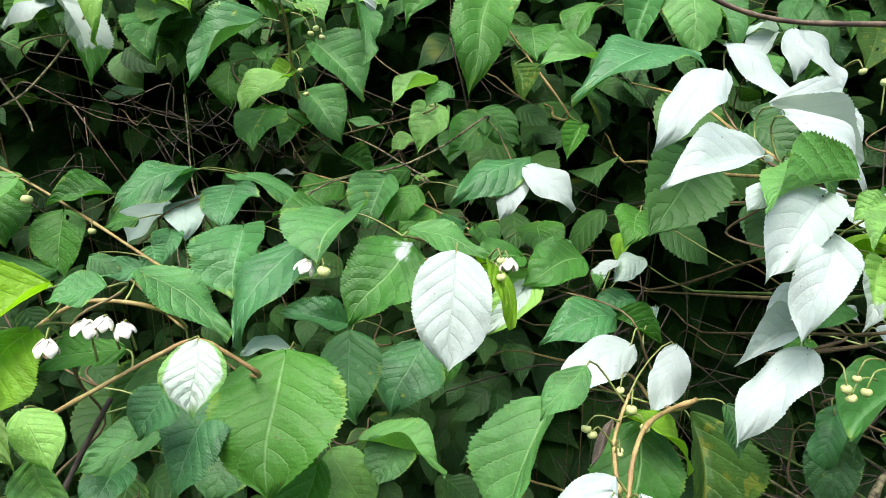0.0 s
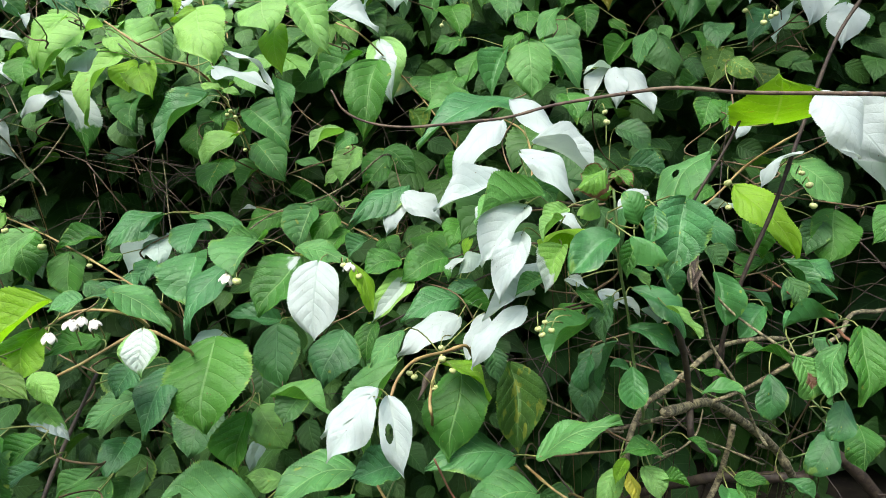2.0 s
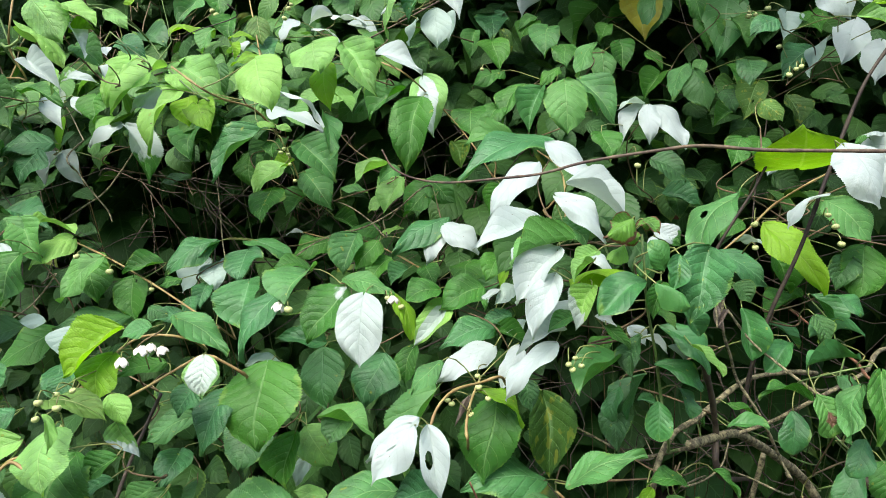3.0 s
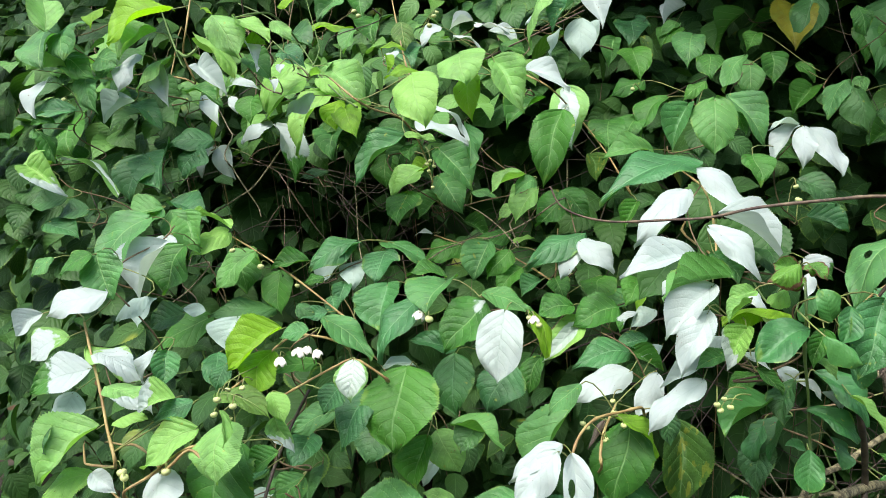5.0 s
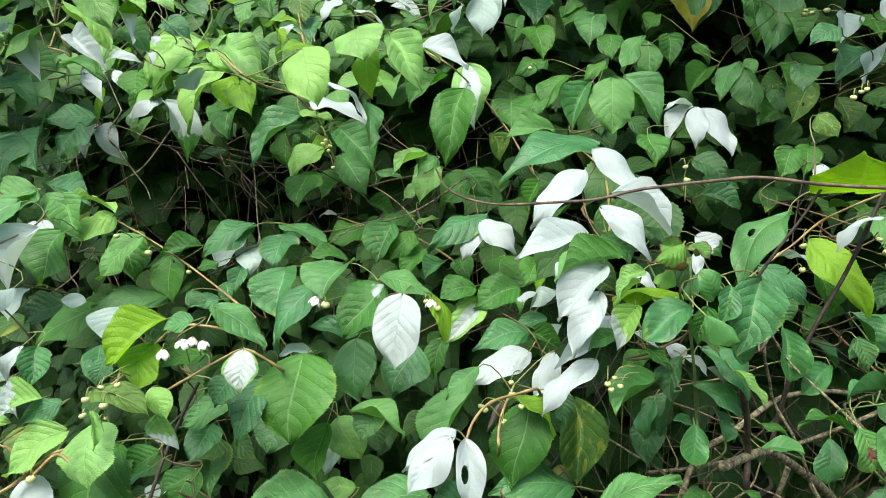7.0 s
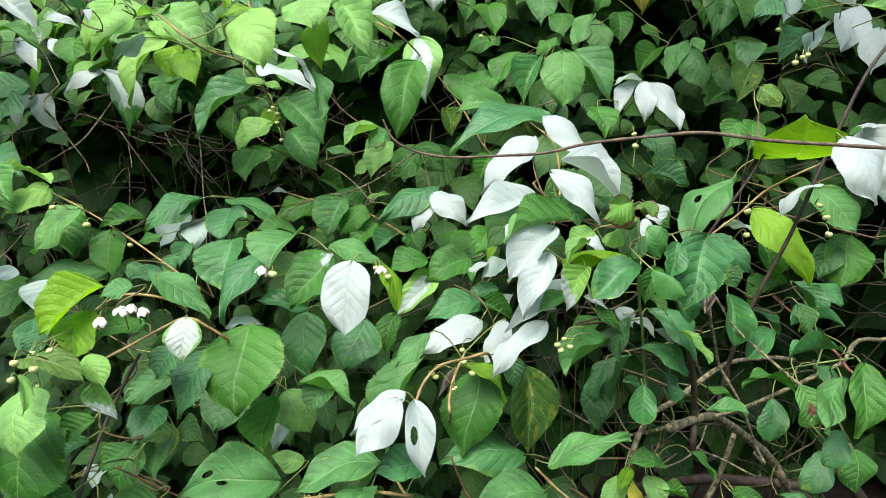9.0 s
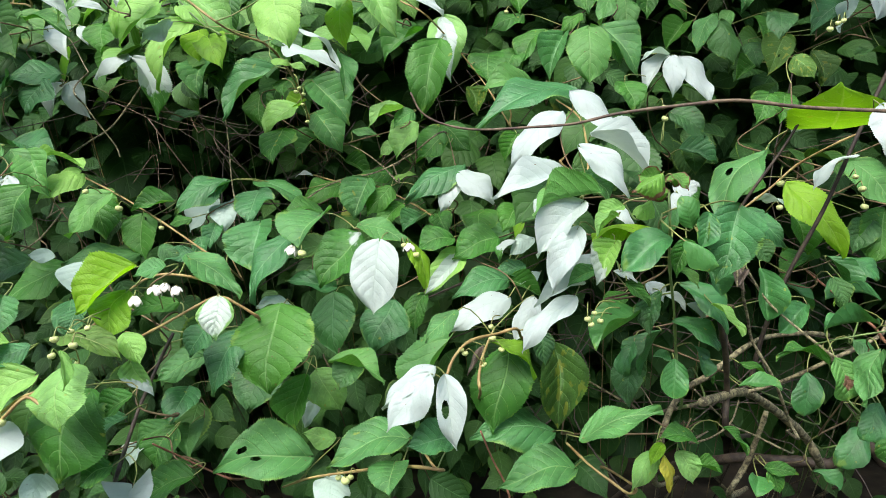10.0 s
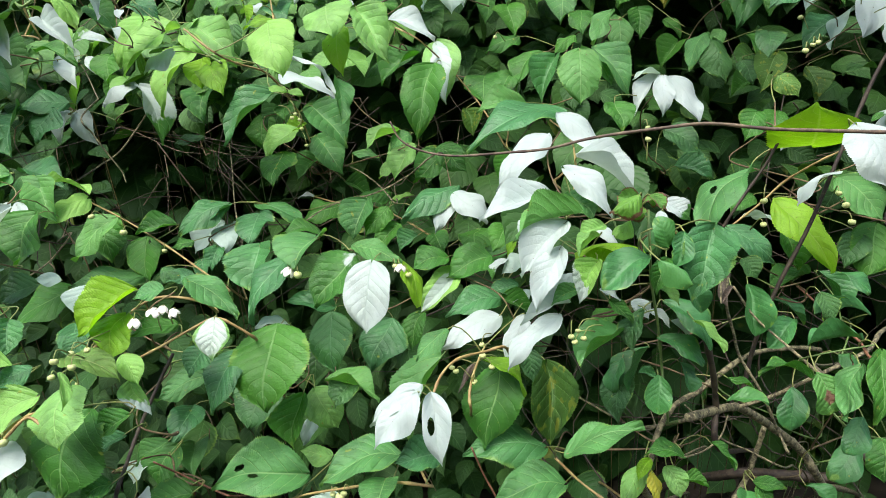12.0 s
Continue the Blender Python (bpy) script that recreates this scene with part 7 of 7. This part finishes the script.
branch("twig", "thin brown twig in the dark hollow", "bark", 0.001, 0.0016, [(-0.163, 0.745, 1.317), (-0.122, 0.758, 1.340), (-0.050, 0.747, 1.356), (-0.002, 0.763, 1.378), (0.047, 0.777, 1.409), (-0.002, 1.222, 1.357), (-0.123, 2.310, 1.347), (-0.123, 2.633, 0.000)])
branch("twig", "thin brown twig in the dark hollow", "bark", 0.001, 0.0014, [(-0.509, 0.573, 1.274), (-0.504, 0.624, 1.291), (-0.491, 0.661, 1.326), (-0.800, 1.017, 1.262), (-1.354, 1.886, 1.194), (-1.354, 2.112, 0.000)])
branch("twig", "thin grey stem between the lower leaves", "dark", 0.0018, 0.0022, [(-0.192, 0.406, 1.226), (-0.206, 0.391, 1.194), (-0.209, 0.358, 1.165), (-0.202, 0.319, 1.143), (-0.203, 0.298, 1.119), (-0.450, 0.623, 0.909), (-1.051, 1.417, 0.379), (-1.051, 1.719, 0.000)])
branch("twig", "thin reddish twig between the lower leaves", "red", 0.001, 0.0015, [(-0.219, 0.385, 1.111), (-0.201, 0.405, 1.086), (-0.170, 0.415, 1.063), (-0.148, 0.423, 1.051), (-0.300, 0.777, 0.852), (-0.821, 1.640, 0.339), (-0.821, 1.951, 0.000)])
branch("twig", "thin brown twig between the lower leaves", "red", 0.001, 0.0015, [(0.126, 0.399, 1.128), (0.136, 0.407, 1.094), (0.149, 0.411, 1.061), (0.152, 0.410, 1.030), (0.093, 0.789, 0.777), (0.080, 1.715, 0.166), (0.080, 2.030, 0.000)])
branch("twig", "thin pale twig in the undergrowth", "bark", 0.001, 0.0015, [(0.222, 0.482, 1.156), (0.251, 0.475, 1.141), (0.287, 0.475, 1.119), (0.299, 0.478, 1.112), (0.365, 0.883, 0.938), (0.449, 1.874, 0.540), (0.449, 2.262, 0.000)])
branch("twig", "thin pale twig lying in the undergrowth", "bark", 0.001, 0.0015, [(0.350, 0.509, 1.129), (0.390, 0.522, 1.085), (0.428, 0.547, 1.057), (0.466, 0.550, 1.036), (0.599, 0.932, 0.841), (0.902, 1.867, 0.320), (0.902, 2.090, 0.000)])
# dark wood imitates the dimness deep in the undergrowth
branch("fallen_branch", "thick fallen branch lying deep in the undergrowth, bark darkened as if shaded", "dark", 0.008, 0.011, [(0.162, 1.775, 0.000), (0.392, 1.275, 0.580), (0.512, 1.025, 0.773), (0.599, 1.020, 0.778), (0.690, 1.005, 0.781), (0.786, 0.990, 0.783), (1.286, 1.140, 0.000)])
branch("twig", "thin curved green twig in the undergrowth", "bark", 0.0009, 0.0014, [(0.390, 0.483, 1.129), (0.380, 0.472, 1.109), (0.359, 0.461, 1.097), (0.335, 0.451, 1.095), (0.437, 0.847, 0.912), (0.532, 1.814, 0.359), (0.532, 2.017, 0.000)])


# ---- the thicket behind ----
def thicket(name, label, count, seed, spot, size, material=SHADED_THICKET, toothed=False):
    """Many loose leaves in one mesh. spot(rnd) gives a place or None."""
    rnd = random.Random(seed)
    rows = ((0.0, 0.06), (0.07, 0.60), (0.24, 0.98), (0.40, 0.98), (0.62, 0.70), (0.80, 0.32), (0.90, 0.12), (1.0, 0.01))
    if toothed:
        along_v = [i / 26 for i in range(27)]
        rows = tuple((v, float(np.interp(v, VINE_V, VINE_W)) * (1.05 if i % 2 else 0.96)) for i, v in enumerate(along_v))
    verts, faces, uvs = [], [], []
    made = 0
    while made < count:
        p = spot(rnd)
        if p is None:
            continue
        made += 1
        length = rnd.uniform(*size)
        width = length * rnd.uniform(0.62, 0.8)
        up = Vector((rnd.gauss(0, 0.45), -0.75 + rnd.gauss(0, 0.4), 0.75 + rnd.gauss(0, 0.35))).normalized()
        along = Vector((rnd.gauss(0, 0.7), rnd.gauss(-0.3, 0.4), -0.8 + rnd.gauss(0, 0.35)))
        along = (along - up * up.dot(along)).normalized()
        across = along.cross(up)
        cup, sag = rnd.uniform(-0.15, 0.35), rnd.uniform(0.25, 0.75)
        first = len(verts)
        for v, w in rows:
            for u in (-1, 0, 1):
                z = cup * abs(u) * w * 0.5 + sag * (v - v * v)
                verts.append(p + across * (u * w * width * 0.5) + along * (v * length) + up * (z * length))
                uvs.append((u * 0.5 + 0.5, v))
        for i in range(len(rows) - 1):
            for j in range(2):
                q = first + i * 3 + j
                faces.append((q, q + 1, q + 4, q + 3))
    me = bpy.data.meshes.new(name)
    me.from_pydata(verts, [], faces)
    layer = me.uv_layers.new(name="uv")
    flat = np.array(uvs)[np.fromiter((l.vertex_index for l in me.loops), int, len(me.loops))]
    layer.data.foreach_set("uv", flat.ravel())
    me.polygons.foreach_set("use_smooth", [True] * len(me.polygons))
    me.materials.append(material)
    return tagged(new(name, me), label, "foliage", kind="stuff")


FRONT = np.array([tuple(c) for c, _ in CENTRES])


def front(x, z):
    """How far back the leaves of the vine stand there."""
    d = (FRONT[:, 0] - x) ** 2 + (FRONT[:, 2] - z) ** 2
    near = np.argsort(d)[:10]
    return float(FRONT[near, 1].max()), float(d[near[0]])


HOLLOWS = ((-0.42, 1.37, 0.44, 0.135), (-0.40, 1.42, 0.34, 0.075), (-0.05, 1.47, 0.10, 0.09), (0.02, 1.50, 0.09, 0.08), (0.45, 1.09, 0.36, 0.15))


def in_hollow(p):
    """The dark hollows under the overhanging shoots."""
    return any(((p.x - x) / w) ** 2 + ((p.z - z) / h) ** 2 < 1 for x, z, w, h in HOLLOWS)


def spot_near(rnd):
    x, z = rnd.uniform(-1.3, 1.5), rnd.uniform(0.75, 1.95)
    y, gap = front(x, z)
    p = Vector((x, y + (rnd.uniform(0.02, 0.18) if z > 1.3 else rnd.uniform(0.08, 0.30)), z))
    sparse = (0.5 if x > 0.3 else 1.0) if z > 1.3 else 0.03 if x > 0.25 else 0.12
    return None if in_hollow(p) or rnd.random() > sparse or (x < 0.1 and z > 1.82) else p


def spot_upper(rnd):
    x, z = rnd.uniform(-0.95, -0.05), rnd.uniform(1.46, 1.80)
    y, gap = front(x, z)
    p = Vector((x, y + rnd.uniform(0.04, 0.14), z))
    return None if in_hollow(p) else p


def spot_far(rnd):
    p = Vector((rnd.uniform(-2.8, 3.2), rnd.uniform(1.7, 2.8), rnd.uniform(0.1, 3.2)))
    if -1.5 < p.x < 0.1 and 1.22 < p.z < 1.62 and p.y < 2.15:
        return None
    if 0.15 < p.x < 2.2 and 0.12 < p.z < 1.2 and p.y < 2.5:
        return None
    return None if 0.75 < p.z < 1.2 and rnd.random() < 0.6 else p


def ragged_edge(x):
    return 0.22 * noise.noise(Vector((x * 1.7, 3.1, 0.4))) + 0.12 * noise.noise(Vector((x * 5.3, 0.2, 8.0)))


def spot_top(rnd):
    x = rnd.gauss(0.2, 1.3)
    return Vector((x, rnd.uniform(1.0 + ragged_edge(x) + (0.5 if x < -0.1 else 0.0), 2.9), rnd.uniform(2.0, 2.5 + ragged_edge(x + 9))))


def spot_side(rnd):
    x = rnd.choice((-1, 1)) * (1.0 + abs(rnd.gauss(0, 0.75)))
    return Vector((x + 0.1, rnd.uniform(0.45 + ragged_edge(x), 1.5) + 0.12 * abs(x), rnd.uniform(0.0, 2.5 + ragged_edge(x + 5) - 0.25 * abs(x))))


thicket("foliage", "dense shaded vine leaves behind the front shoots", 900, 11, spot_near, (0.05, 0.085), SHADED_THICKET, True)
thicket("foliage_upper", "light green vine leaves, tone brightened as if lit, filling the upper shoots", 170, 19, spot_upper, (0.045, 0.075), LIT_THICKET, True)
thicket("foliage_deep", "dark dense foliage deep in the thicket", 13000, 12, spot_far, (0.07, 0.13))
# added out of view overhead, keeps sky light from the inside
thicket("foliage_top", "unseen leaf layer added above the thicket to shade its inside", 5500, 16, spot_top, (0.07, 0.12))


# leaves added above the view to cast shade on the right part
def spot_overhang(rnd):
    return Vector((rnd.uniform(0.30, 1.5), rnd.uniform(0.5, 1.5), rnd.uniform(1.9, 2.2)))


thicket("foliage_overhang", "unseen leaves added overhead to shade the right part", 270, 18, spot_overhang, (0.07, 0.11))


def spot_back(rnd):
    x = rnd.gauss(0.2, 2.6)
    return Vector((x, rnd.uniform(2.4 + ragged_edge(x), 4.3), rnd.uniform(0.0, 4.0 + 2 * ragged_edge(x + 2))))


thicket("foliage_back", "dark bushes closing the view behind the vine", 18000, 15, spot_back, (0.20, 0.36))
# added mostly out of view, closes the sides and shades them
thicket("foliage_side", "dense vine leaves added beside the shoots, mostly unseen, for shade", 2600, 13, spot_side, (0.05, 0.09))


# mostly below the view, added to keep low light out of the thicket
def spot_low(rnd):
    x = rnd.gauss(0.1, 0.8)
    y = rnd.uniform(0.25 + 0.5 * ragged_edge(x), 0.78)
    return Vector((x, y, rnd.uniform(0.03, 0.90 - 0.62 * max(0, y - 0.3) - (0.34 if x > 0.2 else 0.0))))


thicket("foliage_low", "leafy foot of the vine thicket, added to block low light", 6500, 14, spot_low, (0.06, 0.10))


# bushes added behind the camera to cut sky light near the horizon
def spot_hedge(rnd):
    return Vector((rnd.uniform(-14, 14), rnd.uniform(-9.0, -7.0), rnd.uniform(0, 1) ** 0.8 * 5.0))


thicket("far_hedge", "unseen row of bushes added behind the camera to block low sky light", 6000, 17, spot_hedge, (0.35, 0.6))


def dead_twigs():
    """Thin dry twigs crossing the dark inside of the thicket."""
    rnd = random.Random(21)
    for k in range(115):
        if k >= 75:
            p = Vector((rnd.uniform(0.18, 1.05), rnd.uniform(0.62, 1.15), rnd.uniform(0.82, 1.25)))
        elif k % 3:
            p = Vector((rnd.uniform(-0.95, 0.15), rnd.uniform(0.95, 1.5), rnd.uniform(1.2, 1.52)))
        else:
            p = Vector((rnd.uniform(-0.85, 0.95), rnd.uniform(0.9, 1.4), rnd.uniform(1.0, 1.75)))
        d = Vector((rnd.gauss(0, 1), rnd.gauss(0, 0.35), rnd.gauss(0.1, 0.5))).normalized()
        length = rnd.uniform(0.15, 0.5)
        side = Vector((rnd.gauss(0, 1), rnd.gauss(0, 1), rnd.gauss(0, 1))) * 0.06
        line = smooth_path([p - d * length / 2, p - d * length / 6 + side * 0.6, p + d * length / 5 - side * 0.3, p + d * length / 2 + side], 4)
        # mostly dark wood, its colour standing in for the shade around the twigs
        ob = new("dead_twig", tube("dead_twig", line, 0.0005, rnd.uniform(0.0008, 0.0019), WOODS["dark" if k >= 75 else rnd.choice(("dry", "dark", "dark"))], 5, 0.4))
        tagged(ob, "thin dry twig in the dark inside of the thicket", "twig", "dry inner twigs")


dead_twigs()
